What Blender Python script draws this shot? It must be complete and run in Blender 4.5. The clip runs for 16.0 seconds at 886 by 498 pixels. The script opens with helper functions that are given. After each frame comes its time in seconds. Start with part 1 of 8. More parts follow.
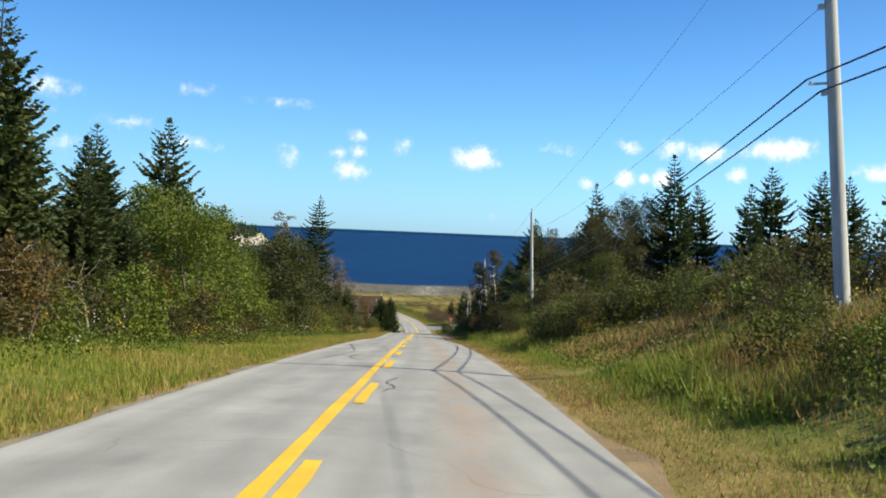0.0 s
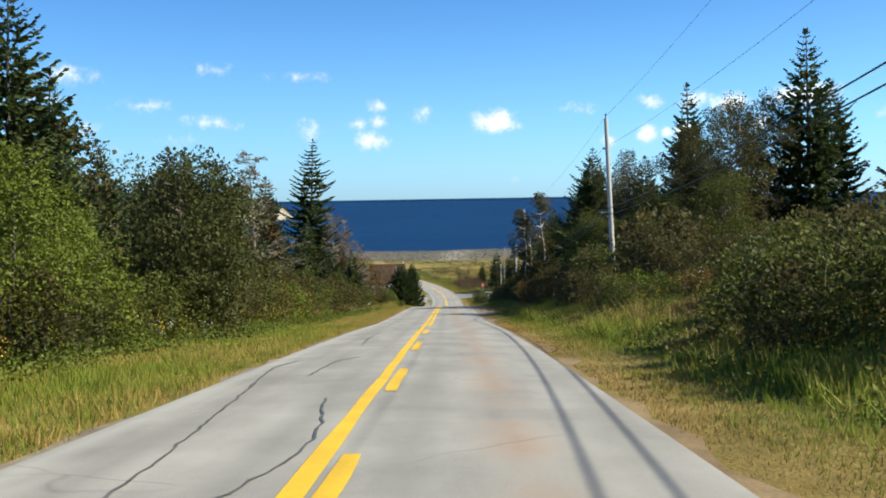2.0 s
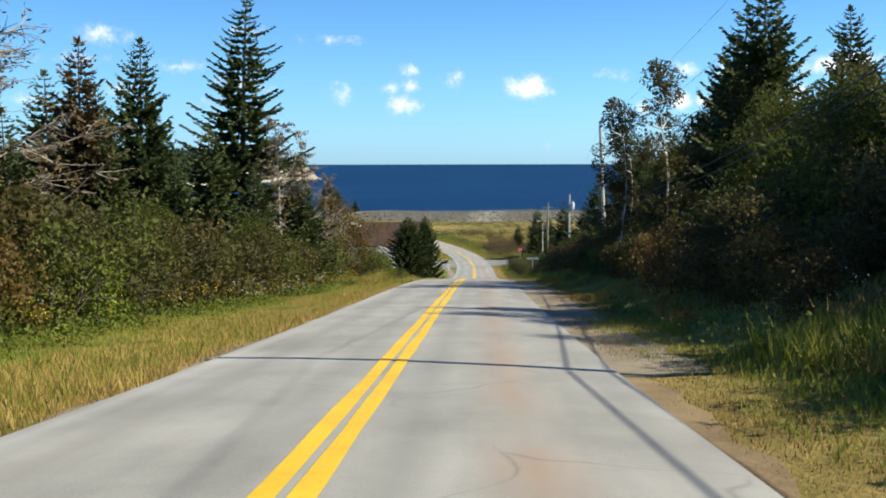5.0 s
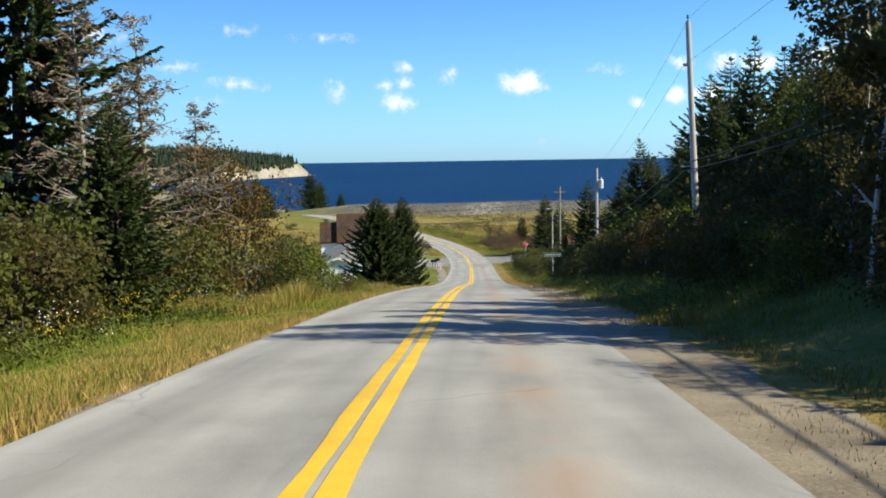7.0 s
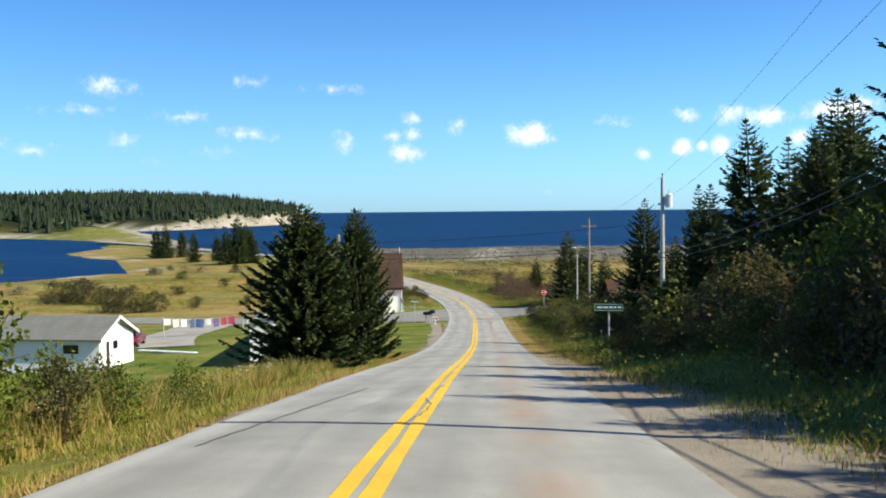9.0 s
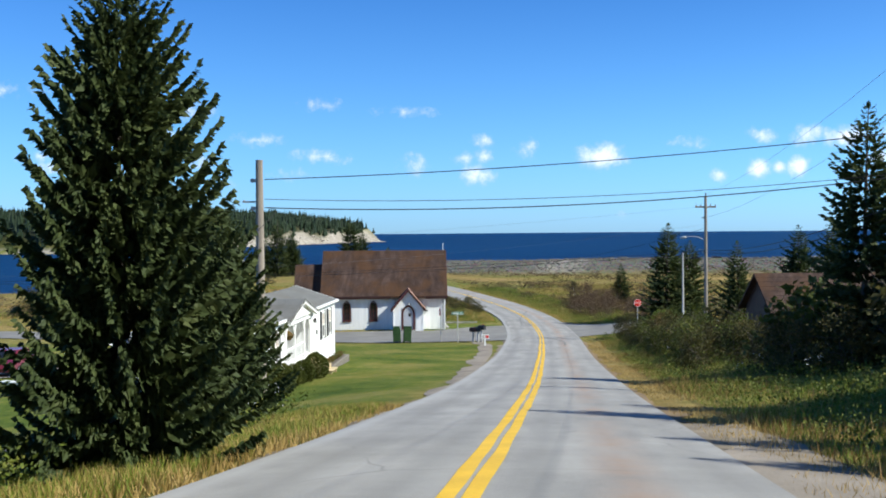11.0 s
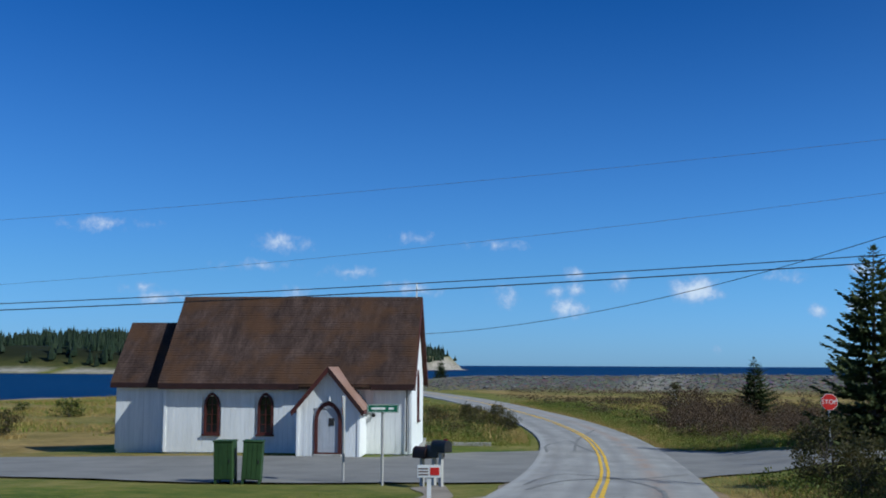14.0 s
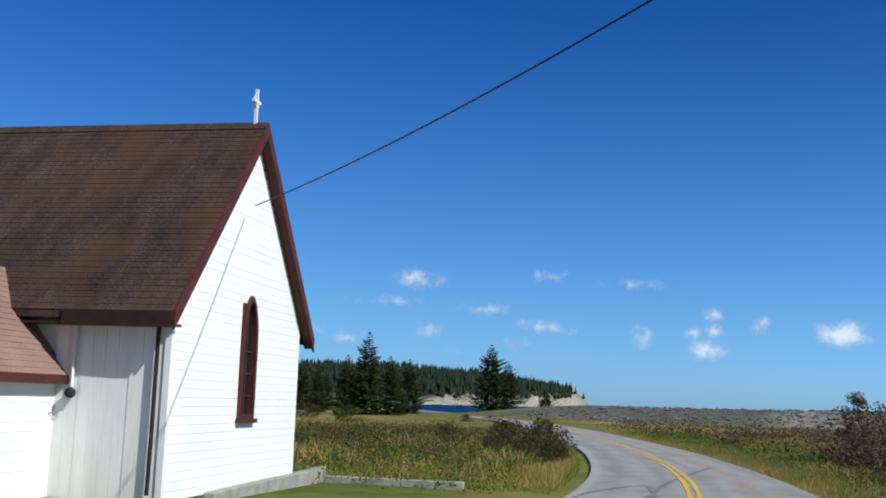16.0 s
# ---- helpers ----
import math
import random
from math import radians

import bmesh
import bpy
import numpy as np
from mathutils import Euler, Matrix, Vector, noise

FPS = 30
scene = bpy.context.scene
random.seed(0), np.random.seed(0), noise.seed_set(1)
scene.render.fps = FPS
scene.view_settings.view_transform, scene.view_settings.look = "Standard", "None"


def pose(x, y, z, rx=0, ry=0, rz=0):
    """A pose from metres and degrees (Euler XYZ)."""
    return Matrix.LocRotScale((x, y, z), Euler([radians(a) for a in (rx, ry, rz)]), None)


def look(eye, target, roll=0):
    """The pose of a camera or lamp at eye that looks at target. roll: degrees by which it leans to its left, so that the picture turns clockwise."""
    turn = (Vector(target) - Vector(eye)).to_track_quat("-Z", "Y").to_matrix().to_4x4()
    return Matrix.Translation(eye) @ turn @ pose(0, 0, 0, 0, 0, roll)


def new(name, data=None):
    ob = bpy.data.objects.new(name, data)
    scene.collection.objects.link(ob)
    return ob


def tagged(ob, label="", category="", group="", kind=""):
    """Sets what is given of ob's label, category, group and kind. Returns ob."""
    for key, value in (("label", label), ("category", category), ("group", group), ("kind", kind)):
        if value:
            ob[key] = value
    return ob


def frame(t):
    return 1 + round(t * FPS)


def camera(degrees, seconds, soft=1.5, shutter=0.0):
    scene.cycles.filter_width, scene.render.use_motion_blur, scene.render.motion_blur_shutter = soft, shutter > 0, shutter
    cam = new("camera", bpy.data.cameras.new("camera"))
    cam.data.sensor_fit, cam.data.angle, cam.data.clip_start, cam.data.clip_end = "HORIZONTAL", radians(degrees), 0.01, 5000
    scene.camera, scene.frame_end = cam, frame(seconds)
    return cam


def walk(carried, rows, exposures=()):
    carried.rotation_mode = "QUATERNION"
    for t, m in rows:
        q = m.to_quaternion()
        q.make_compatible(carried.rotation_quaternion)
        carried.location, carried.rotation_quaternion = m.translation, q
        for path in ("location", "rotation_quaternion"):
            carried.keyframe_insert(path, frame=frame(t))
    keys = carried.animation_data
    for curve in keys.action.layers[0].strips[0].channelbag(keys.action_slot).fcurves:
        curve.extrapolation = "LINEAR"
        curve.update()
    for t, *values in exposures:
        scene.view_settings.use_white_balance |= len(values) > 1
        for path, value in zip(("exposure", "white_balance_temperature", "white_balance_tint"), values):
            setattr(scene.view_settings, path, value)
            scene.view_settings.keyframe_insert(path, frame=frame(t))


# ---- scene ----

# ------------------------------------------------------------------ camera
cam = camera(46.08, 16.0, 1.85)
PATH = [
    (0, (0.0, 0.0, 0.0), (-0.023, 9.998, -0.18), 2.36),
    (0.5, (-0.129, 6.913, -0.491), (-0.285, 16.896, -1.064), 1.08),
    (1, (-0.247, 13.822, -1.01), (-0.673, 23.791, -1.677), -0.46),
    (1.5, (-0.339, 20.764, -1.565), (-0.52, 30.742, -2.202), -0.86),
    (2, (-0.406, 27.764, -2.151), (-0.676, 37.748, -2.658), -0.97),
    (2.5, (-0.453, 34.846, -2.769), (-0.963, 44.829, -3.039), -1.31),
    (3, (-0.499, 42.109, -3.409), (-0.929, 52.098, -3.584), -0.60),
    (3.5, (-0.564, 49.527, -4.078), (-0.982, 59.5, -4.683), 1.02),
    (6, (-1.671, 85.081, -7.578), (-2.245, 95.028, -8.424), -1.09),
    (6.5, (-1.854, 92.65, -8.231), (-2.228, 102.623, -8.864), -0.83),
    (7, (-2.029, 100.255, -8.89), (-2.557, 110.204, -9.756), -0.88),
    (7.5, (-2.156, 107.853, -9.544), (-2.656, 117.788, -10.565), -1.19),
    (8, (-2.275, 115.446, -10.214), (-2.603, 125.408, -11.015), -0.18),
    (8.5, (-2.412, 123.043, -10.919), (-3.099, 132.989, -11.693), -1.42),
    (9, (-2.558, 130.675, -11.658), (-3.145, 140.65, -12.042), -0.56),
    (9.5, (-2.715, 138.372, -12.434), (-3.227, 148.354, -12.72), -1.04),
    (12, (-3.286, 178.274, -17.099), (-4.978, 188.127, -16.86), -0.08),
    (12.5, (-3.336, 186.411, -17.915), (-4.952, 196.264, -17.361), -0.51),
    (13, (-3.49, 194.404, -18.708), (-5.375, 204.207, -18.114), -1.22),
    (13.5, (-3.643, 202.509, -19.419), (-5.594, 212.289, -18.678), -1.29),
    (14, (-3.795, 210.168, -20.113), (-5.904, 219.881, -19.012), 0.26),
    (14.5, (-4.02, 217.729, -20.74), (-6.39, 227.308, -19.121), 0.87),
    (15, (-4.306, 225.298, -21.279), (-6.492, 234.929, -19.713), 1.07),
    (15.5, (-4.671, 232.82, -21.762), (-7.642, 242.291, -20.541), 2.99),
    (16, (-5.122, 240.265, -22.222), (-8.459, 249.582, -20.789), 1.97),
]
walk(cam, [(t, look(eye, target, roll)) for t, eye, target, roll in PATH],
     [(0.0, 0.70, 7050, 2), (8.5, 0.70, 7050, 2), (9.5, 0.72, 6750, 3), (11.0, 0.55, 6200, 5), (12.0, 0.25, 5850, 4), (12.6, -0.24, 5600, 4), (13.0, -0.30, 5500, 4), (13.5, -0.46, 5450, 4), (14.0, -0.2, 5600, 4), (14.5, -0.05, 5750, 4), (15.5, 0.1, 5900, 5), (16.0, 0.02, 6050, 6)])

# ------------------------------------------------------------------ sky, sun
SUN = Vector((1.0, -0.28, 0.885)).normalized()
SEA_Z = -25.6
world = bpy.data.worlds.new("sky")
scene.world = world
world.use_nodes = True


def link(nt, a, b):
    nt.links.new(a, b)


def calc(nt, op, a, b=None, c=None):
    n = nt.nodes.new("ShaderNodeMath")
    n.operation = op
    for k, v in enumerate((a, b, c)):
        if v is None:
            continue
        if isinstance(v, (int, float)):
            n.inputs[k].default_value = v
        else:
            nt.links.new(v, n.inputs[k])
    return n.outputs[0]


def mixc(nt, fac, a, b, blend="MIX"):
    n = nt.nodes.new("ShaderNodeMix")
    n.data_type, n.blend_type = "RGBA", blend
    for sock, v in ((n.inputs[0], fac), (n.inputs[6], a), (n.inputs[7], b)):
        if isinstance(v, (int, float)):
            sock.default_value = v
        elif isinstance(v, tuple):
            sock.default_value = (*v[:3], 1)
        else:
            nt.links.new(v, sock)
    return n.outputs[2]


def ramp(nt, src, stops):
    n = nt.nodes.new("ShaderNodeValToRGB")
    e = n.color_ramp.elements
    while len(e) < len(stops):
        e.new(0.5)
    for el, (p, c) in zip(e, stops):
        el.position = p
        el.color = (*c, 1) if isinstance(c, tuple) else (c, c, c, 1)
    nt.links.new(src, n.inputs[0])
    return n.outputs[0]


def noise_tex(nt, vec, scale, detail=4, rough=0.55):
    n = nt.nodes.new("ShaderNodeTexNoise")
    n.inputs["Scale"].default_value, n.inputs["Detail"].default_value, n.inputs["Roughness"].default_value = scale, detail, rough
    if vec is not None:
        nt.links.new(vec, n.inputs["Vector"])
    return n.outputs["Fac"]


def build_sky():
    nt = world.node_tree
    nt.nodes.clear()
    sky = nt.nodes.new("ShaderNodeTexSky")
    sky.sky_type, sky.sun_disc = "NISHITA", False
    sky.sun_elevation = math.asin(SUN.z)
    sky.sun_rotation = -math.atan2(SUN.x, SUN.y)
    sky.altitude, sky.air_density, sky.dust_density, sky.ozone_density = 20, 1.0, 0.2, 1.4
    co = nt.nodes.new("ShaderNodeTexCoord")
    sep = nt.nodes.new("ShaderNodeSeparateXYZ")
    link(nt, co.outputs["Generated"], sep.inputs[0])
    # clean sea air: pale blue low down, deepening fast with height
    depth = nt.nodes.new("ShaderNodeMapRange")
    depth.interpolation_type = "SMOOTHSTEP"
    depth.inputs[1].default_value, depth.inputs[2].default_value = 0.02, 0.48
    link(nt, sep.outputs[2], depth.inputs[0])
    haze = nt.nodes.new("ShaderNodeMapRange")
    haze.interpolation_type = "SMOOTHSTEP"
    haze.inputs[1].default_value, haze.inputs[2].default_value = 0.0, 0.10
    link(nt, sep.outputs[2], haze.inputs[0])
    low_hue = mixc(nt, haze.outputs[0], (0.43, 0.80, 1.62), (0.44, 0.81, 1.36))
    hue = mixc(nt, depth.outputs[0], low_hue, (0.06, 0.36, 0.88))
    # the sky whitens towards the sun
    near = nt.nodes.new("ShaderNodeVectorMath")
    near.operation = "DOT_PRODUCT"
    near.inputs[1].default_value = SUN
    link(nt, co.outputs["Generated"], near.inputs[0])
    glow = calc(nt, "POWER", calc(nt, "MAXIMUM", near.outputs["Value"], 0.0), 1.6)
    hue = mixc(nt, glow, hue, (0.95, 0.96, 0.92))
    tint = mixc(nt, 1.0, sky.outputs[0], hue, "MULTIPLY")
    # fair-weather clouds: low puffs by azimuth and height, torn by noise
    az = calc(nt, "MULTIPLY", calc(nt, "ARCTAN2", sep.outputs[0], sep.outputs[1]), 180 / math.pi)
    el = calc(nt, "MULTIPLY", calc(nt, "ARCSINE", sep.outputs[2]), 180 / math.pi)
    fine = noise_tex(nt, co.outputs["Generated"], 70, 6, 0.66)
    wide = noise_tex(nt, co.outputs["Generated"], 30, 3, 0.5)
    total = None
    for a0, e0, wa, we, strength in CLOUDS:
        u = calc(nt, "DIVIDE", calc(nt, "SUBTRACT", az, a0), wa)
        v = calc(nt, "DIVIDE", calc(nt, "SUBTRACT", el, e0), we)
        r2 = calc(nt, "ADD", calc(nt, "MULTIPLY", u, u), calc(nt, "MULTIPLY", v, v))
        m = calc(nt, "MULTIPLY", calc(nt, "SUBTRACT", 1.0, calc(nt, "MINIMUM", calc(nt, "SQRT", r2), 1.0)), strength)
        total = m if total is None else calc(nt, "MAXIMUM", total, m)
    dens = calc(nt, "ADD", total, calc(nt, "ADD", calc(nt, "MULTIPLY", calc(nt, "SUBTRACT", fine, 0.5), 1.5), calc(nt, "MULTIPLY", calc(nt, "SUBTRACT", wide, 0.5), 0.35)))
    gate = calc(nt, "GREATER_THAN", total, 0.002)
    mr = nt.nodes.new("ShaderNodeMapRange")
    mr.interpolation_type = "SMOOTHSTEP"
    mr.inputs[1].default_value, mr.inputs[2].default_value, mr.inputs[3].default_value, mr.inputs[4].default_value = 0.06, 0.80, 0.0, 0.80
    link(nt, dens, mr.inputs[0])
    amount = calc(nt, "MULTIPLY", mr.outputs[0], gate)
    body = ramp(nt, dens, [(0.08, (4.4, 5.0, 7.2)), (0.45, (6.6, 7.2, 8.8)), (0.85, (9.6, 9.8, 10.2))])
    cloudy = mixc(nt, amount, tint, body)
    # below the horizon: open water
    low = nt.nodes.new("ShaderNodeMapRange")
    low.inputs[1].default_value, low.inputs[2].default_value = -0.0022, -0.0030
    link(nt, sep.outputs[2], low.inputs[0])
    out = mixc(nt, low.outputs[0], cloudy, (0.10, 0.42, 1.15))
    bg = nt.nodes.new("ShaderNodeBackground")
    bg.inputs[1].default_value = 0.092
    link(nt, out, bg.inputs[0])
    o = nt.nodes.new("ShaderNodeOutputWorld")
    link(nt, bg.outputs[0], o.inputs[0])


# azimuth (degrees east of the road), elevation, half sizes, strength
CLOUDS = [
    (1.4, 4.0, 1.8, 0.9, 1.0), (-4.95, 4.1, 0.75, 0.6, 0.85), (-5.4, 3.1, 1.2, 0.8, 0.9), (-4.9, 4.95, 1.0, 0.6, 0.55), (-2.8, 4.4, 0.9, 0.9, 0.6),
    (-6.1, 4.0, 0.9, 0.5, 0.5), (-8.9, 3.65, 1.1, 0.8, 0.55), (-13.8, 4.15, 2.0, 0.6, 0.55), (-17.5, 5.0, 2.0, 0.5, 0.5), (-21.0, 6.5, 2.0, 0.9, 0.6),
    (-22.4, 5.3, 2.8, 0.5, 0.42), (-24.8, 3.2, 1.6, 0.5, 0.45), (-27.3, 3.45, 1.8, 0.6, 0.55), (-30.4, 7.3, 3.2, 0.7, 0.5), (-28.4, 4.0, 1.5, 0.5, 0.4),
    (-20.6, 3.7, 1.6, 0.6, 0.45), (-18.5, 2.6, 1.0, 0.5, 0.38), (-15.4, 3.2, 1.6, 0.5, 0.36), (-9.4, 6.5, 2.2, 0.4, 0.36), (-13.8, 6.9, 1.5, 0.5, 0.33),
    (9.7, 3.2, 0.9, 0.75, 1.0), (10.6, 3.15, 0.6, 0.5, 0.9), (11.6, 3.2, 0.85, 0.7, 1.0), (7.5, 2.85, 0.7, 0.6, 0.9), (9.7, 4.9, 1.0, 0.6, 0.55), (12.1, 4.8, 1.2, 0.75, 0.85),
    (13.8, 4.7, 1.7, 0.85, 0.95), (17.8, 4.9, 2.7, 0.9, 1.0), (15.5, 3.6, 0.8, 0.6, 0.8), (22.6, 3.8, 1.8, 0.8, 0.9), (6.0, 4.55, 1.4, 0.5, 0.36), (2.6, 0.85, 0.45, 0.35, 0.5),
]
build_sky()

sun_data = bpy.data.lights.new("sun", "SUN")
sun_data.energy, sun_data.angle, sun_data.color = 5.0, radians(0.53), (1.0, 0.95, 0.86)
sun = new("sun", sun_data)
sun.matrix_basis = Matrix.Translation((60, 40, 80)) @ SUN.to_track_quat("Z", "Y").to_matrix().to_4x4()

# ------------------------------------------------------------------ materials


def material(name, rough=0.8, metal=0.0, spec=0.3):
    m = bpy.data.materials.new(name)
    m.use_nodes = True
    b = m.node_tree.nodes["Principled BSDF"]
    b.inputs["Roughness"].default_value, b.inputs["Metallic"].default_value = rough, metal
    b.inputs["Specular IOR Level"].default_value = spec
    return m, m.node_tree, b


def world_pos(nt):
    return nt.nodes.new("ShaderNodeNewGeometry").outputs["Position"]


def bump(nt, b, height, strength=0.3, dist=0.02):
    n = nt.nodes.new("ShaderNodeBump")
    n.inputs["Strength"].default_value, n.inputs["Distance"].default_value = strength, dist
    nt.links.new(height, n.inputs["Height"])
    nt.links.new(n.outputs[0], b.inputs["Normal"])


def stained(name, c1, c2, scale=2.0, fine=30.0, rough=0.75, bumpy=0.2, bdist=0.01, metal=0.0, spec=0.3, stretch=None):
    """A surface of two tones with broad stains and fine grain."""
    m, nt, b = material(name, rough, metal, spec)
    vec = world_pos(nt)
    if stretch:
        mp = nt.nodes.new("ShaderNodeMapping")
        mp.inputs["Scale"].default_value = stretch
        link(nt, vec, mp.inputs[0])
        vec = mp.outputs[0]
    n1, n2 = noise_tex(nt, vec, scale, 5, 0.6), noise_tex(nt, vec, fine, 4, 0.6)
    f = calc(nt, "ADD", calc(nt, "MULTIPLY", n1, 0.65), calc(nt, "MULTIPLY", n2, 0.35))
    link(nt, ramp(nt, f, [(0.35, c1), (0.65, c2)]), b.inputs["Base Color"])
    bump(nt, b, n2, bumpy, bdist)
    return m


def leafy(name, tones, rough=0.55, trans=0.25):
    """Foliage: every clump its own tone, some light through it."""
    m, nt, b = material(name, rough, 0.0, 0.25)
    geo = nt.nodes.new("ShaderNodeNewGeometry")
    oi = nt.nodes.new("ShaderNodeObjectInfo")
    patch = ramp(nt, noise_tex(nt, geo.outputs["Position"], 0.9, 3, 0.6), [(0.32, 0.0), (0.68, 1.0)])
    f = calc(nt, "ADD", calc(nt, "MULTIPLY", geo.outputs["Random Per Island"], 0.40), calc(nt, "ADD", calc(nt, "MULTIPLY", oi.outputs["Random"], 0.18), calc(nt, "MULTIPLY", patch, 0.42)))
    col = ramp(nt, f, tones)
    link(nt, col, b.inputs["Base Color"])
    tr = nt.nodes.new("ShaderNodeBsdfTranslucent")
    link(nt, col, tr.inputs[0])
    mx = nt.nodes.new("ShaderNodeMixShader")
    mx.inputs[0].default_value = trans
    link(nt, b.outputs[0], mx.inputs[1])
    link(nt, tr.outputs[0], mx.inputs[2])
    link(nt, mx.outputs[0], nt.nodes["Material Output"].inputs[0])
    return m


M_SPRUCE = leafy("spruce_needles", [(0.0, (0.022, 0.036, 0.013)), (0.5, (0.055, 0.076, 0.024)), (1.0, (0.11, 0.125, 0.038))], 0.65, 0.25)
M_FARWOOD = leafy("far_spruce_needles", [(0.0, (0.008, 0.016, 0.008)), (0.6, (0.016, 0.03, 0.012)), (1.0, (0.032, 0.048, 0.018))], 0.7, 0.0)
M_FIR = leafy("browning_needles", [(0.0, (0.045, 0.038, 0.017)), (0.5, (0.095, 0.068, 0.03)), (1.0, (0.16, 0.11, 0.05))], 0.6, 0.12)
M_LEAF = leafy("green_leaves", [(0.0, (0.032, 0.046, 0.010)), (0.5, (0.078, 0.094, 0.017)), (0.9, (0.145, 0.145, 0.027)), (1.0, (0.21, 0.15, 0.03))], 0.6, 0.36)
M_LEAFY = leafy("yellow_green_leaves", [(0.0, (0.050, 0.075, 0.011)), (0.5, (0.115, 0.150, 0.019)), (1.0, (0.21, 0.225, 0.03))], 0.6, 0.3)
M_LEAFD = leafy("dull_leaves", [(0.0, (0.036, 0.038, 0.014)), (0.5, (0.078, 0.074, 0.024)), (0.85, (0.14, 0.105, 0.036)), (1.0, (0.20, 0.115, 0.045))], 0.6, 0.48)
M_DRY = leafy("dry_pinkish_needles", [(0.0, (0.07, 0.055, 0.035)), (0.5, (0.16, 0.12, 0.08)), (1.0, (0.27, 0.20, 0.14))], 0.7, 0.2)
M_LEAFK = leafy("dark_olive_leaves", [(0.0, (0.022, 0.030, 0.010)), (0.5, (0.050, 0.058, 0.015)), (0.9, (0.10, 0.10, 0.024)), (1.0, (0.14, 0.11, 0.03))], 0.6, 0.3)
M_RUST = leafy("rusty_leaves", [(0.0, (0.05, 0.042, 0.014)), (0.5, (0.115, 0.078, 0.022)), (0.85, (0.20, 0.12, 0.03)), (1.0, (0.30, 0.09, 0.025))], 0.6, 0.4)
M_HEATH = leafy("reddish_brush", [(0.0, (0.05, 0.036, 0.02)), (0.6, (0.115, 0.072, 0.04)), (1.0, (0.17, 0.125, 0.06))], 0.7, 0.25)
M_GRASS = leafy("grass_blades", [(0.0, (0.075, 0.125, 0.015)), (0.45, (0.165, 0.225, 0.027)), (0.75, (0.28, 0.25, 0.05)), (1.0, (0.44, 0.33, 0.11))], 0.6, 0.33)
M_RUSTGRASS = leafy("rusty_dead_grass", [(0.0, (0.10, 0.065, 0.025)), (0.5, (0.23, 0.135, 0.045)), (1.0, (0.38, 0.24, 0.09))], 0.7, 0.25)
M_STRAW = leafy("straw_blades", [(0.0, (0.20, 0.16, 0.045)), (0.5, (0.38, 0.26, 0.085)), (1.0, (0.58, 0.41, 0.16))], 0.6, 0.3)
M_WEED = leafy("verge_weed_leaves", [(0.0, (0.04, 0.064, 0.011)), (0.5, (0.105, 0.135, 0.02)), (0.8, (0.19, 0.19, 0.033)), (1.0, (0.32, 0.23, 0.06))], 0.6, 0.25)
M_GOLD = leafy("goldenrod_flowers", [(0.0, (0.45, 0.32, 0.02)), (1.0, (0.65, 0.48, 0.04))], 0.6, 0.2)
M_ASTER = leafy("white_flowers", [(0.0, (0.5, 0.5, 0.5)), (1.0, (0.75, 0.75, 0.78))], 0.6, 0.2)
M_BARK = stained("bark", (0.06, 0.045, 0.035), (0.14, 0.12, 0.10), 4, 40, 0.9, 0.6, 0.02)
M_DEAD = stained("grey_dead_wood", (0.16, 0.14, 0.12), (0.32, 0.29, 0.26), 5, 40, 0.9, 0.4, 0.01)
M_BIRCH = stained("pale_birch_bark", (0.30, 0.28, 0.25), (0.62, 0.60, 0.56), 6, 30, 0.8, 0.3, 0.01)
M_POLE = stained("weathered_pole_wood", (0.17, 0.145, 0.12), (0.33, 0.29, 0.25), 1.5, 30, 0.85, 0.4, 0.01, stretch=(6, 6, 0.4))
M_POLEG = stained("grey_pole_wood", (0.34, 0.33, 0.32), (0.50, 0.49, 0.47), 1.5, 30, 0.85, 0.4, 0.01, stretch=(6, 6, 0.4))
M_WIRE = stained("black_cable", (0.012, 0.012, 0.014), (0.03, 0.03, 0.032), 3, 20, 0.5)
M_ALU = stained("bare_line_wire", (0.10, 0.11, 0.12), (0.18, 0.19, 0.20), 3, 20, 0.5)
M_STEEL = stained("galvanised_steel", (0.36, 0.37, 0.38), (0.52, 0.53, 0.54), 4, 40, 0.45, 0.1, 0.002, 0.7)
M_SILVER = stained("grey_transformer_paint", (0.55, 0.57, 0.58), (0.68, 0.69, 0.70), 4, 40, 0.45)
M_CERAMIC = stained("brown_porcelain", (0.08, 0.05, 0.04), (0.14, 0.10, 0.08), 8, 60, 0.25)
M_SIGNG = stained("green_sign_sheeting", (0.008, 0.10, 0.055), (0.014, 0.14, 0.075), 2, 30, 0.4)
M_SIGNW = stained("white_sign_sheeting", (0.70, 0.71, 0.70), (0.82, 0.82, 0.80), 2, 30, 0.4)
M_SIGNR = stained("red_sign_sheeting", (0.50, 0.02, 0.02), (0.62, 0.035, 0.03), 2, 30, 0.4)
M_BLACK = stained("black_plastic", (0.012, 0.012, 0.013), (0.03, 0.03, 0.032), 4, 40, 0.45)
M_BINGREEN = stained("dark_green_painted_wood", (0.018, 0.045, 0.014), (0.036, 0.078, 0.024), 3, 30, 0.6, 0.2)
M_WHITE = stained("white_house_paint", (0.78, 0.79, 0.79), (0.87, 0.87, 0.86), 0.7, 14, 0.6, 0.15, 0.004)
M_TRIMW = stained("white_trim_paint", (0.76, 0.76, 0.75), (0.84, 0.84, 0.83), 1.5, 20, 0.5, 0.1, 0.003)
M_CLAP = stained("weathered_white_boards", (0.66, 0.67, 0.67), (0.85, 0.85, 0.84), 0.9, 10, 0.75, 0.3, 0.006, stretch=(5, 5, 0.35))
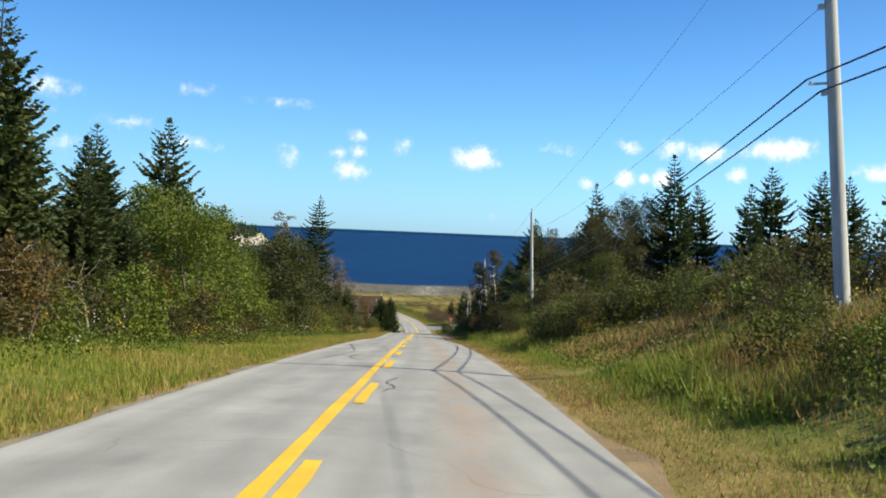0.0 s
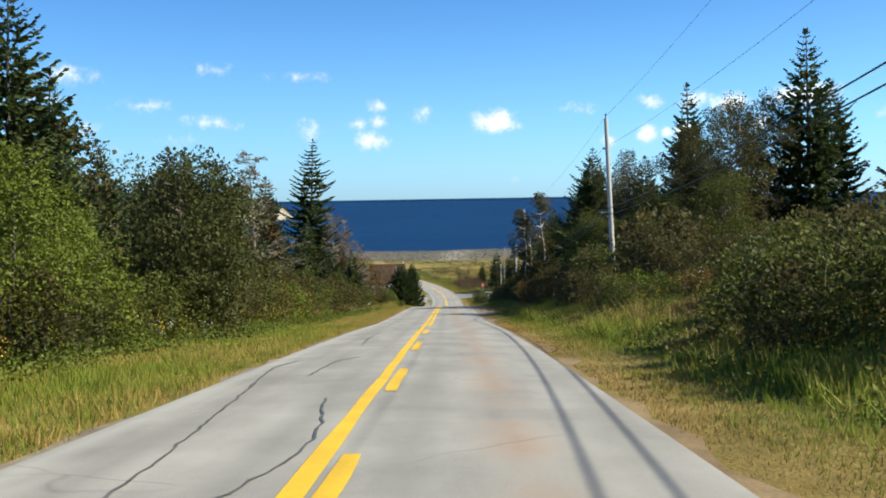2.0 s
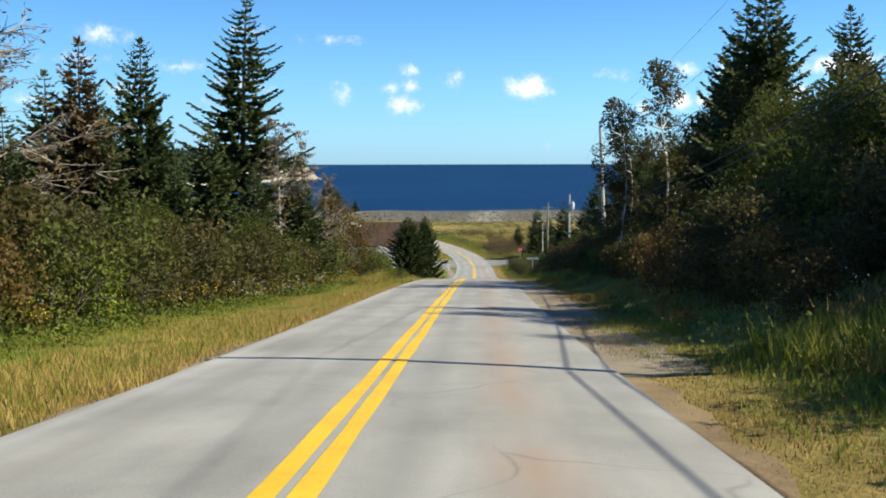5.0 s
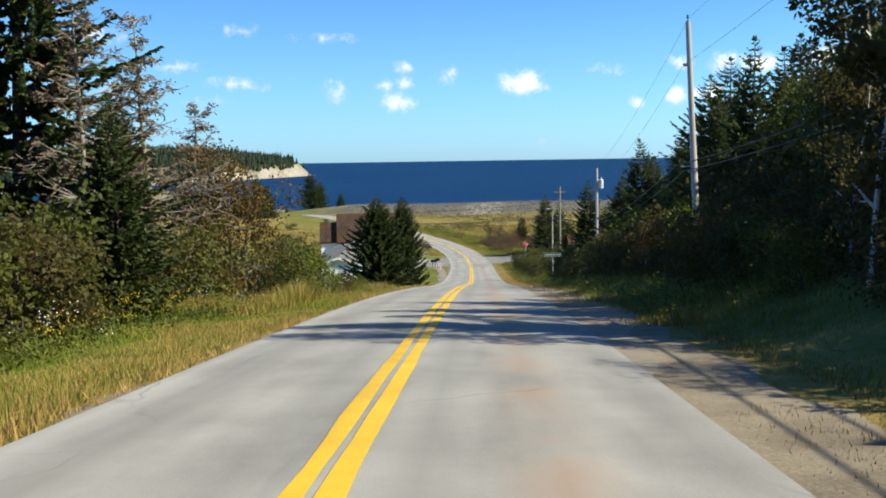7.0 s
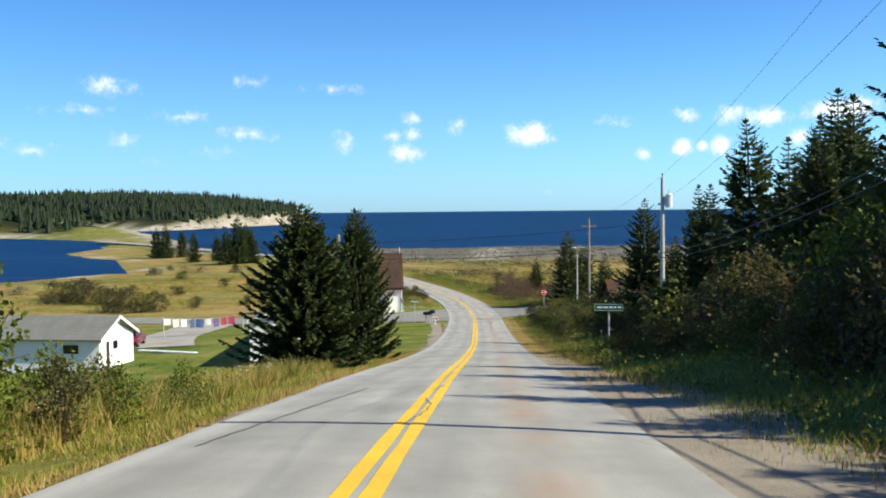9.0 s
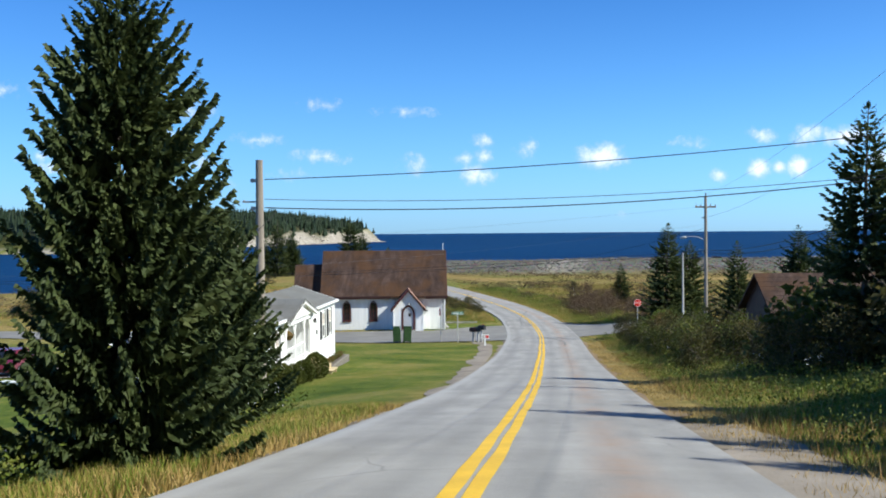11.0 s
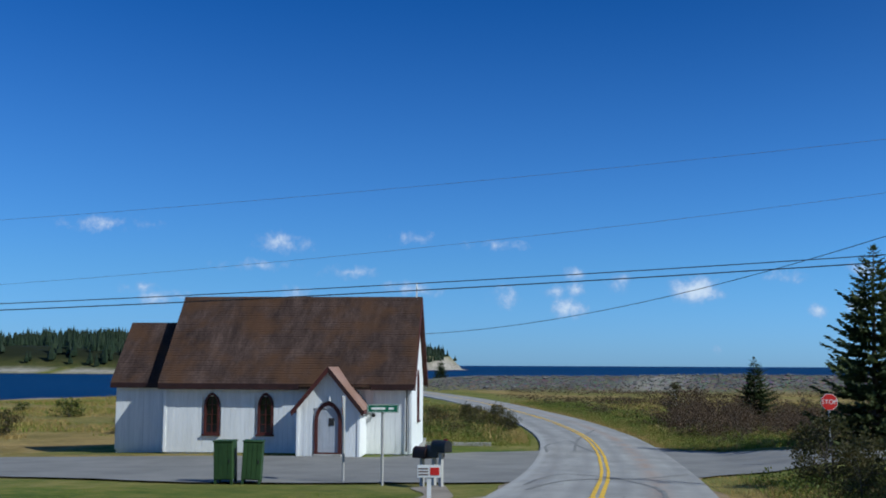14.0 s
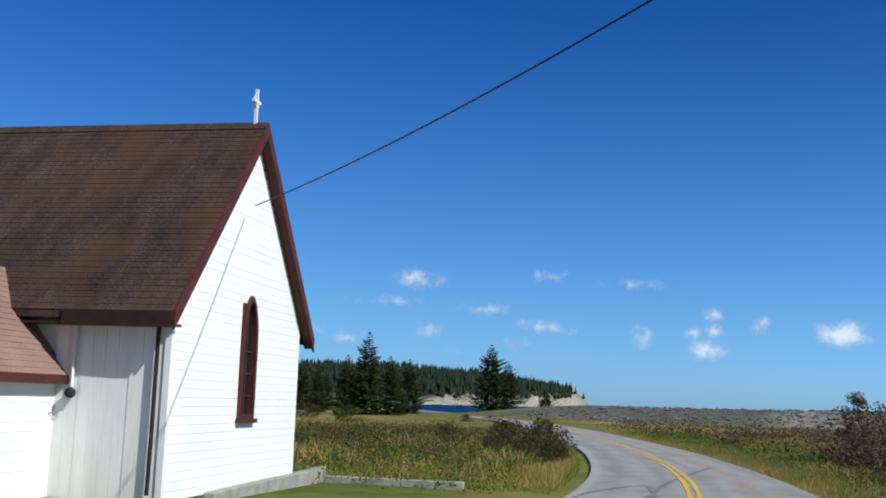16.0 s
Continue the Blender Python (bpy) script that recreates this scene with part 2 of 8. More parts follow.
M_MAROON = stained("maroon_trim_paint", (0.048, 0.013, 0.011), (0.10, 0.027, 0.021), 3, 30, 0.6, 0.15, 0.004)
M_DARKTRIM = stained("dark_brown_fascia", (0.018, 0.009, 0.008), (0.045, 0.018, 0.015), 3, 30, 0.6, 0.15, 0.004)
M_DOORGREY = stained("grey_door_paint", (0.36, 0.38, 0.42), (0.48, 0.50, 0.54), 2, 30, 0.6, 0.15, 0.004)
M_SHUTTER = stained("black_shutters", (0.012, 0.012, 0.014), (0.03, 0.03, 0.033), 3, 30, 0.5)
M_DARKIN = stained("dark_interior", (0.010, 0.010, 0.012), (0.03, 0.028, 0.028), 3, 30, 0.8)
M_CURTAIN = stained("beige_curtain", (0.34, 0.24, 0.17), (0.50, 0.40, 0.32), 6, 40, 0.9)
M_LUMBER = stained("new_lumber", (0.46, 0.36, 0.20), (0.60, 0.49, 0.31), 3, 40, 0.7, 0.2, 0.004)
M_CONC = stained("weathered_concrete", (0.22, 0.21, 0.19), (0.40, 0.385, 0.36), 3, 30, 0.9, 0.4, 0.008)
M_STONE = stained("dark_edging_stone", (0.10, 0.09, 0.075), (0.26, 0.235, 0.20), 5, 30, 0.9, 0.6, 0.02)
M_SKYLIGHT = stained("dark_blue_solar_glass", (0.01, 0.02, 0.05), (0.02, 0.04, 0.09), 3, 30, 0.12, spec=0.6)
M_RUSTPIPE = stained("rusty_pipe", (0.16, 0.06, 0.03), (0.24, 0.10, 0.05), 6, 30, 0.8)
M_CARRED = stained("dark_red_car_paint", (0.12, 0.012, 0.03), (0.16, 0.02, 0.04), 1, 10, 0.25, 0.0, spec=0.5)
M_TYRE = stained("tyre_rubber", (0.012, 0.012, 0.012), (0.03, 0.03, 0.03), 4, 40, 0.85)


def m_cloth(name, col):
    return stained(name, tuple(c * 0.8 for c in col), col, 4, 30, 0.9)


def m_glass(name):
    m, nt, b = material(name, 0.06, 0.0, 0.5)
    b.inputs["Base Color"].default_value = (0.012, 0.014, 0.017, 1)
    n = noise_tex(nt, world_pos(nt), 1.5, 2)
    bump(nt, b, n, 0.03, 0.01)
    return m


M_GLASS = m_glass("dark_window_glass")


def m_shingle(name, tones, moss, pitch=0.13, row_scale=1.0):
    """Asphalt shingles: worn tone by tone, rust and lichen stains running down the slope."""
    m, nt, b = material(name, 0.9, 0.0, 0.15)
    pos = world_pos(nt)
    sep = nt.nodes.new("ShaderNodeSeparateXYZ")
    link(nt, pos, sep.inputs[0])
    geo = nt.nodes.new("ShaderNodeNewGeometry")
    mp = nt.nodes.new("ShaderNodeMapping")
    mp.inputs["Scale"].default_value = (1.0, 0.35, 0.25)
    link(nt, pos, mp.inputs[0])
    streak = noise_tex(nt, mp.outputs[0], 1.7, 6, 0.7)
    blotch = noise_tex(nt, pos, 0.55, 4, 0.6)
    grain = noise_tex(nt, pos, 26, 3, 0.6)
    f = calc(nt, "ADD", calc(nt, "ADD", calc(nt, "MULTIPLY", streak, 0.45), calc(nt, "MULTIPLY", grain, 0.45)), calc(nt, "MULTIPLY", geo.outputs["Random Per Island"], 0.02))
    base = ramp(nt, f, tones)
    col = mixc(nt, ramp(nt, blotch, [(0.45, 0.0), (0.62, 0.8)]), base, moss)
    link(nt, col, b.inputs["Base Color"])
    bump(nt, b, grain, 0.35, 0.01)
    return m


M_ROOF = m_shingle("brown_asphalt_shingles", [(0.34, (0.018, 0.012, 0.010)), (0.46, (0.050, 0.032, 0.026)), (0.58, (0.115, 0.076, 0.062))], (0.080, 0.041, 0.021))
M_ROOFP = m_shingle("pale_pinkish_shingles", [(0.3, (0.20, 0.12, 0.10)), (0.5, (0.28, 0.18, 0.15)), (0.7, (0.36, 0.25, 0.21))], (0.24, 0.14, 0.10))
M_ROOFG = m_shingle("grey_asphalt_shingles", [(0.3, (0.12, 0.12, 0.115)), (0.5, (0.175, 0.175, 0.165)), (0.7, (0.235, 0.235, 0.22))], (0.15, 0.142, 0.125))

# ------------------------------------------------------------------ mesh helpers


def mesh_from(name, verts, faces, mat=None, smooth=False):
    """A mesh from arrays: verts (n, 3), faces (m, 3) or (m, 4)."""
    v = np.asarray(verts, dtype=np.float32).reshape(-1, 3)
    f = np.asarray(faces, dtype=np.int32)
    k = f.shape[1]
    me = bpy.data.meshes.new(name)
    me.vertices.add(len(v))
    me.vertices.foreach_set("co", v.ravel())
    me.loops.add(f.size)
    me.loops.foreach_set("vertex_index", f.ravel())
    me.polygons.add(len(f))
    me.polygons.foreach_set("loop_start", np.arange(0, f.size, k, dtype=np.int32))
    me.polygons.foreach_set("loop_total", np.full(len(f), k, dtype=np.int32))
    me.polygons.foreach_set("use_smooth", np.full(len(f), bool(smooth)))
    me.update(calc_edges=True)
    if mat:
        me.materials.append(mat)
    return me


def bm_mesh(name, bm, mat=None, smooth=False):
    me = bpy.data.meshes.new(name)
    if smooth:
        for f in bm.faces:
            f.smooth = True
    bm.to_mesh(me)
    bm.free()
    if mat:
        me.materials.append(mat)
    return me


def part(name, bm, mat, parent, label="", smooth=False):
    """Links a bmesh (or a mesh) as one object under a thing or a part."""
    me = bm if isinstance(bm, bpy.types.Mesh) else bm_mesh(name, bm, mat, smooth)
    ob = new(name, me)
    ob.parent = parent
    return tagged(ob, label) if label else ob


def thing(name, m, label, category, group=""):
    ob = new(name)
    ob.empty_display_size = 0.2
    ob.matrix_basis = m
    return tagged(ob, label, category, group)


def box(bm, x0, x1, y0, y1, z0, z1, bevel=0.0):
    """An axis-aligned box into bm."""
    r = bmesh.ops.create_cube(bm, size=1.0)
    bmesh.ops.scale(bm, vec=(x1 - x0, y1 - y0, z1 - z0), verts=r["verts"])
    bmesh.ops.translate(bm, vec=((x0 + x1) / 2, (y0 + y1) / 2, (z0 + z1) / 2), verts=r["verts"])
    if bevel:
        es = {e for v in r["verts"] for e in v.link_edges}
        bmesh.ops.bevel(bm, geom=list(es), offset=bevel, segments=1, affect="EDGES")
    return bm


def boxes(*specs, bevel=0.0):
    bm = bmesh.new()
    for s in specs:
        box(bm, *s, bevel=bevel)
    return bm


def prism(outline, d0, d1, axis="y"):
    """A closed outline [(a, z)] pushed along an axis from d0 to d1."""
    bm = bmesh.new()
    put = (lambda a, z, d: (a, d, z)) if axis == "y" else (lambda a, z, d: (d, a, z))
    f0 = [bm.verts.new(put(a, z, d0)) for a, z in outline]
    f1 = [bm.verts.new(put(a, z, d1)) for a, z in outline]
    bm.faces.new(f0)
    bm.faces.new(f1[::-1])
    for k in range(len(outline)):
        j = (k + 1) % len(outline)
        bm.faces.new((f0[k], f1[k], f1[j], f0[j]))
    bmesh.ops.recalc_face_normals(bm, faces=bm.faces)
    return bm


def tube(points, radii, sides=6):
    """Arrays of a tapering tube along points."""
    pts = np.asarray(points, float)
    rad = np.broadcast_to(np.asarray(radii, float), (len(pts),))
    d = np.gradient(pts, axis=0)
    d /= np.linalg.norm(d, axis=1, keepdims=True) + 1e-9
    ref = np.where(np.abs(d[:, 2:3]) > 0.9, np.array([[1.0, 0, 0]]), np.array([[0, 0, 1.0]]))
    a = np.cross(d, ref)
    a /= np.linalg.norm(a, axis=1, keepdims=True) + 1e-9
    b = np.cross(d, a)
    ang = np.linspace(0, 2 * np.pi, sides, endpoint=False)
    ring = pts[:, None] + rad[:, None, None] * (np.cos(ang)[None, :, None] * a[:, None] + np.sin(ang)[None, :, None] * b[:, None])
    v = ring.reshape(-1, 3)
    f = []
    for i in range(len(pts) - 1):
        for j in range(sides):
            k = (j + 1) % sides
            f.append((i * sides + j, i * sides + k, (i + 1) * sides + k, (i + 1) * sides + j))
    return v, np.array(f)


def join(parts):
    vs, fs, n = [], [], 0
    for v, f in parts:
        vs.append(v)
        fs.append(f + n)
        n += len(v)
    return np.concatenate(vs), np.concatenate(fs)


def cyl(bm, x, y, z0, z1, r0, r1=None, sides=12):
    r = bmesh.ops.create_cone(bm, cap_ends=True, segments=sides, radius1=r0, radius2=r0 if r1 is None else r1, depth=z1 - z0)
    bmesh.ops.translate(bm, vec=(x, y, (z0 + z1) / 2), verts=r["verts"])
    return r["verts"]


# ------------------------------------------------------------------ plan of the road and the land
CENTRE = [(-0.7, -80), (-1.13, 0), (-1.30, 20), (-1.62, 40), (-2.05, 60), (-2.88, 93), (-3.52, 126), (-3.92, 151), (-4.28, 180), (-4.62, 200),
          (-4.92, 212), (-5.4, 230), (-6.2, 249), (-8.7, 271.5), (-12.0, 287), (-17.5, 306), (-27.0, 335), (-46, 380), (-72, 430), (-112, 490), (-185, 590)]
LEVELS = [(-80, 4.0), (0, -1.42), (20.8, -2.98), (42, -4.83), (62, -6.7), (85, -9.0), (100, -10.36), (115.5, -11.7), (130.7, -13.1), (155, -15.7),
          (178.3, -18.4), (194.4, -20.13), (210, -21.53), (225, -22.70), (240, -23.5), (255, -24.0), (275, -24.3), (300, -24.4), (700, -24.4)]


def hermite(xs, ys, x):
    """A smooth curve through the knots."""
    xs, ys = np.asarray(xs, float), np.asarray(ys, float)
    m = np.gradient(ys, xs)
    x = np.clip(x, xs[0], xs[-1])
    k = np.clip(np.searchsorted(xs, x) - 1, 0, len(xs) - 2)
    h = xs[k + 1] - xs[k]
    t = (x - xs[k]) / h
    return (2 * t**3 - 3 * t**2 + 1) * ys[k] + (t**3 - 2 * t**2 + t) * h * m[k] + (-2 * t**3 + 3 * t**2) * ys[k + 1] + (t**3 - t**2) * h * m[k + 1]


def road_level(y):
    return hermite([a for a, _ in LEVELS], [b for _, b in LEVELS], np.asarray(y, float))


_k = np.cumsum([0] + [math.dist(CENTRE[i], CENTRE[i + 1]) for i in range(len(CENTRE) - 1)])
_s = np.arange(0, _k[-1], 1.0)
LINE = np.stack([hermite(_k, [c[0] for c in CENTRE], _s), hermite(_k, [c[1] for c in CENTRE], _s)], 1)
_t = np.gradient(LINE, axis=0)
_t /= np.linalg.norm(_t, axis=1, keepdims=True)
SIDE = np.stack([_t[:, 1], -_t[:, 0]], 1)  # to the right of the way
HALF_L, HALF_R = 2.72, 3.0


def road_frame(x, y):
    """Signed distance to the right of the centre line, and the y of the nearest point on it."""
    x, y = np.atleast_1d(np.asarray(x, float)), np.atleast_1d(np.asarray(y, float))
    d, cy = np.empty(len(x)), np.empty(len(x))
    for a in range(0, len(x), 4000):
        p = np.stack([x[a:a + 4000], y[a:a + 4000]], 1)
        dd = ((p[:, None] - LINE[None, ::2]) ** 2).sum(-1)
        k = dd.argmin(1) * 2
        off = p - LINE[k]
        along = np.clip((off * _t[k]).sum(1), -1.2, 1.2)
        rest = off - along[:, None] * _t[k]
        d[a:a + 4000] = np.sign((rest * SIDE[k]).sum(1)) * np.hypot(rest[:, 0], rest[:, 1])
        cy[a:a + 4000] = LINE[k, 1] + along * _t[k, 1]
    return d, cy


ROWS_Y = [-80, 0, 20, 40, 80, 120, 150, 180, 200, 220, 240, 260, 300, 420]
LEFT_D = [2.75, 5, 8, 15, 30, 70]
LEFT_H = [[-.1, 0, .2, .6, 1.0, 2.0], [-.1, 0, .2, .6, 1.0, 1.0], [-.1, 0, .2, .5, .8, .5], [-.1, 0, .1, .4, .5, 0], [-.1, 0, 0, .2, 0, -2],
          [-.1, -.15, -.3, -.8, -2.0, -5], [-.1, -.4, -1.0, -2.3, -4.4, -7], [-.1, -.25, -.8, -2, -3.4, -5.5], [-.1, -.2, -.5, -1.3, -1.9, -4],
          [-.08, -.1, -.1, 0, -.5, -2], [-.08, -.1, -.1, -.1, -.4, -1], [-.1, -.1, 0, .1, -.2, -.6], [-.1, -.2, -.3, -.3, -.3, -.4], [-.1, -.2, -.3, -.3, -.3, -.3]]
RIGHT_D = [3.05, 5.5, 8, 12, 20, 60]
RIGHT_H = [[-.1, .2, 1.2, 2.2, 3.0, 4.0], [-.1, .2, 1.2, 2.2, 3.0, 4.0], [-.1, .2, 1.25, 2.1, 3.0, 4.0], [-.1, .1, .85, 1.7, 2.6, 4], [-.1, .1, 1.0, 2.0, 3.0, 4.5],
           [-.1, 0, 1.0, 1.9, 2.6, 4.5], [-.1, -.05, .5, 1.4, 2.2, 4.0], [-.1, -.05, .3, 1.0, 2.0, 4.0], [-.1, -.05, .4, 1.2, 2.0, 3.0], [-.1, -.05, .4, 1.0, 1.5, 2.0],
           [-.1, -.05, .2, .5, .8, 1.0], [-.1, -.1, .2, .3, .4, .4], [-.1, -.1, 0, 0, 0, 0], [-.1, -.1, 0, 0, 0, 0]]
COAST = [(900, 416), (100, 416), (-15, 416), (-48, 428), (-95, 470), (-150, 600), (-190, 690), (-222, 752), (-262, 795), (-312, 850), (-345, 890), (-368, 935), (-330, 922),
         (-290, 890), (-256, 862), (-242, 900), (-236, 960), (-228, 1050), (-216, 1150), (-204, 1245), (-262, 1330), (-400, 1420), (-1200, 1560)]
LAGOON = [(-83, 358), (-91, 355), (-94, 348), (-96, 340), (-99, 331), (-150, 322), (-330, 312), (-600, 312), (-600, 560), (-400, 690), (-272, 690), (-242, 665), (-215, 642), (-197, 622),
          (-172, 577), (-152, 514), (-148, 474), (-126, 441), (-113, 429), (-100, 398)]


def poly_distance(pts, x, y, closed):
    """Unsigned distance to a polyline and, for a closed one, whether inside."""
    best, inside = np.full(len(x), 1e9), np.zeros(len(x), bool)
    n = len(pts)
    for k in range(n if closed else n - 1):
        (ax, ay), (bx, by) = pts[k], pts[(k + 1) % n]
        ux, uy = bx - ax, by - ay
        t = np.clip(((x - ax) * ux + (y - ay) * uy) / (ux * ux + uy * uy), 0, 1)
        best = np.minimum(best, np.hypot(x - ax - t * ux, y - ay - t * uy))
        if closed:
            cross = ((ay > y) != (by > y)) & (x < (bx - ax) * (y - ay) / ((by - ay) or 1e-9) + ax)
            inside ^= cross
    return best, inside


def step(a, b, v):
    t = np.clip((v - a) / (b - a), 0, 1)
    return t * t * (3 - 2 * t)


def lumps(x, y, size):
    """Cheap smooth unevenness, about -1 to 1."""
    u, v = x / size, y / size
    return (np.sin(u * 1.7 + 1.3 * np.sin(v * 0.9 + 0.4)) + np.sin(v * 1.5 + 1.1 * np.sin(u * 1.1 + 2.0)) + 0.6 * np.sin(u * 3.7 + v * 2.9) + 0.5 * np.sin(v * 4.3 - u * 2.2)) / 3.1


def coast_side(x, y):
    """Metres inland from the open shore; negative on the sea side."""
    ring = COAST + [(-6000, 1560), (-6000, -6000), (900, -6000)]
    d, inside = poly_distance(COAST, x, y, False)
    _, inside = poly_distance(ring, x, y, True)
    inside |= (x > 890) & (y < 416)
    return np.where(inside, d, -d)


def land(x, y):
    """Height of the ground."""
    shape = np.shape(x)
    x, y = np.ravel(np.asarray(x, float)), np.ravel(np.asarray(y, float))
    d, cy = road_frame(x, y)
    base = road_level(cy)
    off = np.full(len(x), -0.14)
    for sign, ds, hs in ((-1, LEFT_D, LEFT_H), (1, RIGHT_D, RIGHT_H)):
        m = (d * sign) > (ds[0] - 0.4)
        cols = np.stack([np.interp(cy[m], ROWS_Y, [r[k] for r in hs]) for k in range(len(ds))], 1)
        dd = np.clip(np.abs(d[m]), ds[0], ds[-1])
        k = np.clip(np.searchsorted(ds, dd) - 1, 0, len(ds) - 2)
        arr = np.asarray(ds)
        t = (dd - arr[k]) / (arr[k + 1] - arr[k])
        i = np.arange(len(dd))
        off[m] = cols[i, k] * (1 - t) + cols[i, k + 1] * t
    z = base + off
    rough = step(4.0, 9.0, np.abs(d))
    z += rough * (0.18 * lumps(x, y, 4.0) + 0.35 * lumps(x, y, 17.0)) * np.where(y < 200, 1.0, 0.25)
    # far from the road: the hill behind, the flat meadow by the shore
    flat = -24.75 + 0.25 * lumps(x, y, 23.0)
    z = z + (flat - z) * step(255, 330, y) * step(6, 26, np.abs(d))
    far_l = np.clip(flat + 0.09 * np.clip(250 - y, 0, 400), None, 30)
    z = np.where(d < 0, z + (far_l - z) * step(45, 130, -d), z)
    # the coast
    c = coast_side(x, y)
    bank = step(-75, -40, x)
    crest = -21.75 + 0.25 * lumps(x, y * 0 + 7.0, 26.0) - 0.5 * step(40, -30, x)
    rise = np.where(c > 9, step(34, 9, c), 1.0)
    z = np.where(c > 0, z + bank * rise * (crest - z), z)
    z = np.where(c > 0, z + (1 - bank) * step(16, 2, c) * (SEA_Z + 0.5 - z), z)
    head = step(560, 760, y) * (x < 0)
    z = np.where(c > 0, z + head * step(6, 110, c) * 10.5, z)
    z = np.where(c > 0, z + head * step(0, 18, c) * 3.5 * (1 + 0.5 * lumps(x, y, 9.0)), z)
    z = np.where(c > 0, z + head * step(900, 1000, y) * step(2, 16, c) * 9.0 * (1 + 0.35 * lumps(x, y, 14.0)), z)
    west = step(-330, -480, x) * step(380, 640, y) * (1 - step(0, 1, (y > 900) * 1.0))
    z += west * 1.0
    shore = np.where(c < 9, np.where(c < 0, 1.0, step(9, 0, c)), 0.0)
    z = z + shore * (np.minimum(z, SEA_Z - 0.05 * np.clip(-c, 0, 60) - 0.1) - z)
    ld, lin = poly_distance(LAGOON, x, y, True)
    z = np.where(lin, np.minimum(z, SEA_Z + 0.15 - 0.9 * step(0, 12, ld)), z - step(30, 0, ld) * np.clip(z - (SEA_Z + 0.3), 0, None) * 0.9)
    return z.reshape(shape)


def land_at(x, y):
    return float(land(np.array([x]), np.array([y]))[0])


# ------------------------------------------------------------------ ground sheet
def axis_steps(spans):
    out = [spans[0][0]]
    for a, b, s in spans:
        n = max(1, round((b - a) / s))
        out += list(np.linspace(a, b, n + 1)[1:])
    return np.array(out)


def build_ground():
    gx = axis_steps([(-4900, -1300, 400), (-1300, -420, 40), (-420, -130, 10), (-130, -45, 3.0), (-45, -14, 1.25), (-14, 12, 0.6), (12, 45, 1.25), (45, 140, 5), (140, 900, 60), (900, 4900, 500)])
    gy = axis_steps([(-4900, -300, 460), (-300, -30, 18), (-30, 275, 1.1), (275, 345, 2.0), (345, 470, 2.5), (470, 760, 10), (760, 1760, 20), (1760, 4900, 400)])
    X, Y = np.meshgrid(gx, gy)
    Z = land(X, Y)
    nx, ny = len(gx), len(gy)
    v = np.stack([X, Y, Z], -1).reshape(-1, 3)
    i = np.arange(nx * ny).reshape(ny, nx)
    f = np.stack([i[:-1, :-1], i[:-1, 1:], i[1:, 1:], i[1:, :-1]], -1).reshape(-1, 4)
    me = mesh_from("ground", v, f, M_GROUND, True)
    # what grows or lies where: red lawn, green stones, blue dry grass, alpha pale rock and sand
    x, y = v[:, 0], v[:, 1]
    d, cy = road_frame(x, y)
    c = coast_side(x, y)
    ld, lin = poly_distance(LAGOON, x, y, True)
    lawn = step(184, 190, y) * step(237.5, 235.5, y + 0.13 * x + 2.0) * step(-3.0, -4.5, d) * step(-60, -40, x)
    lawn = np.maximum(lawn, step(262.5, 261.0, y - 0.15 * x * 0) * step(252, 254, y) * step(-33, -31, x) * step(-10.2, -11.5, x))
    stones = step(-70, -40, x) * step(36, 22, c) * step(-20, 0, c) * (y > 300)
    dry = np.clip(step(235, 262, y) * step(7, 14, np.abs(d)) * (0.55 + 0.5 * lumps(x, y, 14.0) + 0.3 * lumps(x + 40, y * 2.2, 9.0)), 0, 1)
    dry *= step(640, 560, y)
    dry = np.maximum(dry, 0.75 * step(2.8, 3.1, d) * step(5.4, 4.0, d + 0.7 * lumps(x, y, 3.0)) * (y < 240) * (y > -60))
    dry = np.maximum(dry, 0.3 * step(-4.6, -3.4, d + 0.4 * lumps(x, y, 3.0)) * (d < 0) * (y < 196))
    rock = np.where(x < -45, step(18, 6, c) * (c > -8), 0.0) * (y > 410)
    rock = np.maximum(rock, step(9, 0, ld) * (~lin) * (lumps(x, y, 20.0) > 0.0))
    rock = np.maximum(rock, step(590, 640, y) * step(17, 11, c) * (x < -100))
    rock = np.maximum(rock, 0.4 * step(8.0, 3.0, np.abs(x + 7.0 - 0.12 * (y - 390)) * (1 + 0.3 * lumps(x, y, 5.0))) * step(384, 392, y) * step(420, 410, y))
    at = me.color_attributes.new("cover", "FLOAT_COLOR", "POINT")
    at.data.foreach_set("color", np.stack([lawn, stones, dry, np.clip(rock, 0, 1)], 1).astype(np.float32).ravel())
    # shade between the far trees, put into the ground colour by this mask
    tree_shade = step(10, 16, c) * step(4, 14, np.where(lin, 0.0, ld)) * np.maximum(step(690, 720, y) * (x < -230), step(545, 580, y) * step(-225, -255, x))
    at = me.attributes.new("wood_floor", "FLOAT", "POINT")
    at.data.foreach_set("value", tree_shade.astype(np.float32))
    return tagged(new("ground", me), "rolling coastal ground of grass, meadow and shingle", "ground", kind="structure")


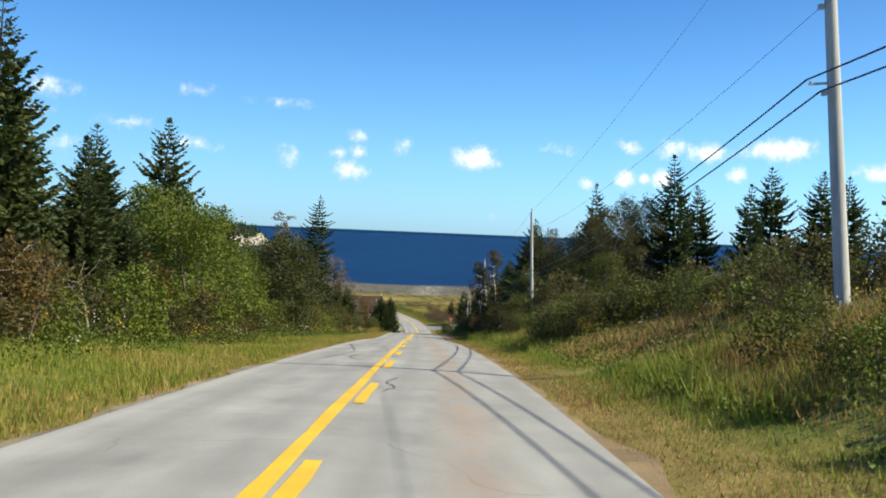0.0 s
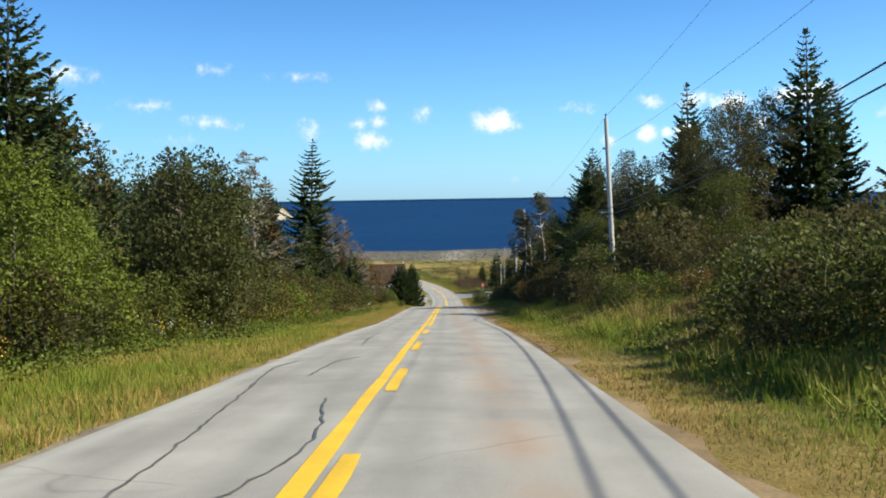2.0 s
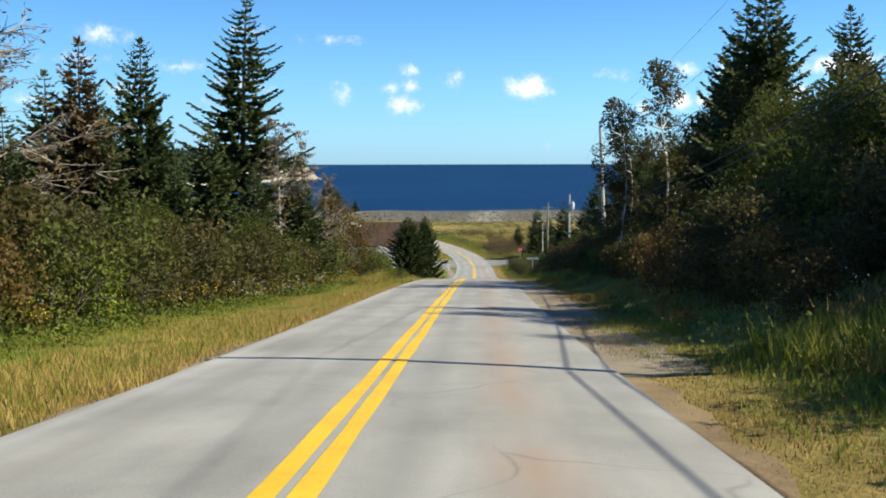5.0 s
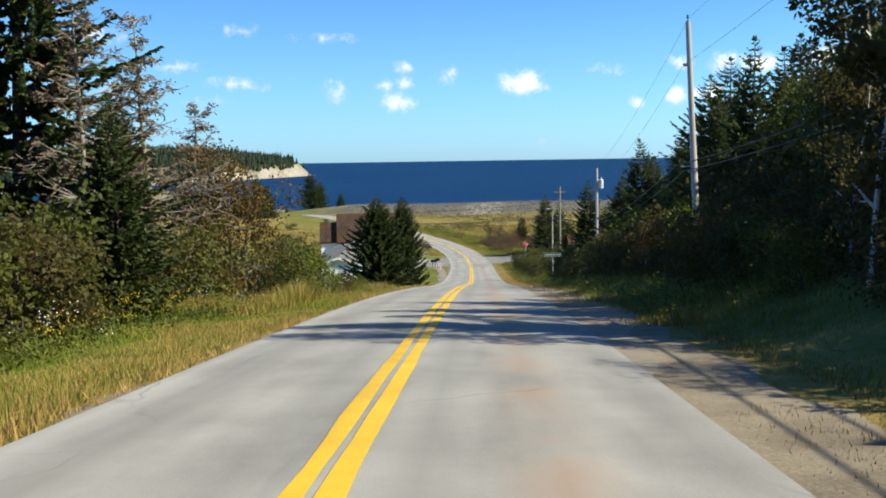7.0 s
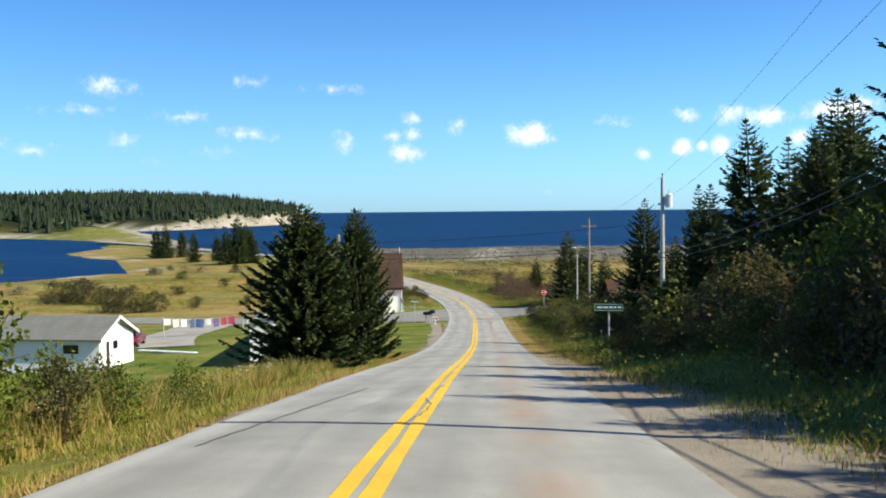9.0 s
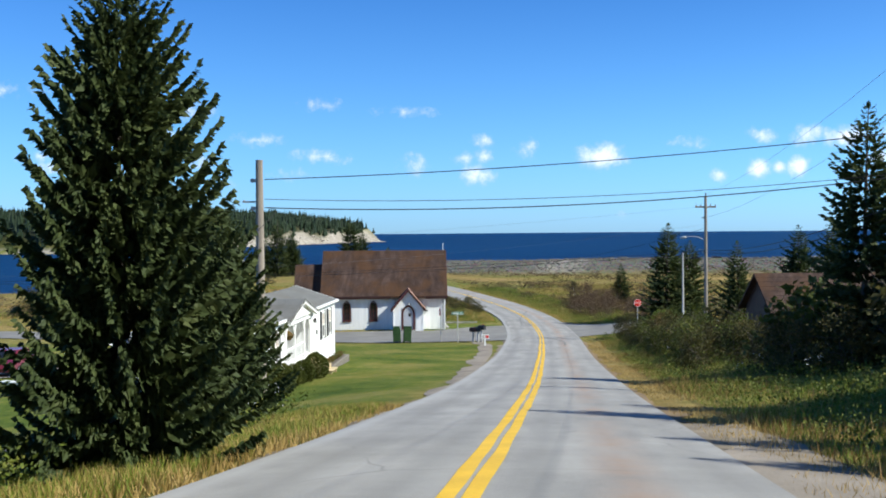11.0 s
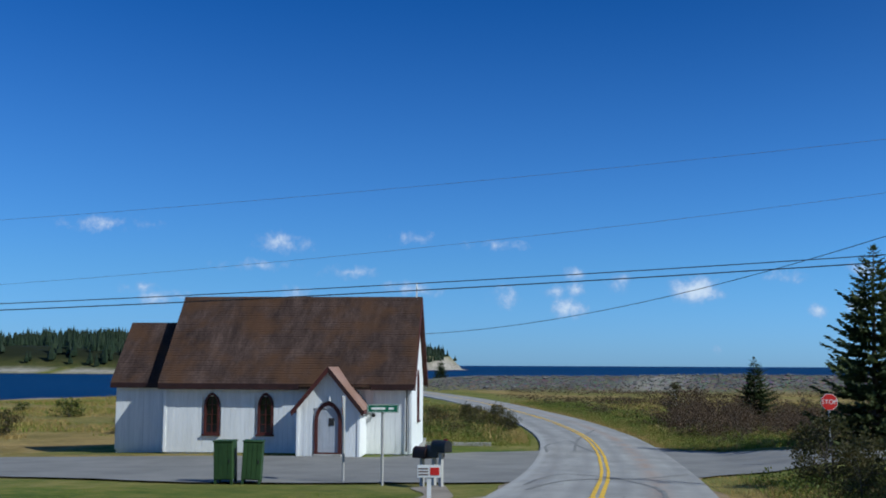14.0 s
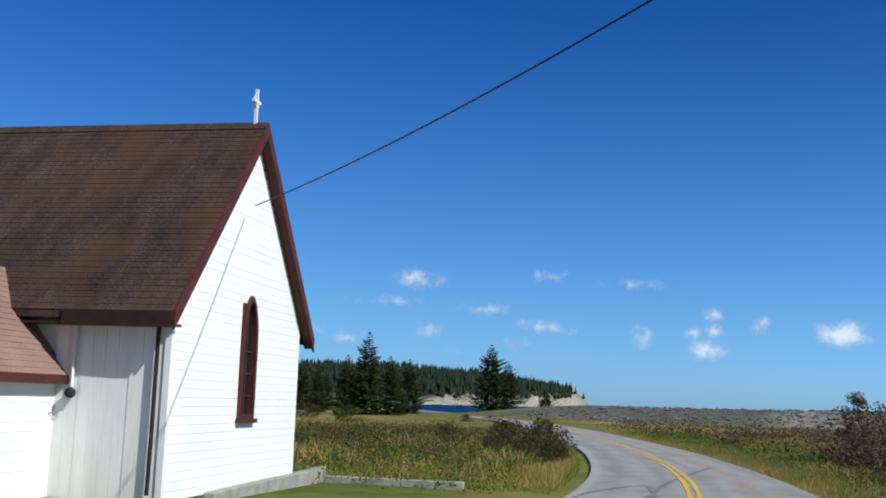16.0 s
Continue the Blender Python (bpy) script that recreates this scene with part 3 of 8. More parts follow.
def ground_material():
    m, nt, b = material("ground_cover", 0.95, 0.0, 0.1)
    pos = world_pos(nt)
    at = nt.nodes.new("ShaderNodeAttribute")
    at.attribute_name = "cover"
    sep = nt.nodes.new("ShaderNodeSeparateColor")
    link(nt, at.outputs["Color"], sep.inputs[0])
    n1, n2, n3 = noise_tex(nt, pos, 0.22, 5, 0.6), noise_tex(nt, pos, 1.6, 5, 0.65), noise_tex(nt, pos, 16, 4, 0.65)
    mixn = calc(nt, "ADD", calc(nt, "ADD", calc(nt, "MULTIPLY", n1, 0.4), calc(nt, "MULTIPLY", n2, 0.35)), calc(nt, "MULTIPLY", n3, 0.25))
    wild = ramp(nt, mixn, [(0.34, (0.055, 0.07, 0.016)), (0.47, (0.12, 0.135, 0.028)), (0.58, (0.22, 0.19, 0.055)), (0.68, (0.32, 0.24, 0.09))])
    lawnn = calc(nt, "ADD", calc(nt, "ADD", calc(nt, "MULTIPLY", n1, 0.5), calc(nt, "MULTIPLY", n2, 0.3)), calc(nt, "MULTIPLY", n3, 0.2))
    lawn = ramp(nt, lawnn, [(0.40, (0.045, 0.075, 0.012)), (0.47, (0.085, 0.118, 0.018)), (0.53, (0.14, 0.15, 0.03)), (0.59, (0.21, 0.185, 0.055))])
    dry = ramp(nt, mixn, [(0.36, (0.13, 0.095, 0.032)), (0.5, (0.25, 0.17, 0.06)), (0.64, (0.40, 0.285, 0.11))])
    vor = nt.nodes.new("ShaderNodeTexVoronoi")
    vor.inputs["Scale"].default_value = 2.2
    link(nt, pos, vor.inputs["Vector"])
    st = mixc(nt, ramp(nt, n2, [(0.42, 0.0), (0.60, 0.7)]), mixc(nt, 0.6, ramp(nt, mixn, [(0.35, (0.075, 0.07, 0.062)), (0.65, (0.20, 0.19, 0.172))]), vor.outputs["Color"], "OVERLAY"), (0.09, 0.085, 0.05))
    rock = ramp(nt, mixn, [(0.36, (0.16, 0.14, 0.11)), (0.5, (0.33, 0.295, 0.25)), (0.62, (0.50, 0.46, 0.40))])
    col = mixc(nt, sep.outputs["Blue"], wild, dry)
    col = mixc(nt, sep.outputs["Red"], col, lawn)
    col = mixc(nt, sep.outputs["Green"], col, st)
    col = mixc(nt, at.outputs["Alpha"], col, rock)
    # near-black tone painted under the far woods in place of tree shade
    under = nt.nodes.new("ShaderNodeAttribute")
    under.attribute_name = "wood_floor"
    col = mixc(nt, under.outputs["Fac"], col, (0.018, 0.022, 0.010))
    link(nt, col, b.inputs["Base Color"])
    bump(nt, b, calc(nt, "ADD", n3, n2), 0.6, 0.08)
    return m


M_GROUND = ground_material()
ground = build_ground()


# ------------------------------------------------------------------ water
def water_material():
    m, nt, b = material("sea_water", 0.55, 0.0, 0.08)
    pos = world_pos(nt)
    mp = nt.nodes.new("ShaderNodeMapping")
    mp.inputs["Scale"].default_value = (0.35, 1.0, 1.0)
    link(nt, pos, mp.inputs[0])
    n1, n2 = noise_tex(nt, mp.outputs[0], 0.02, 5, 0.6), noise_tex(nt, mp.outputs[0], 0.6, 4, 0.6)
    caps = noise_tex(nt, mp.outputs[0], 0.11, 6, 0.75)
    base = ramp(nt, n1, [(0.35, (0.002, 0.022, 0.075)), (0.65, (0.004, 0.034, 0.10))])
    col = mixc(nt, ramp(nt, caps, [(0.735, 0.0), (0.76, 0.7)]), base, (0.6, 0.65, 0.7))
    link(nt, col, b.inputs["Base Color"])
    bump(nt, b, n2, 0.8, 0.6)
    return m


M_WATER = water_material()


def build_water():
    # the open sea reaches to the horizon; the lagoon lies at the same level behind the beach
    v = [(-4900, 300, SEA_Z), (4900, 300, SEA_Z), (4900, 4930, SEA_Z), (-4900, 4930, SEA_Z)]
    me = mesh_from("water", v, [(0, 1, 2, 3)], M_WATER)
    return tagged(new("water", me), "deep blue sea and lagoon with small whitecaps", "sea", kind="structure")


water = build_water()


# ------------------------------------------------------------------ road
def ribbon(s0, s1, lat, lift, width_noise=0.0, step_m=1.0, seed=0):
    """A strip along the centre line: lat gives the offsets across, lift the heights above the road level."""
    rng = np.random.RandomState(seed)
    s = np.arange(s0, s1 + 1e-6, step_m)
    cx = np.stack([np.interp(s, _s, LINE[:, 0]), np.interp(s, _s, LINE[:, 1])], 1)
    sd = np.stack([np.interp(s, _s, SIDE[:, 0]), np.interp(s, _s, SIDE[:, 1])], 1)
    z = road_level(cx[:, 1])
    n, k = len(s), len(lat)
    lat2 = np.tile(np.asarray(lat, float), (n, 1))
    if width_noise:
        wob = rng.normal(0, width_noise, (n, 2))
        wob = (wob + np.roll(wob, 1, 0)) / 1.4
        lat2[:, 0] += wob[:, 0]
        lat2[:, -1] += wob[:, 1]
    v = np.zeros((n, k, 3))
    v[..., :2] = cx[:, None] + sd[:, None] * lat2[..., None]
    v[..., 2] = z[:, None] + np.asarray(lift, float)[None]
    i = np.arange(n * k).reshape(n, k)
    f = np.stack([i[:-1, :-1], i[:-1, 1:], i[1:, 1:], i[1:, :-1]], -1).reshape(-1, 4)
    uv = np.stack([lat2, np.repeat(s[:, None], k, 1)], -1).reshape(-1, 2)
    return v.reshape(-1, 3), f, uv


def with_uv(me, uv):
    layer = me.uv_layers.new(name="UVMap")
    idx = np.empty(len(me.loops), dtype=np.int32)
    me.loops.foreach_get("vertex_index", idx)
    layer.data.foreach_set("uv", uv[idx].astype(np.float32).ravel())
    return me


def asphalt_material():
    m, nt, b = material("worn_asphalt", 0.85, 0.0, 0.25)
    uvn = nt.nodes.new("ShaderNodeTexCoord").outputs["UV"]
    sep = nt.nodes.new("ShaderNodeSeparateXYZ")
    link(nt, uvn, sep.inputs[0])
    pos = world_pos(nt)
    mp = nt.nodes.new("ShaderNodeMapping")
    mp.inputs["Scale"].default_value = (0.7, 0.12, 1.0)
    link(nt, uvn, mp.inputs[0])
    lanes = noise_tex(nt, mp.outputs[0], 1.9, 4, 0.55)
    big, grain = noise_tex(nt, pos, 0.5, 5, 0.6), noise_tex(nt, pos, 70, 3, 0.7)
    f = calc(nt, "ADD", calc(nt, "ADD", calc(nt, "MULTIPLY", lanes, 0.34), calc(nt, "MULTIPLY", big, 0.36)), calc(nt, "MULTIPLY", grain, 0.30))
    base = ramp(nt, f, [(0.36, (0.20, 0.192, 0.178)), (0.5, (0.295, 0.284, 0.262)), (0.64, (0.385, 0.37, 0.34))])
    # rusty gravel dust along the middle of the seaward lane, darker oil lines where wheels run
    dust = calc(nt, "SUBTRACT", 1.0, calc(nt, "MINIMUM", calc(nt, "ABSOLUTE", calc(nt, "DIVIDE", calc(nt, "SUBTRACT", sep.outputs[0], 1.55), 0.5)), 1.0))
    dustm = calc(nt, "MULTIPLY", dust, ramp(nt, big, [(0.36, 0.05), (0.62, 0.8)]))
    col = mixc(nt, dustm, base, (0.31, 0.215, 0.155))
    edge = calc(nt, "SUBTRACT", 1.0, calc(nt, "MINIMUM", calc(nt, "ABSOLUTE", calc(nt, "DIVIDE", calc(nt, "ADD", sep.outputs[0], 2.55), 0.25)), 1.0))
    col = mixc(nt, calc(nt, "MULTIPLY", edge, 0.5), col, (0.42, 0.41, 0.39))
    wheel = calc(nt, "SUBTRACT", 1.0, calc(nt, "MINIMUM", calc(nt, "ABSOLUTE", calc(nt, "DIVIDE", calc(nt, "ADD", sep.outputs[0], 1.85), 0.35)), 1.0))
    col = mixc(nt, calc(nt, "MULTIPLY", wheel, 0.55), col, (0.22, 0.21, 0.192))
    # greyer wheel paths of the seaward lane, and short transverse patches and hairline cracks
    for lane, wide, amount in ((0.62, 0.30, 0.38), (2.62, 0.34, 0.30), (-0.62, 0.30, 0.34)):
        run = calc(nt, "SUBTRACT", 1.0, calc(nt, "MINIMUM", calc(nt, "ABSOLUTE", calc(nt, "DIVIDE", calc(nt, "SUBTRACT", sep.outputs[0], lane), wide)), 1.0))
        col = mixc(nt, calc(nt, "MULTIPLY", run, calc(nt, "MULTIPLY", lanes, amount * 2.0)), col, (0.19, 0.184, 0.172))
    wavy = nt.nodes.new("ShaderNodeVectorMath")
    wavy.operation = "ADD"
    warp = nt.nodes.new("ShaderNodeTexNoise")
    warp.inputs["Scale"].default_value = 0.6
    link(nt, pos, warp.inputs["Vector"])
    link(nt, pos, wavy.inputs[0])
    link(nt, warp.outputs["Color"], wavy.inputs[1])
    net = nt.nodes.new("ShaderNodeTexVoronoi")
    net.feature = "DISTANCE_TO_EDGE"
    net.inputs["Scale"].default_value = 0.22
    link(nt, wavy.outputs[0], net.inputs["Vector"])
    hair = calc(nt, "MULTIPLY", ramp(nt, net.outputs["Distance"], [(0.0, 1.0), (0.006, 0.0)]), ramp(nt, big, [(0.46, 0.0), (0.60, 0.4)]))
    col = mixc(nt, hair, col, (0.10, 0.097, 0.09))
    link(nt, col, b.inputs["Base Color"])
    bump(nt, b, grain, 0.35, 0.006)
    return m


M_ASPHALT = asphalt_material()
M_SIDEROAD = stained("side_road_asphalt", (0.15, 0.144, 0.133), (0.24, 0.23, 0.21), 0.5, 40, 0.9, 0.3, 0.006)
M_YELLOW = stained("yellow_road_paint", (0.60, 0.36, 0.02), (0.80, 0.50, 0.03), 1.2, 30, 0.6, 0.1, 0.002)
M_TAR = stained("tar_crack_filler", (0.05, 0.05, 0.05), (0.15, 0.145, 0.135), 3, 30, 0.6)
M_TYREMARK = stained("rubber_tyre_marks", (0.13, 0.125, 0.118), (0.26, 0.25, 0.23), 1.2, 9, 0.8, 0.2, 0.004)
M_GRAVEL = stained("brown_gravel_shoulder", (0.13, 0.105, 0.072), (0.31, 0.255, 0.18), 0.8, 22, 0.95, 0.8, 0.02)
M_EARTH = stained("dry_brown_earth", (0.14, 0.095, 0.05), (0.28, 0.20, 0.105), 0.9, 22, 0.95, 0.8, 0.02)
M_DRIVE = stained("pale_gravel_drive", (0.22, 0.20, 0.175), (0.36, 0.335, 0.30), 0.5, 24, 0.95, 0.6, 0.02)
M_DIRT = stained("grey_gravel_pullout", (0.18, 0.15, 0.115), (0.32, 0.275, 0.22), 0.6, 24, 0.95, 0.8, 0.02)

S_END = float(_s[-1]) - 2


def s_of_y(y):
    return float(np.interp(y, LINE[:, 1], _s))


def build_road():
    lat = [-HALF_L - 0.05, -HALF_L, -1.4, 0.0, 1.6, HALF_R, HALF_R + 0.05]
    v, f, uv = ribbon(20, S_END, lat, [-0.2, -0.02, 0.015, 0.03, 0.015, -0.02, -0.2], 0.05, 1.0, 3)
    me = with_uv(mesh_from("road", v, f, M_ASPHALT), uv)
    tagged(new("road", me), "worn pale grey asphalt two-lane road running downhill", "road", kind="structure")
    for nm, a, b, y0, y1, mat, lab, seed in (("gravel_shoulder_west", -HALF_L - 0.22, -HALF_L + 0.4, -28, 262, M_GRAVEL, "narrow brown gravel shoulder beside the asphalt", 5),
                                             ("earth_shoulder_east", HALF_R - 0.4, HALF_R + 0.25, -28, 84, M_EARTH, "narrow strip of dry brown earth beside the asphalt", 6),
                                             ("gravel_shoulder_east", HALF_R - 0.4, HALF_R + 1.3, 84, 182, M_GRAVEL, "dry brown gravel shoulder beside the asphalt", 7),
                                             ("earth_shoulder_north", HALF_R - 0.4, HALF_R + 0.25, 182, 262, M_EARTH, "narrow strip of dry earth beside the asphalt", 8)):
        lift = [-0.085, -0.055, -0.05] if a < 0 else [-0.05, -0.055, -0.07]
        v, f, uv = ribbon(s_of_y(y0), s_of_y(y1), [a, (a + b) / 2, b], lift, 0.12, 0.8, seed)
        z = land(v[:, 0], v[:, 1])
        v[:, 2] = np.where(np.arange(len(v)) % 3 == (2 if a < 0 else 0), v[:, 2], np.maximum(v[:, 2], z + 0.015))
        tagged(new(nm, mesh_from(nm, v, f, mat, True)), lab, "shoulder", kind="structure")
    # solid line left of the dashes; two solid lines further down
    def stripe(nm, s0, s1, a, b, parent):
        v, f, uv = ribbon(s0, s1, [a, b], [0.035 + 0.004, 0.035 + 0.004], 0.008, 1.0 if s1 - s0 > 20 else 0.5, 9)
        ob = new(nm, mesh_from(nm, v, f, M_YELLOW))
        ob.parent = parent
        return ob
    lines = tagged(new("road_markings"), "yellow centre line paint, worn on the asphalt", "road marking", kind="structure")
    stripe("solid_line", 20, s_of_y(236), -0.195, -0.025, lines)
    stripe("solid_line", s_of_y(236), S_END, -0.16, -0.045, lines)
    dashes = [(y0, y0 + 4.0) for y0 in (5.0, 14.4, 23.5, 32.3, 41.7, 51.5, 61.5)]
    for a, b in dashes:
        stripe("dash", s_of_y(a), s_of_y(b), 0.04, 0.21, lines)
    stripe("second_solid_line", s_of_y(71), s_of_y(236), 0.04, 0.21, lines)
    stripe("second_solid_line", s_of_y(236), S_END, 0.06, 0.175, lines)


build_road()


def draped_strip(nm, rows, mat, label, category, lift=0.05, along=24, across=6, kind="structure", ragged=0.0):
    """A paved or bare strip between two edge polylines, lying on the ground."""
    ea, eb = (np.array(r, float) for r in rows)
    def even(p):
        k = np.r_[0, np.cumsum(np.hypot(*np.diff(p, axis=0).T))]
        q = np.linspace(0, k[-1], along)
        return np.stack([np.interp(q, k, p[:, 0]), np.interp(q, k, p[:, 1])], 1)
    a, b = even(ea), even(eb)
    if ragged:
        b = b + np.stack([ragged * lumps(b[:, 1], b[:, 0], 2.2), 0 * b[:, 0]], 1)
    t = np.linspace(0, 1, across)[None, :, None]
    p = a[:, None] * (1 - t) + b[:, None] * t
    z = ground_z = land(p[..., 0], p[..., 1])
    d, cy = road_frame(p[..., 0].ravel(), p[..., 1].ravel())
    near = (1 - step(3.0, 7.0, np.abs(d))).reshape(z.shape)
    zr = road_level(cy).reshape(z.shape) - 0.035
    z = np.maximum(z + lift, z * (1 - near) + zr * near + 0.0)
    if ragged:
        w = np.linspace(0, 1, across)[None, :] ** 2
        z = z * (1 - w) + (ground_z + 0.02) * w
    v = np.concatenate([p, z[..., None]], -1).reshape(-1, 3)
    i = np.arange(along * across).reshape(along, across)
    f = np.stack([i[:-1, :-1], i[1:, :-1], i[1:, 1:], i[:-1, 1:]], -1).reshape(-1, 4)
    return tagged(new(nm, mesh_from(nm, v, f, mat, True)), label, category, kind=kind)


draped_strip("side_road_west", ([(-6, 243), (-9.6, 241), (-17, 238.6), (-25, 239.2), (-36, 241), (-47, 246), (-90, 259)], [(-7, 262), (-12.6, 258), (-15.5, 252.5), (-25.6, 250.2), (-37, 250.4), (-49, 252.5), (-92, 266)]),
             M_SIDEROAD, "grey paved side road and apron before the church", "road", 0.06, 80, 10)
draped_strip("gravel_drive", ([(-27.6, 213.2), (-28.8, 217), (-30.6, 226), (-31.5, 242)], [(-33.6, 212.5), (-35.4, 219), (-36.2, 228), (-37.5, 242)]),
             M_DRIVE, "pale gravel drive between the shed and the side road", "drive", 0.06, 40, 8)
draped_strip("side_road_east", ([(-5, 242), (-2.0, 247.5), (2, 251.0), (12, 254), (60, 262)], [(-7.5, 268), (-4.2, 264), (1.2, 258.8), (12, 259.5), (60, 268)]),
             M_SIDEROAD, "grey paved side road leaving the junction", "road", 0.06, 50, 8)
draped_strip("dirt_shoulder", ([(-6.9, 186), (-7.35, 200), (-7.7, 212), (-8.3, 226), (-9.1, 236), (-10.2, 240)], [(-7.3, 186), (-7.9, 200), (-8.4, 209), (-9.1, 222), (-9.7, 234), (-10.8, 239.0)]),
             M_DIRT, "grey gravel strip between lawn and asphalt", "shoulder", 0.05, 160, 8, ragged=0.4)
draped_strip("gravel_pullout", ([(-0.9, 112), (-0.9, 135), (-1.0, 160), (-1.3, 176)], [(0.0, 112), (1.5, 132), (1.3, 152), (-0.5, 178)]),
             M_DIRT, "bare grey gravel pull-out along the road edge", "gravel patch", 0.06, 90, 6, ragged=0.3)

# ------------------------------------------------------------------ plants
def unit(v):
    return v / (np.linalg.norm(v, axis=-1, keepdims=True) + 1e-9)


def kites(pos, along, size, aspect, rng, fold=0.25):
    """One folded four-sided leaf or spray for each place: base, two sides, tip."""
    n = len(pos)
    along = unit(along)
    side = unit(np.cross(along, unit(rng.normal(size=(n, 3)))))
    up = np.cross(side, along)
    size = np.broadcast_to(size, (n,))[:, None]
    w = size * aspect
    v = np.stack([pos, pos + along * size * 0.45 + side * w + up * w * fold, pos + along * size, pos + along * size * 0.45 - side * w + up * w * fold], 1)
    f = np.arange(4 * n).reshape(n, 4)
    return v.reshape(-1, 3), f


def spruce_meshes(seed, height=10.0, spread=2.3, low=0.5, droop=0.30, dense=1.0, mat=None, ragged=0.25, spray=1.0, lift=0.42, whorl=1.0):
    rng = np.random.RandomState(seed)
    lean = rng.normal(0, 0.08, 2)
    tz = np.linspace(-0.4, height, 9)
    tp = np.stack([lean[0] * (tz / height) ** 2 * 2, lean[1] * (tz / height) ** 2 * 2, tz], 1)
    tv, tf = tube(tp, np.linspace(0.022 * height * 0.75, 0.012, 9), 7)
    P, A, S = [], [], []
    z = low
    lim = rng.uniform(0.75, 1.15, 16)
    while z < height - 0.12:
        h = z / height
        reach = spread * (1 - h) ** 0.72 * (0.55 + 0.45 * min(1, (h + 0.05) * 5)) + 0.03
        nb = int(8 + 4 * (1 - h))
        a0 = rng.uniform(0, 6.28)
        for k in range(nb):
            a = a0 + 6.283 * k / nb + rng.normal(0, 0.18)
            L = reach * rng.uniform(1 - ragged * 1.5, 1 + ragged * 0.6) * lim[int((a % 6.283) / 6.283 * 16) % 16]
            tilt = lift * h - droop * (1 - h) + rng.normal(0, 0.07)
            d = np.array([math.cos(a), math.sin(a), tilt])
            ns = max(5, int(L * 17.0 * dense))
            u = (np.arange(ns) + rng.uniform(0, 1, ns)) / ns
            u = 0.16 + 0.84 * u
            base = np.array([np.interp(z, tz, tp[:, 0]), np.interp(z, tz, tp[:, 1]), z]) + u[:, None] * L * d
            base[:, 2] += 0.16 * L * u**2 - 0.10 * L * np.sin(u * 3.1)
            ang = a + rng.choice([-1, 1], ns) * rng.uniform(0.15, 1.0, ns) * (1.15 - 0.6 * u)
            al = np.stack([np.cos(ang), np.sin(ang), tilt + rng.normal(-0.20, 0.30, ns)], 1)
            P.append(base)
            A.append(al)
            S.append((0.15 + 0.24 * (1 - u)) * (0.45 + 0.6 * min(1.0, L)) * (0.55 + 0.5 * min(1.0, (1 - h) * 3)) * rng.uniform(0.8, 1.25, ns))
        z += rng.uniform(0.22, 0.40) * (0.8 + 0.4 * (1 - h)) * whorl / max(0.6, dense)
    P.append(np.array([[tp[-1, 0], tp[-1, 1], height - 0.25]] * 5))
    A.append(rng.normal(0, 0.25, (5, 3)) + [0, 0, 1])
    S.append(np.full(5, 0.3))
    P, A, S = np.concatenate(P), np.concatenate(A), np.concatenate(S)
    v, f = kites(P, A, S * 1.2 * spray, 0.28, rng, 0.3)
    return mesh_from("trunk", tv, tf, M_BARK, True), mesh_from("crown", v, f, mat or M_SPRUCE)


def limb_points(rng, start, direction, length, n=5, bend=0.25):
    p = [np.array(start, float)]
    d = np.array(direction, float)
    for _ in range(n):
        d = unit(d + rng.normal(0, bend, 3) + [0, 0, 0.06])
        p.append(p[-1] + d * length / n)
    return np.array(p)


def broadleaf_meshes(seed, height=6.0, width=5.0, leaves=3000, leaf=0.2, mat=None, low=0.18, bark=None, clumps=26, thin=1.0):
    rng = np.random.RandomState(seed)
    tubes, tips = [], []
    stems = rng.randint(1, 4) if thin == 1.0 else 1
    for s in range(stems):
        top = height * rng.uniform(0.75, 0.9)
        p = limb_points(rng, (rng.normal(0, 0.15), rng.normal(0, 0.15), -0.4), (rng.normal(0, 0.12), rng.normal(0, 0.12), 1), top, 7, 0.08)
        tubes.append(tube(p, np.linspace(0.016 * height * thin, 0.015, len(p)), 6))
        for k in range(2, len(p)):
            for _ in range(2):
                a = rng.uniform(0, 6.283)
                q = limb_points(rng, p[k], (math.cos(a), math.sin(a), rng.uniform(0.2, 0.9)), width * 0.42 * rng.uniform(0.5, 1.0), 3, 0.22)
                tubes.append(tube(q, np.linspace(0.006 * height, 0.008, len(q)), 3))
                tips += [q[-1], q[-2]]
    tv, tf = join(tubes)
    cz = rng.uniform(low, 1.0, clumps)
    prof = np.sin(np.clip((cz - low + 0.10) / (1.08 - low), 0, 1) * np.pi) ** 0.6
    a = rng.uniform(0, 6.283, clumps)
    r = width * 0.5 * prof * rng.uniform(0.25, 0.85, clumps)
    c = np.stack([np.cos(a) * r, np.sin(a) * r, cz * height * 0.93], 1)
    sel = rng.permutation(len(tips))[: clumps // 2]
    c = np.concatenate([c, np.array(tips)[sel]])
    size = rng.uniform(0.12, 0.23, len(c)) * width * 0.9
    who = rng.randint(0, len(c), leaves)
    dirs = unit(rng.normal(size=(leaves, 3)))
    rad = rng.uniform(0.35, 1.0, leaves) ** 0.6
    P = c[who] + dirs * (size[who] * rad)[:, None] * [1.0, 1.0, 0.8]
    P[:, 2] = np.clip(P[:, 2], 0.05, None)
    al = dirs * 0.6 + rng.normal(size=(leaves, 3)) * 0.7 + [0, 0, -0.15]
    v, f = kites(P, al, leaf * rng.uniform(0.7, 1.3, leaves), 0.33, rng, 0.2)
    return mesh_from("trunk", tv, tf, bark or M_BARK, True), mesh_from("crown", v, f, mat or M_LEAF)


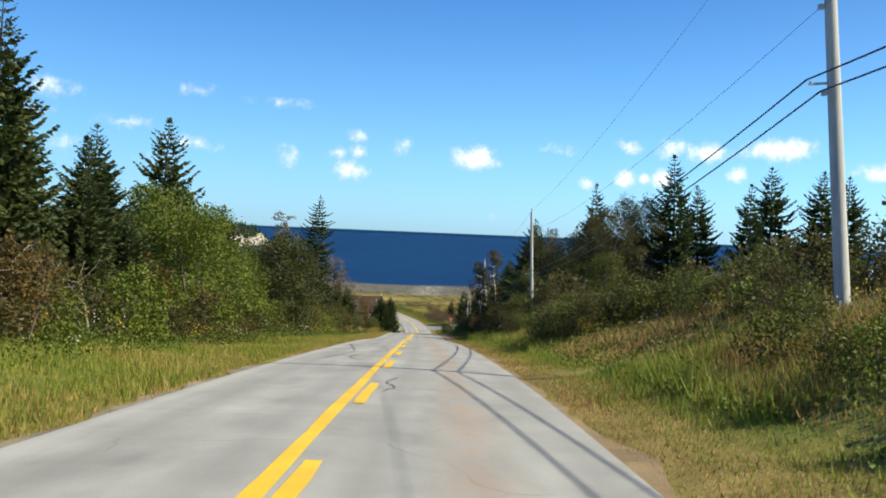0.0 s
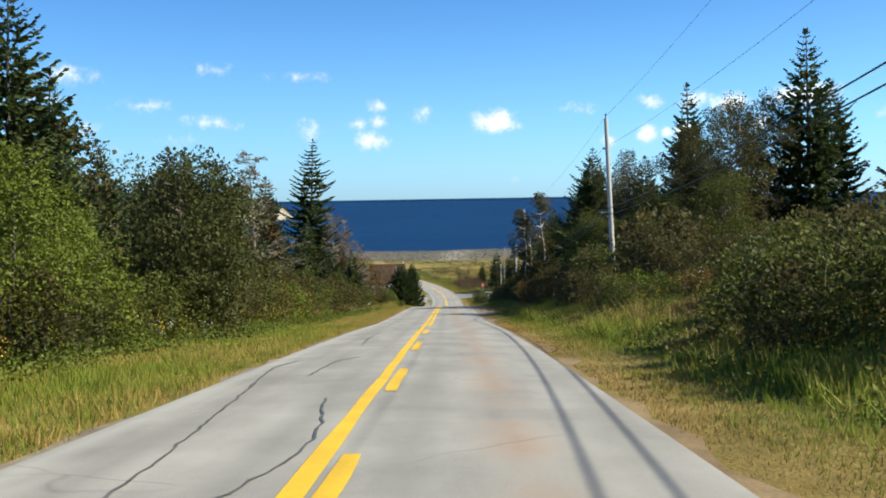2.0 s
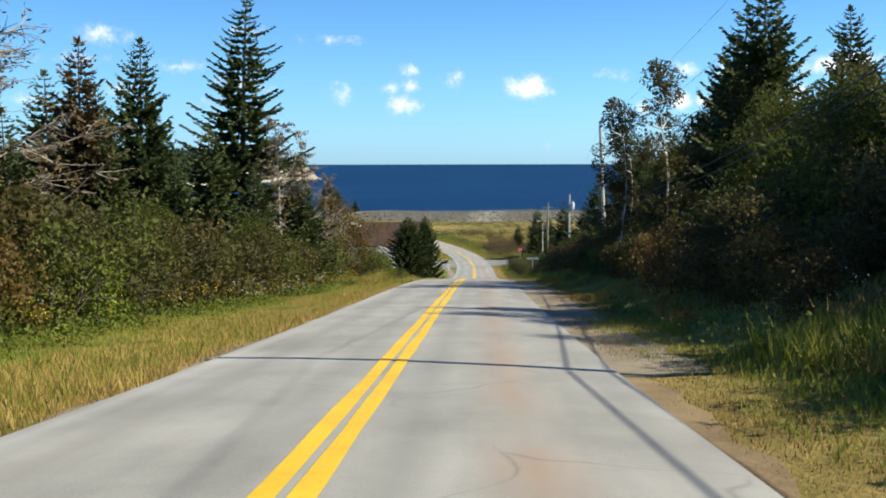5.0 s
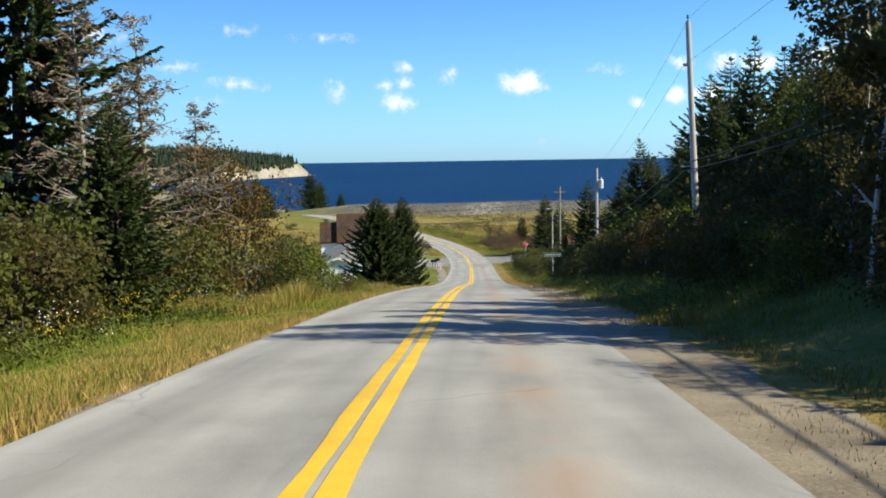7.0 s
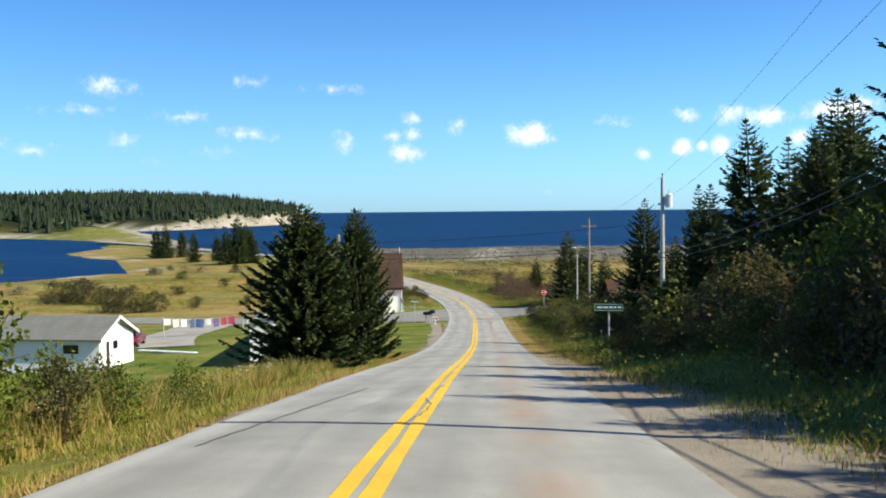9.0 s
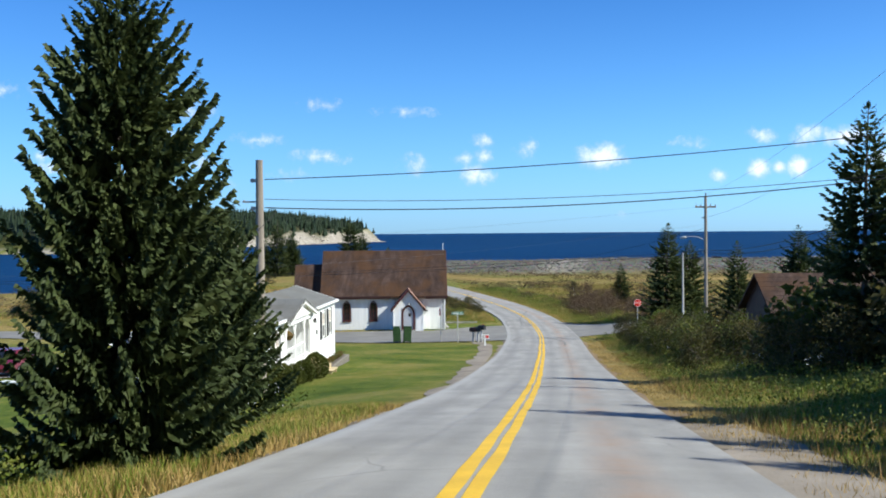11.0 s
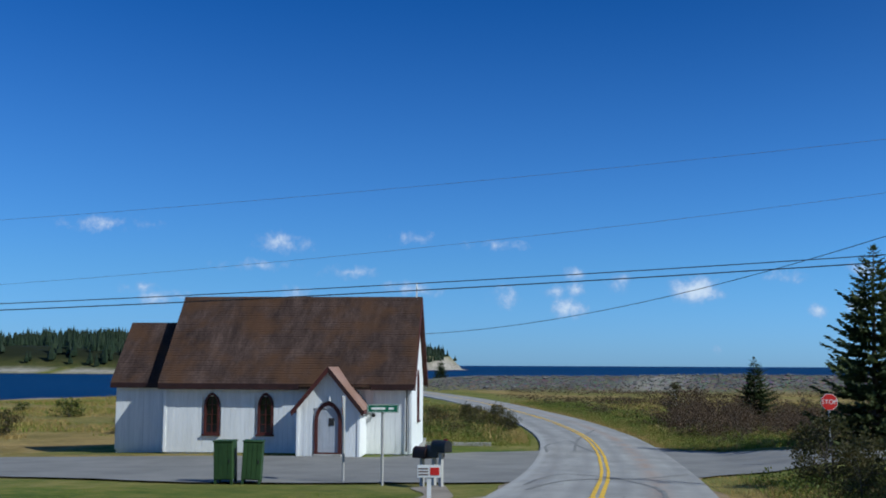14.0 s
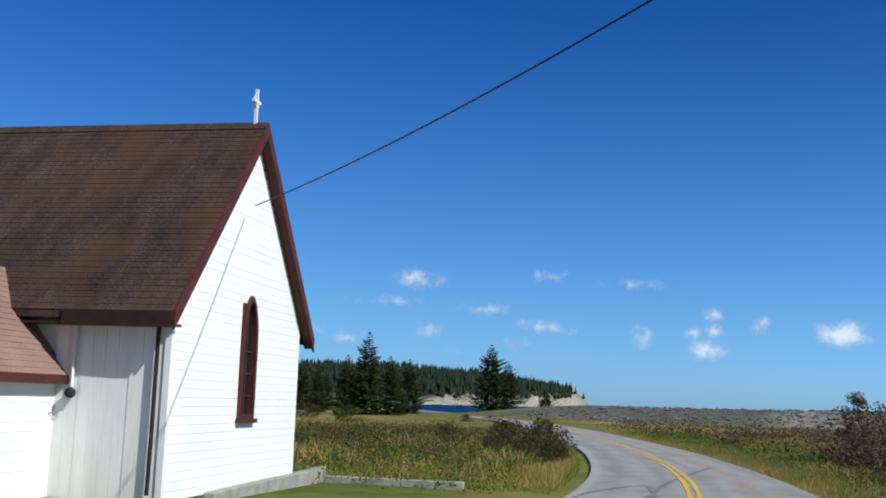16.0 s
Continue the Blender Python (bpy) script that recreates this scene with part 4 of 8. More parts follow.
def dead_meshes(seed, height=11.0, spread=2.2):
    rng = np.random.RandomState(seed)
    p = limb_points(rng, (0, 0, -0.4), (0, 0, 1), height, 8, 0.03)
    trunk = tube(p, np.linspace(0.15, 0.015, len(p)), 7)
    tw = []
    z = 1.5
    while z < height - 0.3:
        h = z / height
        for _ in range(rng.randint(1, 6)):
            a = rng.uniform(0, 6.283)
            base = np.array([np.interp(z, p[:, 2], p[:, 0]), np.interp(z, p[:, 2], p[:, 1]), z])
            L = spread * (1 - h) ** 0.55 * rng.uniform(0.25, 1.45) + 0.15
            q = limb_points(rng, base, (math.cos(a), math.sin(a), rng.uniform(-0.25, 0.25)), L, 4, 0.18)
            tw.append(tube(q, np.linspace(0.035, 0.010, len(q)), 4))
            for _ in range(int(4 + L * 4)):
                k = rng.randint(1, len(q))
                b = a + rng.choice([-1, 1]) * rng.uniform(0.4, 1.2)
                g = limb_points(rng, q[k], (math.cos(b), math.sin(b), rng.normal(0, 0.25)), L * rng.uniform(0.2, 0.5), 2, 0.2)
                tw.append(tube(g, np.linspace(0.016, 0.006, len(g)), 3))
        z += rng.uniform(0.2, 0.42)
    tv, tf = join(tw)
    # dry sprays cling to the twigs here and there
    n = 9000
    at = tv[rng.randint(0, len(tv), n)] + rng.normal(0, 0.05, (n, 3))
    at = at[lumps(at[:, 0] * 3 + at[:, 2], at[:, 1] * 3 + seed, 1.6) > -0.15]
    kv, kf = kites(at, rng.normal(size=(len(at), 3)) * [1, 1, 0.5] + [0, 0, -0.25], 0.16 * rng.uniform(0.6, 1.4, len(at)), 0.16, rng)
    return mesh_from("trunk", trunk[0], trunk[1], M_DEAD, True), mesh_from("bare_crown", tv, tf, M_DEAD), mesh_from("dry_sprays", kv, kf, M_DRY)


SPRUCE = [spruce_meshes(k, 10.0, s, 0.4, dr, 1.3, ragged=0.36, spray=0.9, whorl=1.15) for k, (s, dr) in enumerate([(2.9, 0.26), (3.2, 0.30), (2.5, 0.22), (3.0, 0.18)], 11)]
SPRUCE_WIDE = [spruce_meshes(k, 6.2, 2.9, 0.15, 0.16, 2.3, ragged=0.16, spray=0.72) for k in (21, 22)]
SPRUCE_BIG = [spruce_meshes(101, 17.2, 4.7, 1.2, 0.12, 2.2, ragged=0.5, spray=0.8, lift=0.12, whorl=2.4)]
SPRUCE_BROWN = [spruce_meshes(k, 10.0, 2.6, 0.6, 0.3, 1.25, M_FIR, 0.35) for k in (31, 32)]
DEAD = [dead_meshes(k) for k in (51, 52)]
BROAD = [broadleaf_meshes(k, 6.5, 5.6, 11000, 0.115, M_LEAF, clumps=40) for k in (61, 62, 63)]
DENSE = [broadleaf_meshes(60, 6.4, 5.0, 15000, 0.12, M_LEAFK, 0.10, None, 46)]
BROAD_Y = [broadleaf_meshes(k, 6.0, 5.2, 13000, 0.105, M_LEAFY, 0.06, clumps=44) for k in (64, 65)]
BROAD_TALL = [broadleaf_meshes(k, 11.0, 5.0, 13000, 0.12, M_LEAFD, 0.20, clumps=46) for k in (66, 67)]
BIRCH = [broadleaf_meshes(k, 8.0, 2.6, 5000, 0.11, M_LEAFD, 0.25, M_BIRCH, 26, thin=0.5) for k in (68, 69)]
ROWAN = [broadleaf_meshes(k, 6.0, 4.4, 7000, 0.12, M_RUST) for k in (70,)]
SHRUB = [broadleaf_meshes(k, 2.6, 3.2, 2000, 0.125, M_LEAF, 0.02, None, 24) for k in (71, 72, 73)]
SHRUB_D = [broadleaf_meshes(k, 2.4, 3.0, 2000, 0.12, M_LEAFD, 0.02, None, 24) for k in (74, 75, 76)]
SHRUB_Y = [broadleaf_meshes(k, 2.2, 2.8, 2000, 0.115, M_LEAFY, 0.02, None, 22) for k in (77,)]
SHRUB_R = [broadleaf_meshes(k, 2.2, 2.6, 2000, 0.105, M_RUST, 0.02, None, 20) for k in (78,)]
BARE = [broadleaf_meshes(k, 2.6, 3.0, 170, 0.10, M_LEAFD, 0.02, M_DEAD, 24) for k in (85, 86)]
HEATH = [broadleaf_meshes(k, 1.9, 2.8, 900, 0.10, M_HEATH, 0.02, None, 22) for k in (79, 80)]

LABELS = {
    "spruce": ("tall dark green spruce tree with ragged boughs", "tree", "spruces along the road"),
    "spruce_wide": ("dense bushy young spruce with boughs to the ground", "tree", "spruces along the road"),
    "browning_spruce": ("spruce with browning needles among the roadside trees", "tree", "spruces along the road"),
    "dead_spruce": ("dead grey spruce with bare twigs", "tree", "dead trees by the road"),
    "broadleaf_tree": ("leafy green roadside tree standing in shrubs", "tree", "broadleaf trees along the road"),
    "dense_tree": ("dense dark olive leafy tree over the verge", "tree", "broadleaf trees along the road"),
    "bright_tree": ("bright yellow-green leafy tree beside the verge", "tree", "broadleaf trees along the road"),
    "tall_broadleaf_tree": ("tall dull green leafy tree with open crown", "tree", "broadleaf trees along the road"),
    "birch": ("slim pale-barked birch with thin foliage", "tree", "birches on the bank"),
    "rowan": ("rust-coloured rowan tree turning in autumn", "tree", "broadleaf trees along the road"),
    "shrub": ("dense green leafy roadside shrub", "shrub", "shrubs along the road"),
    "dull_shrub": ("dull olive roadside shrub with some brown leaves", "shrub", "shrubs along the road"),
    "bright_shrub": ("bright yellow-green roadside shrub", "shrub", "shrubs along the road"),
    "rusty_shrub": ("rust-brown autumn shrub on the bank", "shrub", "shrubs along the road"),
    "bare_shrub": ("half-bare grey shrub with few leaves", "shrub", "shrubs along the road"),
    "heath_bush": ("low reddish-brown twiggy bush in the meadow", "shrub", "bushes in the meadow"),
}
PLANT_RNG = np.random.RandomState(5)


def plant(kind, protos, native, x, y, height, wide=1.0, sink=0.1):
    """A plant of two parts on the ground at x, y."""
    label, cat, group = LABELS[kind]
    k = PLANT_RNG.randint(len(protos))
    s = height / native
    z = land_at(x, y) - sink
    m = Matrix.LocRotScale((x, y, z), Euler((0, 0, PLANT_RNG.uniform(0, 6.28))), (s * wide, s * wide, s))
    ob = thing(kind, m, label, cat, group)
    for me in protos[k]:
        c = new(me.name.split(".")[0], me)
        c.parent = ob
    return ob


def spruce(x, y, h, w=1.0):
    return plant("spruce", SPRUCE, 10.0, x, y, h, w)


def broad(x, y, h, w=1.0):
    return plant("broadleaf_tree", BROAD, 6.3, x, y, h, w)


def tall(x, y, h, w=1.0):
    return plant("tall_broadleaf_tree", BROAD_TALL, 10.6, x, y, h, w)


def bright(x, y, h, w=1.0):
    return plant("bright_tree", BROAD_Y, 5.8, x, y, h, w)


def centre_x(y):
    return float(np.interp(y, LINE[:, 1], LINE[:, 0]))


# trees that stand out, west side of the road
for x, y, h, w in ((-18.9, 69.0, 13.8, 0.95), (-31.2, 91.5, 18.0, 1.0), (-20.5, 77, 12.2, 0.9), (-25, 132, 14.2, 0.9), (-20.9, 130, 11.8, 0.85), (-18.8, 121, 13.2, 0.95), (-15.0, 14, 11.5, 1.1),
                   (-17.5, 24, 12.5, 1.1), (-16.5, 36, 9.0, 1.0), (-22.5, 45, 12, 1.0), (-24, 58, 12, 1.0), (-18.5, 110, 9.5, 1.1), (-22, 88, 11, 1.0), (-14.8, 119, 8.5, 1.1), (-26, 108, 13, 1.0), (-14.6, 106, 6.6, 1.1), (-14.3, 112, 6.2, 1.15), (-12.4, 118, 6.4, 1.1), (-11.6, 126, 6.0, 1.1), (-14.4, 98, 5.8, 1.1),
                   (-13.2, 5, 9.5, 1.1), (-11.6, 26.5, 8.8, 0.95), (-13.6, 31.5, 9.2, 1.0), (-13.8, 62, 6.4, 1.05), (-14.2, 50, 6.6, 1.1), (-12.6, 37.0, 7.2, 1.2), (-10.9, 31.0, 5.2, 1.2), (-10.6, 34.8, 4.6, 1.2)):
    spruce(x, y, h, w)
for x, y, h in ((-20.95, 99, 12.3), (-15.6, 91, 7.5), (-15.7, 106, 9.6), (-13.4, 131, 7.6)):
    plant("browning_spruce", SPRUCE_BROWN, 10.0, x, y, h)
for x, y, h, k in ((-15.2, 99, 12.1, 0), (-12.7, 132.0, 10.2, 1), (-13.8, 129.6, 10.6, 0), (-12.2, 134.5, 7.6, 0)):
    plant("dead_spruce", DEAD[k:k + 1], 11.0, x, y, h)
for x, y, h, w in ((-14.6, 56, 5.0, 1.0), (-11.7, 69.3, 6.1, 0.7), (-10.75, 71.0, 6.3, 0.58), (-11.0, 76.5, 2.7, 1.1), (-11.0, 18, 5.6, 1.0), (-13.0, 105, 3.8, 1.0), (-11.5, 113, 3.8, 1.0)):
    broad(x, y, h, w)
for x, y, h, w in ((-9.8, 41.5, 5.6, 1.15), (-12.6, 44.0, 6.4, 1.0), (-10.2, 49, 4.6, 1.1), (-10.4, 53.5, 3.6, 1.0)):
    bright(x, y, h, w)
for x, y, h in ((-11.1, 134.3, 5.6),):
    plant("rowan", ROWAN, 5.8, x, y, h, 0.95)
plant("spruce", SPRUCE_BIG, 17.2, -16.4, 131.0, 18.4, 1.08)
for x, y, h in ((-8.7, 16.5, 2.3), (-9.3, 19.5, 2.8), (-8.9, 22.5, 2.4), (-9.0, 27.0, 2.2)):
    plant("bare_shrub", BARE, 2.5, x, y, h)
# the dense dark tree over the verge
for x, y, h, w in ((-8.9, 60.7, 6.1, 1.0), (-10.4, 63.5, 6.0, 0.9)):
    plant("dense_tree", DENSE, 6.2, x, y, h, w)
for x, y, h, w in ((-10.1, 169.3, 6.6, 0.98), (-8.9, 174.7, 6.8, 0.62), (-11.6, 186.5, 5.6, 0.75)):
    plant("spruce_wide", SPRUCE_WIDE, 6.2, x, y, h, w)
# east side
for x, y, h, w in ((19.7, 90.2, 13.6, 0.95), (29.4, 94.6, 13.2, 0.95), (13.7, 95.4, 12.3, 0.9), (33, 92, 12.5, 1.0), (36.5, 95, 12.5, 1.0), (25, 86, 10.5, 1.0), (40, 90, 12, 1.0), (23.5, 97, 12, 1.0), (13.6, 108, 7.4, 1.0),
                   (9.0, 180, 9.9, 1.05), (12.3, 181, 9.9, 1.05), (7.6, 165, 6.8, 1.1), (9.8, 168, 8.2, 1.1), (8.6, 172, 7.6, 1.1), (11.2, 174.5, 9.6, 1.1), (10.8, 163, 7.8, 1.1), (7.8, 184, 7.5, 1.1), (6.3, 198, 8.8, 1.0), (9.5, 196, 9.0, 1.0), (11.5, 150, 9.5, 1.05), (14.5, 158, 11.5, 1.0), (12.5, 141, 9.5, 1.15), (16.5, 145, 12.0, 1.0), (11.0, 134, 8.0, 1.15), (8.4, 149.8, 7.4, 1.1), (9.6, 153.5, 9.8, 1.0), (13.5, 136.5, 9.8, 1.1), (9.0, 146.2, 9.2, 0.95), (9.9, 160, 10.2, 1.0), (10.0, 116.4, 11.6, 1.0), (10.2, 121.3, 11.4, 1.0), (10.6, 125.3, 11.0, 1.0), (16, 104, 8.6, 1.1), (17, 172, 10, 1.0),
                   (14, 190, 9, 1.0), (5.1, 260, 9.2, 1.2), (7.4, 262.5, 7.6, 1.25), (2.25, 291.2, 5.0, 1.5), (12, 236, 7.5, 1.0), (15, 240, 8, 1.0), (13, 131, 9.5, 1.0), (15.5, 122, 11, 1.0)):
    spruce(x, y, h, w)
spruce(6.9, 229, 6.2, 1.2)
for x, y, h, w in ((16, 93, 10.6, 0.95), (17.6, 91, 10.2, 0.95), (10.5, 117, 8.5, 1.0), (9.3, 113, 5.5, 1.0), (9.3, 123, 7.5, 1.1), (11.5, 128, 9.0, 1.1), (10.0, 104, 4.5, 1.0), (9.6, 94.4, 8.4, 0.9), (10.2, 97.4, 8.0, 0.9), (13.0, 91, 9.0, 1.1), (13.6, 86.5, 9.0, 1.1)):
    tall(x, y, h, w)
for x, y, h, w in ((7.0, 96, 4.2, 1.0), (8.4, 90, 4.0, 1.0), (10.5, 88, 5.0, 1.0), (8.5, 136, 5.5, 1.0), (7.8, 129, 5.0, 1.0), (12.5, 82, 5.0, 1.0), (8.2, 160, 4.0, 1.0), (8.0, 155, 4.4, 1.0)):
    broad(x, y, h, w)
for x, y, h in ((3.9, 117.5, 8.2), (4.6, 120.5, 7.0), (5.4, 115, 9.0)):
    plant("birch", BIRCH, 7.8, x, y, h)
# spruces out by the shore
for x, y, h, w in ((-68.7, 386, 12.5, 1.3), (-66, 389, 9, 1.3), (-100, 426, 10, 1.4), (-104, 430, 9, 1.4), (-96, 428, 8, 1.3), (-75, 420, 10, 1.3), (-60, 422, 12, 1.3), (-57.5, 424, 9, 1.2), (-52, 430, 6.5, 1.3), (-84, 400, 8, 1.3), (-79, 404, 7.5, 1.3), (-71, 384, 9, 1.4)):
    spruce(x, y, h, w)

# the wooded bank behind the east verge: plainer trees, mostly hidden
SPRUCE_BACK = [spruce_meshes(k, 10.0, 3.0, 0.4, 0.25, 0.62) for k in (91, 92)]
TALL_BACK = [broadleaf_meshes(k, 11.0, 5.0, 2600, 0.27, M_LEAFD, 0.25, clumps=36) for k in (93, 94)]


def back_spruce(x, y, h, w=1.0):
    return plant("spruce", SPRUCE_BACK, 10.0, x, y, h, w)


def back_tall(x, y, h, w=1.0):
    return plant("tall_broadleaf_tree", TALL_BACK, 10.6, x, y, h, w)


rng_w = np.random.RandomState(29)
for k in range(26):
    y = 88 + k * 1.85 + rng_w.uniform(-0.8, 0.8)
    x = centre_x(y) + rng_w.uniform(14.0, 21.0)
    (back_spruce if rng_w.uniform() < 0.45 else back_tall)(x, y, rng_w.uniform(5.0, 7.5), rng_w.uniform(0.95, 1.2))
for k in range(13):
    y = 141 + k * 4.4 + rng_w.uniform(-1.5, 1.5)
    x = centre_x(y) + rng_w.uniform(16.0, 24.0)
    (back_spruce if rng_w.uniform() < 0.7 else back_tall)(x, y, rng_w.uniform(6.0, 9.0), rng_w.uniform(1.0, 1.2))
for x, y, h, w in ((8.6, 101, 5.0, 0.9), (8.8, 110, 5.5, 1.0), (8.6, 126, 6.0, 1.0), (9.2, 133, 6.5, 1.0), (9.0, 148, 5.0, 1.0), (9.4, 163, 4.5, 1.0)):
    broad(x, y, h, w)
for k in range(30):
    y = 10 + k * 4.0 + rng_w.uniform(-1.5, 1.5)
    x = centre_x(y) - rng_w.uniform(17.0, 26.0)
    (back_spruce if rng_w.uniform() < 0.6 else back_tall)(x, y, rng_w.uniform(7.0, 10.5), rng_w.uniform(0.9, 1.15))

# shrub belts
rng_b = np.random.RandomState(17)
SHRUB_FAR = [broadleaf_meshes(k, 2.6, 3.2, 620, 0.24, M_LEAF, 0.02, None, 24) for k in (81, 82)]
SHRUB_D_FAR = [broadleaf_meshes(k, 2.4, 3.0, 620, 0.23, M_LEAFD, 0.02, None, 24) for k in (83, 84)]
KINDS = [("shrub", SHRUB, 2.5), ("dull_shrub", SHRUB_D, 2.3), ("bright_shrub", SHRUB_Y, 2.1), ("rusty_shrub", SHRUB_R, 2.1)]


def belt(y0, y1, d0, d1, h0, h1, gap, odds, far=False):
    y = y0
    while y < y1:
        k = rng_b.choice(4, p=odds)
        nm, pr, nat = KINDS[k]
        if far and k < 2:
            pr = (SHRUB_FAR, SHRUB_D_FAR)[k]
        yy = y + rng_b.uniform(-0.4, 0.4) * gap
        plant(nm, pr, nat, centre_x(yy) + rng_b.uniform(d0, d1), yy, rng_b.uniform(h0, h1), rng_b.uniform(0.9, 1.2))
        y += gap * rng_b.uniform(0.75, 1.25)


belt(6, 92, -8.2, -7.0, 1.4, 2.2, 2.2, [0.4, 0.35, 0.15, 0.1])
belt(6, 92, -11.5, -9.5, 2.4, 3.6, 3.0, [0.45, 0.4, 0.1, 0.05])
belt(8, 92, -15.5, -12.5, 2.6, 4.2, 4.5, [0.4, 0.6, 0.0, 0.0], True)
belt(92, 136, -8.6, -7.2, 2.0, 3.0, 2.0, [0.5, 0.45, 0.0, 0.05])
belt(92, 134, -11.5, -9.6, 2.5, 3.3, 2.0, [0.5, 0.45, 0.0, 0.05])
belt(136, 147, -10, -7.5, 1.4, 2.1, 1.5, [0.3, 0.6, 0.1, 0.0])
belt(150, 166, -10.5, -7.5, 0.7, 1.2, 1.2, [0.3, 0.6, 0.1, 0.0])
belt(137, 146, -14, -10.5, 2.4, 3.3, 1.6, [0.35, 0.6, 0.05, 0.0])
belt(148, 166, -14, -10.5, 0.9, 1.5, 1.4, [0.35, 0.55, 0.1, 0.0])
belt(144, 156, -15, -9.5, 1.1, 1.7, 0.9, [0.3, 0.55, 0.1, 0.05])
belt(138, 149, -20, -14, 2.8, 3.6, 2.8, [0.3, 0.5, 0.1, 0.1], True)
belt(24, 80, 9.6, 12.0, 1.2, 2.1, 2.4, [0.45, 0.4, 0.1, 0.05])
belt(26, 84, 13.5, 18, 1.6, 2.8, 3.2, [0.4, 0.5, 0.05, 0.05], True)
belt(12, 78, 7.6, 9.4, 0.6, 1.2, 3.0, [0.45, 0.3, 0.1, 0.15])
belt(39.5, 50, 6.0, 7.4, 1.3, 1.9, 1.15, [0.8, 0.15, 0.05, 0.0])
belt(40, 52, 7.6, 9.4, 1.5, 2.0, 1.3, [0.75, 0.2, 0.05, 0.0])
belt(9, 16, 6.0, 7.4, 0.7, 1.3, 1.5, [0.5, 0.35, 0.15, 0.0])
belt(62, 84, 6.8, 8.6, 0.9, 1.7, 1.6, [0.5, 0.35, 0.15, 0.0])
belt(12, 24, 12.0, 15, 1.2, 2.0, 2.4, [0.45, 0.35, 0.2, 0.0])
belt(40, 90, 20, 30, 2.0, 3.5, 4.0, [0.3, 0.6, 0.0, 0.1], True)
belt(74, 142, 8.6, 10.2, 1.8, 2.8, 2.1, [0.35, 0.45, 0.05, 0.15])
belt(78, 142, 11.0, 13.5, 2.6, 4.0, 2.8, [0.4, 0.5, 0.0, 0.1], True)
belt(142, 172, 8.0, 10.0, 1.6, 2.6, 2.2, [0.25, 0.45, 0.1, 0.2])
belt(145, 176, 11, 14, 2.6, 3.6, 3.0, [0.35, 0.55, 0.0, 0.1], True)
belt(176, 200, 9.0, 12.0, 2.0, 3.2, 2.4, [0.3, 0.55, 0.05, 0.1], True)
belt(196, 243, 8.0, 10.0, 1.3, 2.2, 2.1, [0.3, 0.5, 0.1, 0.1])
belt(200, 240, 11, 16, 1.8, 2.8, 2.8, [0.3, 0.6, 0.05, 0.05], True)
belt(88, 150, 6.6, 8.4, 1.1, 2.0, 1.4, [0.2, 0.4, 0.0, 0.4])
belt(150, 176, 6.2, 8.0, 0.9, 1.6, 1.7, [0.25, 0.55, 0.05, 0.15])
belt(206, 244, 6.2, 8.4, 1.3, 2.0, 1.5, [0.2, 0.7, 0.0, 0.1])
belt(26, 86, 9.4, 12.5, 1.0, 1.7, 2.2, [0.35, 0.5, 0.05, 0.1])


def shrub_up_to(x, y, top, kind=0):
    """A shrub whose crown reaches the level top."""
    nm, pr, nat = KINDS[kind]
    plant(nm, pr, nat, x, y, max(1.0, top - 0.45 - land_at(x, y)), rng_b.uniform(0.7, 0.9))


# thicket on the west slope above the house
for x, y, top, kind in ((-9.2, 136, -11.2, 0), (-10.5, 140, -11.5, 1), (-9.1, 139, -11.8, 2), (-10.6, 143, -11.9, 2), (-9.4, 141.5, -12.2, 3), (-10.4, 145, -12.2, 2),
                        (-8.9, 142.5, -12.9, 2), (-10.1, 147.5, -13.5, 2), (-8.7, 144.5, -13.2, 3), (-9.8, 149, -13.8, 3), (-8.5, 146.5, -13.7, 2),
                        (-8.6, 150, -14.4, 2), (-11.4, 141, -11.7, 2), (-13.6, 145, -12.2, 2)):
    shrub_up_to(x, y, top, (0, 1, 2, 1)[kind])
# clumps in the meadow on the way to the shore
for k in range(40):
    x, y = rng_b.uniform(-125, -34), rng_b.uniform(262, 372)
    nm, pr, nat = (("dull_shrub", SHRUB_D_FAR, 2.3), ("shrub", SHRUB_FAR, 2.5), ("heath_bush", HEATH, 1.8))[rng_b.randint(3)]
    if poly_distance(LAGOON, np.array([x]), np.array([y]), True)[1][0] or land_at(x, y) < SEA_Z + 0.3:
        continue
    plant(nm, pr, nat, x, y, rng_b.uniform(0.8, 1.8), rng_b.uniform(1.3, 2.2))
plant("birch", BIRCH, 7.8, -3.5, 288, 3.4, 1.5)
def heath_bushes(n, x0, x1, y0, y1, h0, h1):
    for k in range(n):
        x, y, h, w = rng_b.uniform(x0, x1), rng_b.uniform(y0, y1), rng_b.uniform(h0, h1), rng_b.uniform(1.0, 1.5)
        if abs(road_frame(x, y)[0][0]) > 6.5:
            plant("heath_bush", HEATH, 1.8, x, y, h, w)


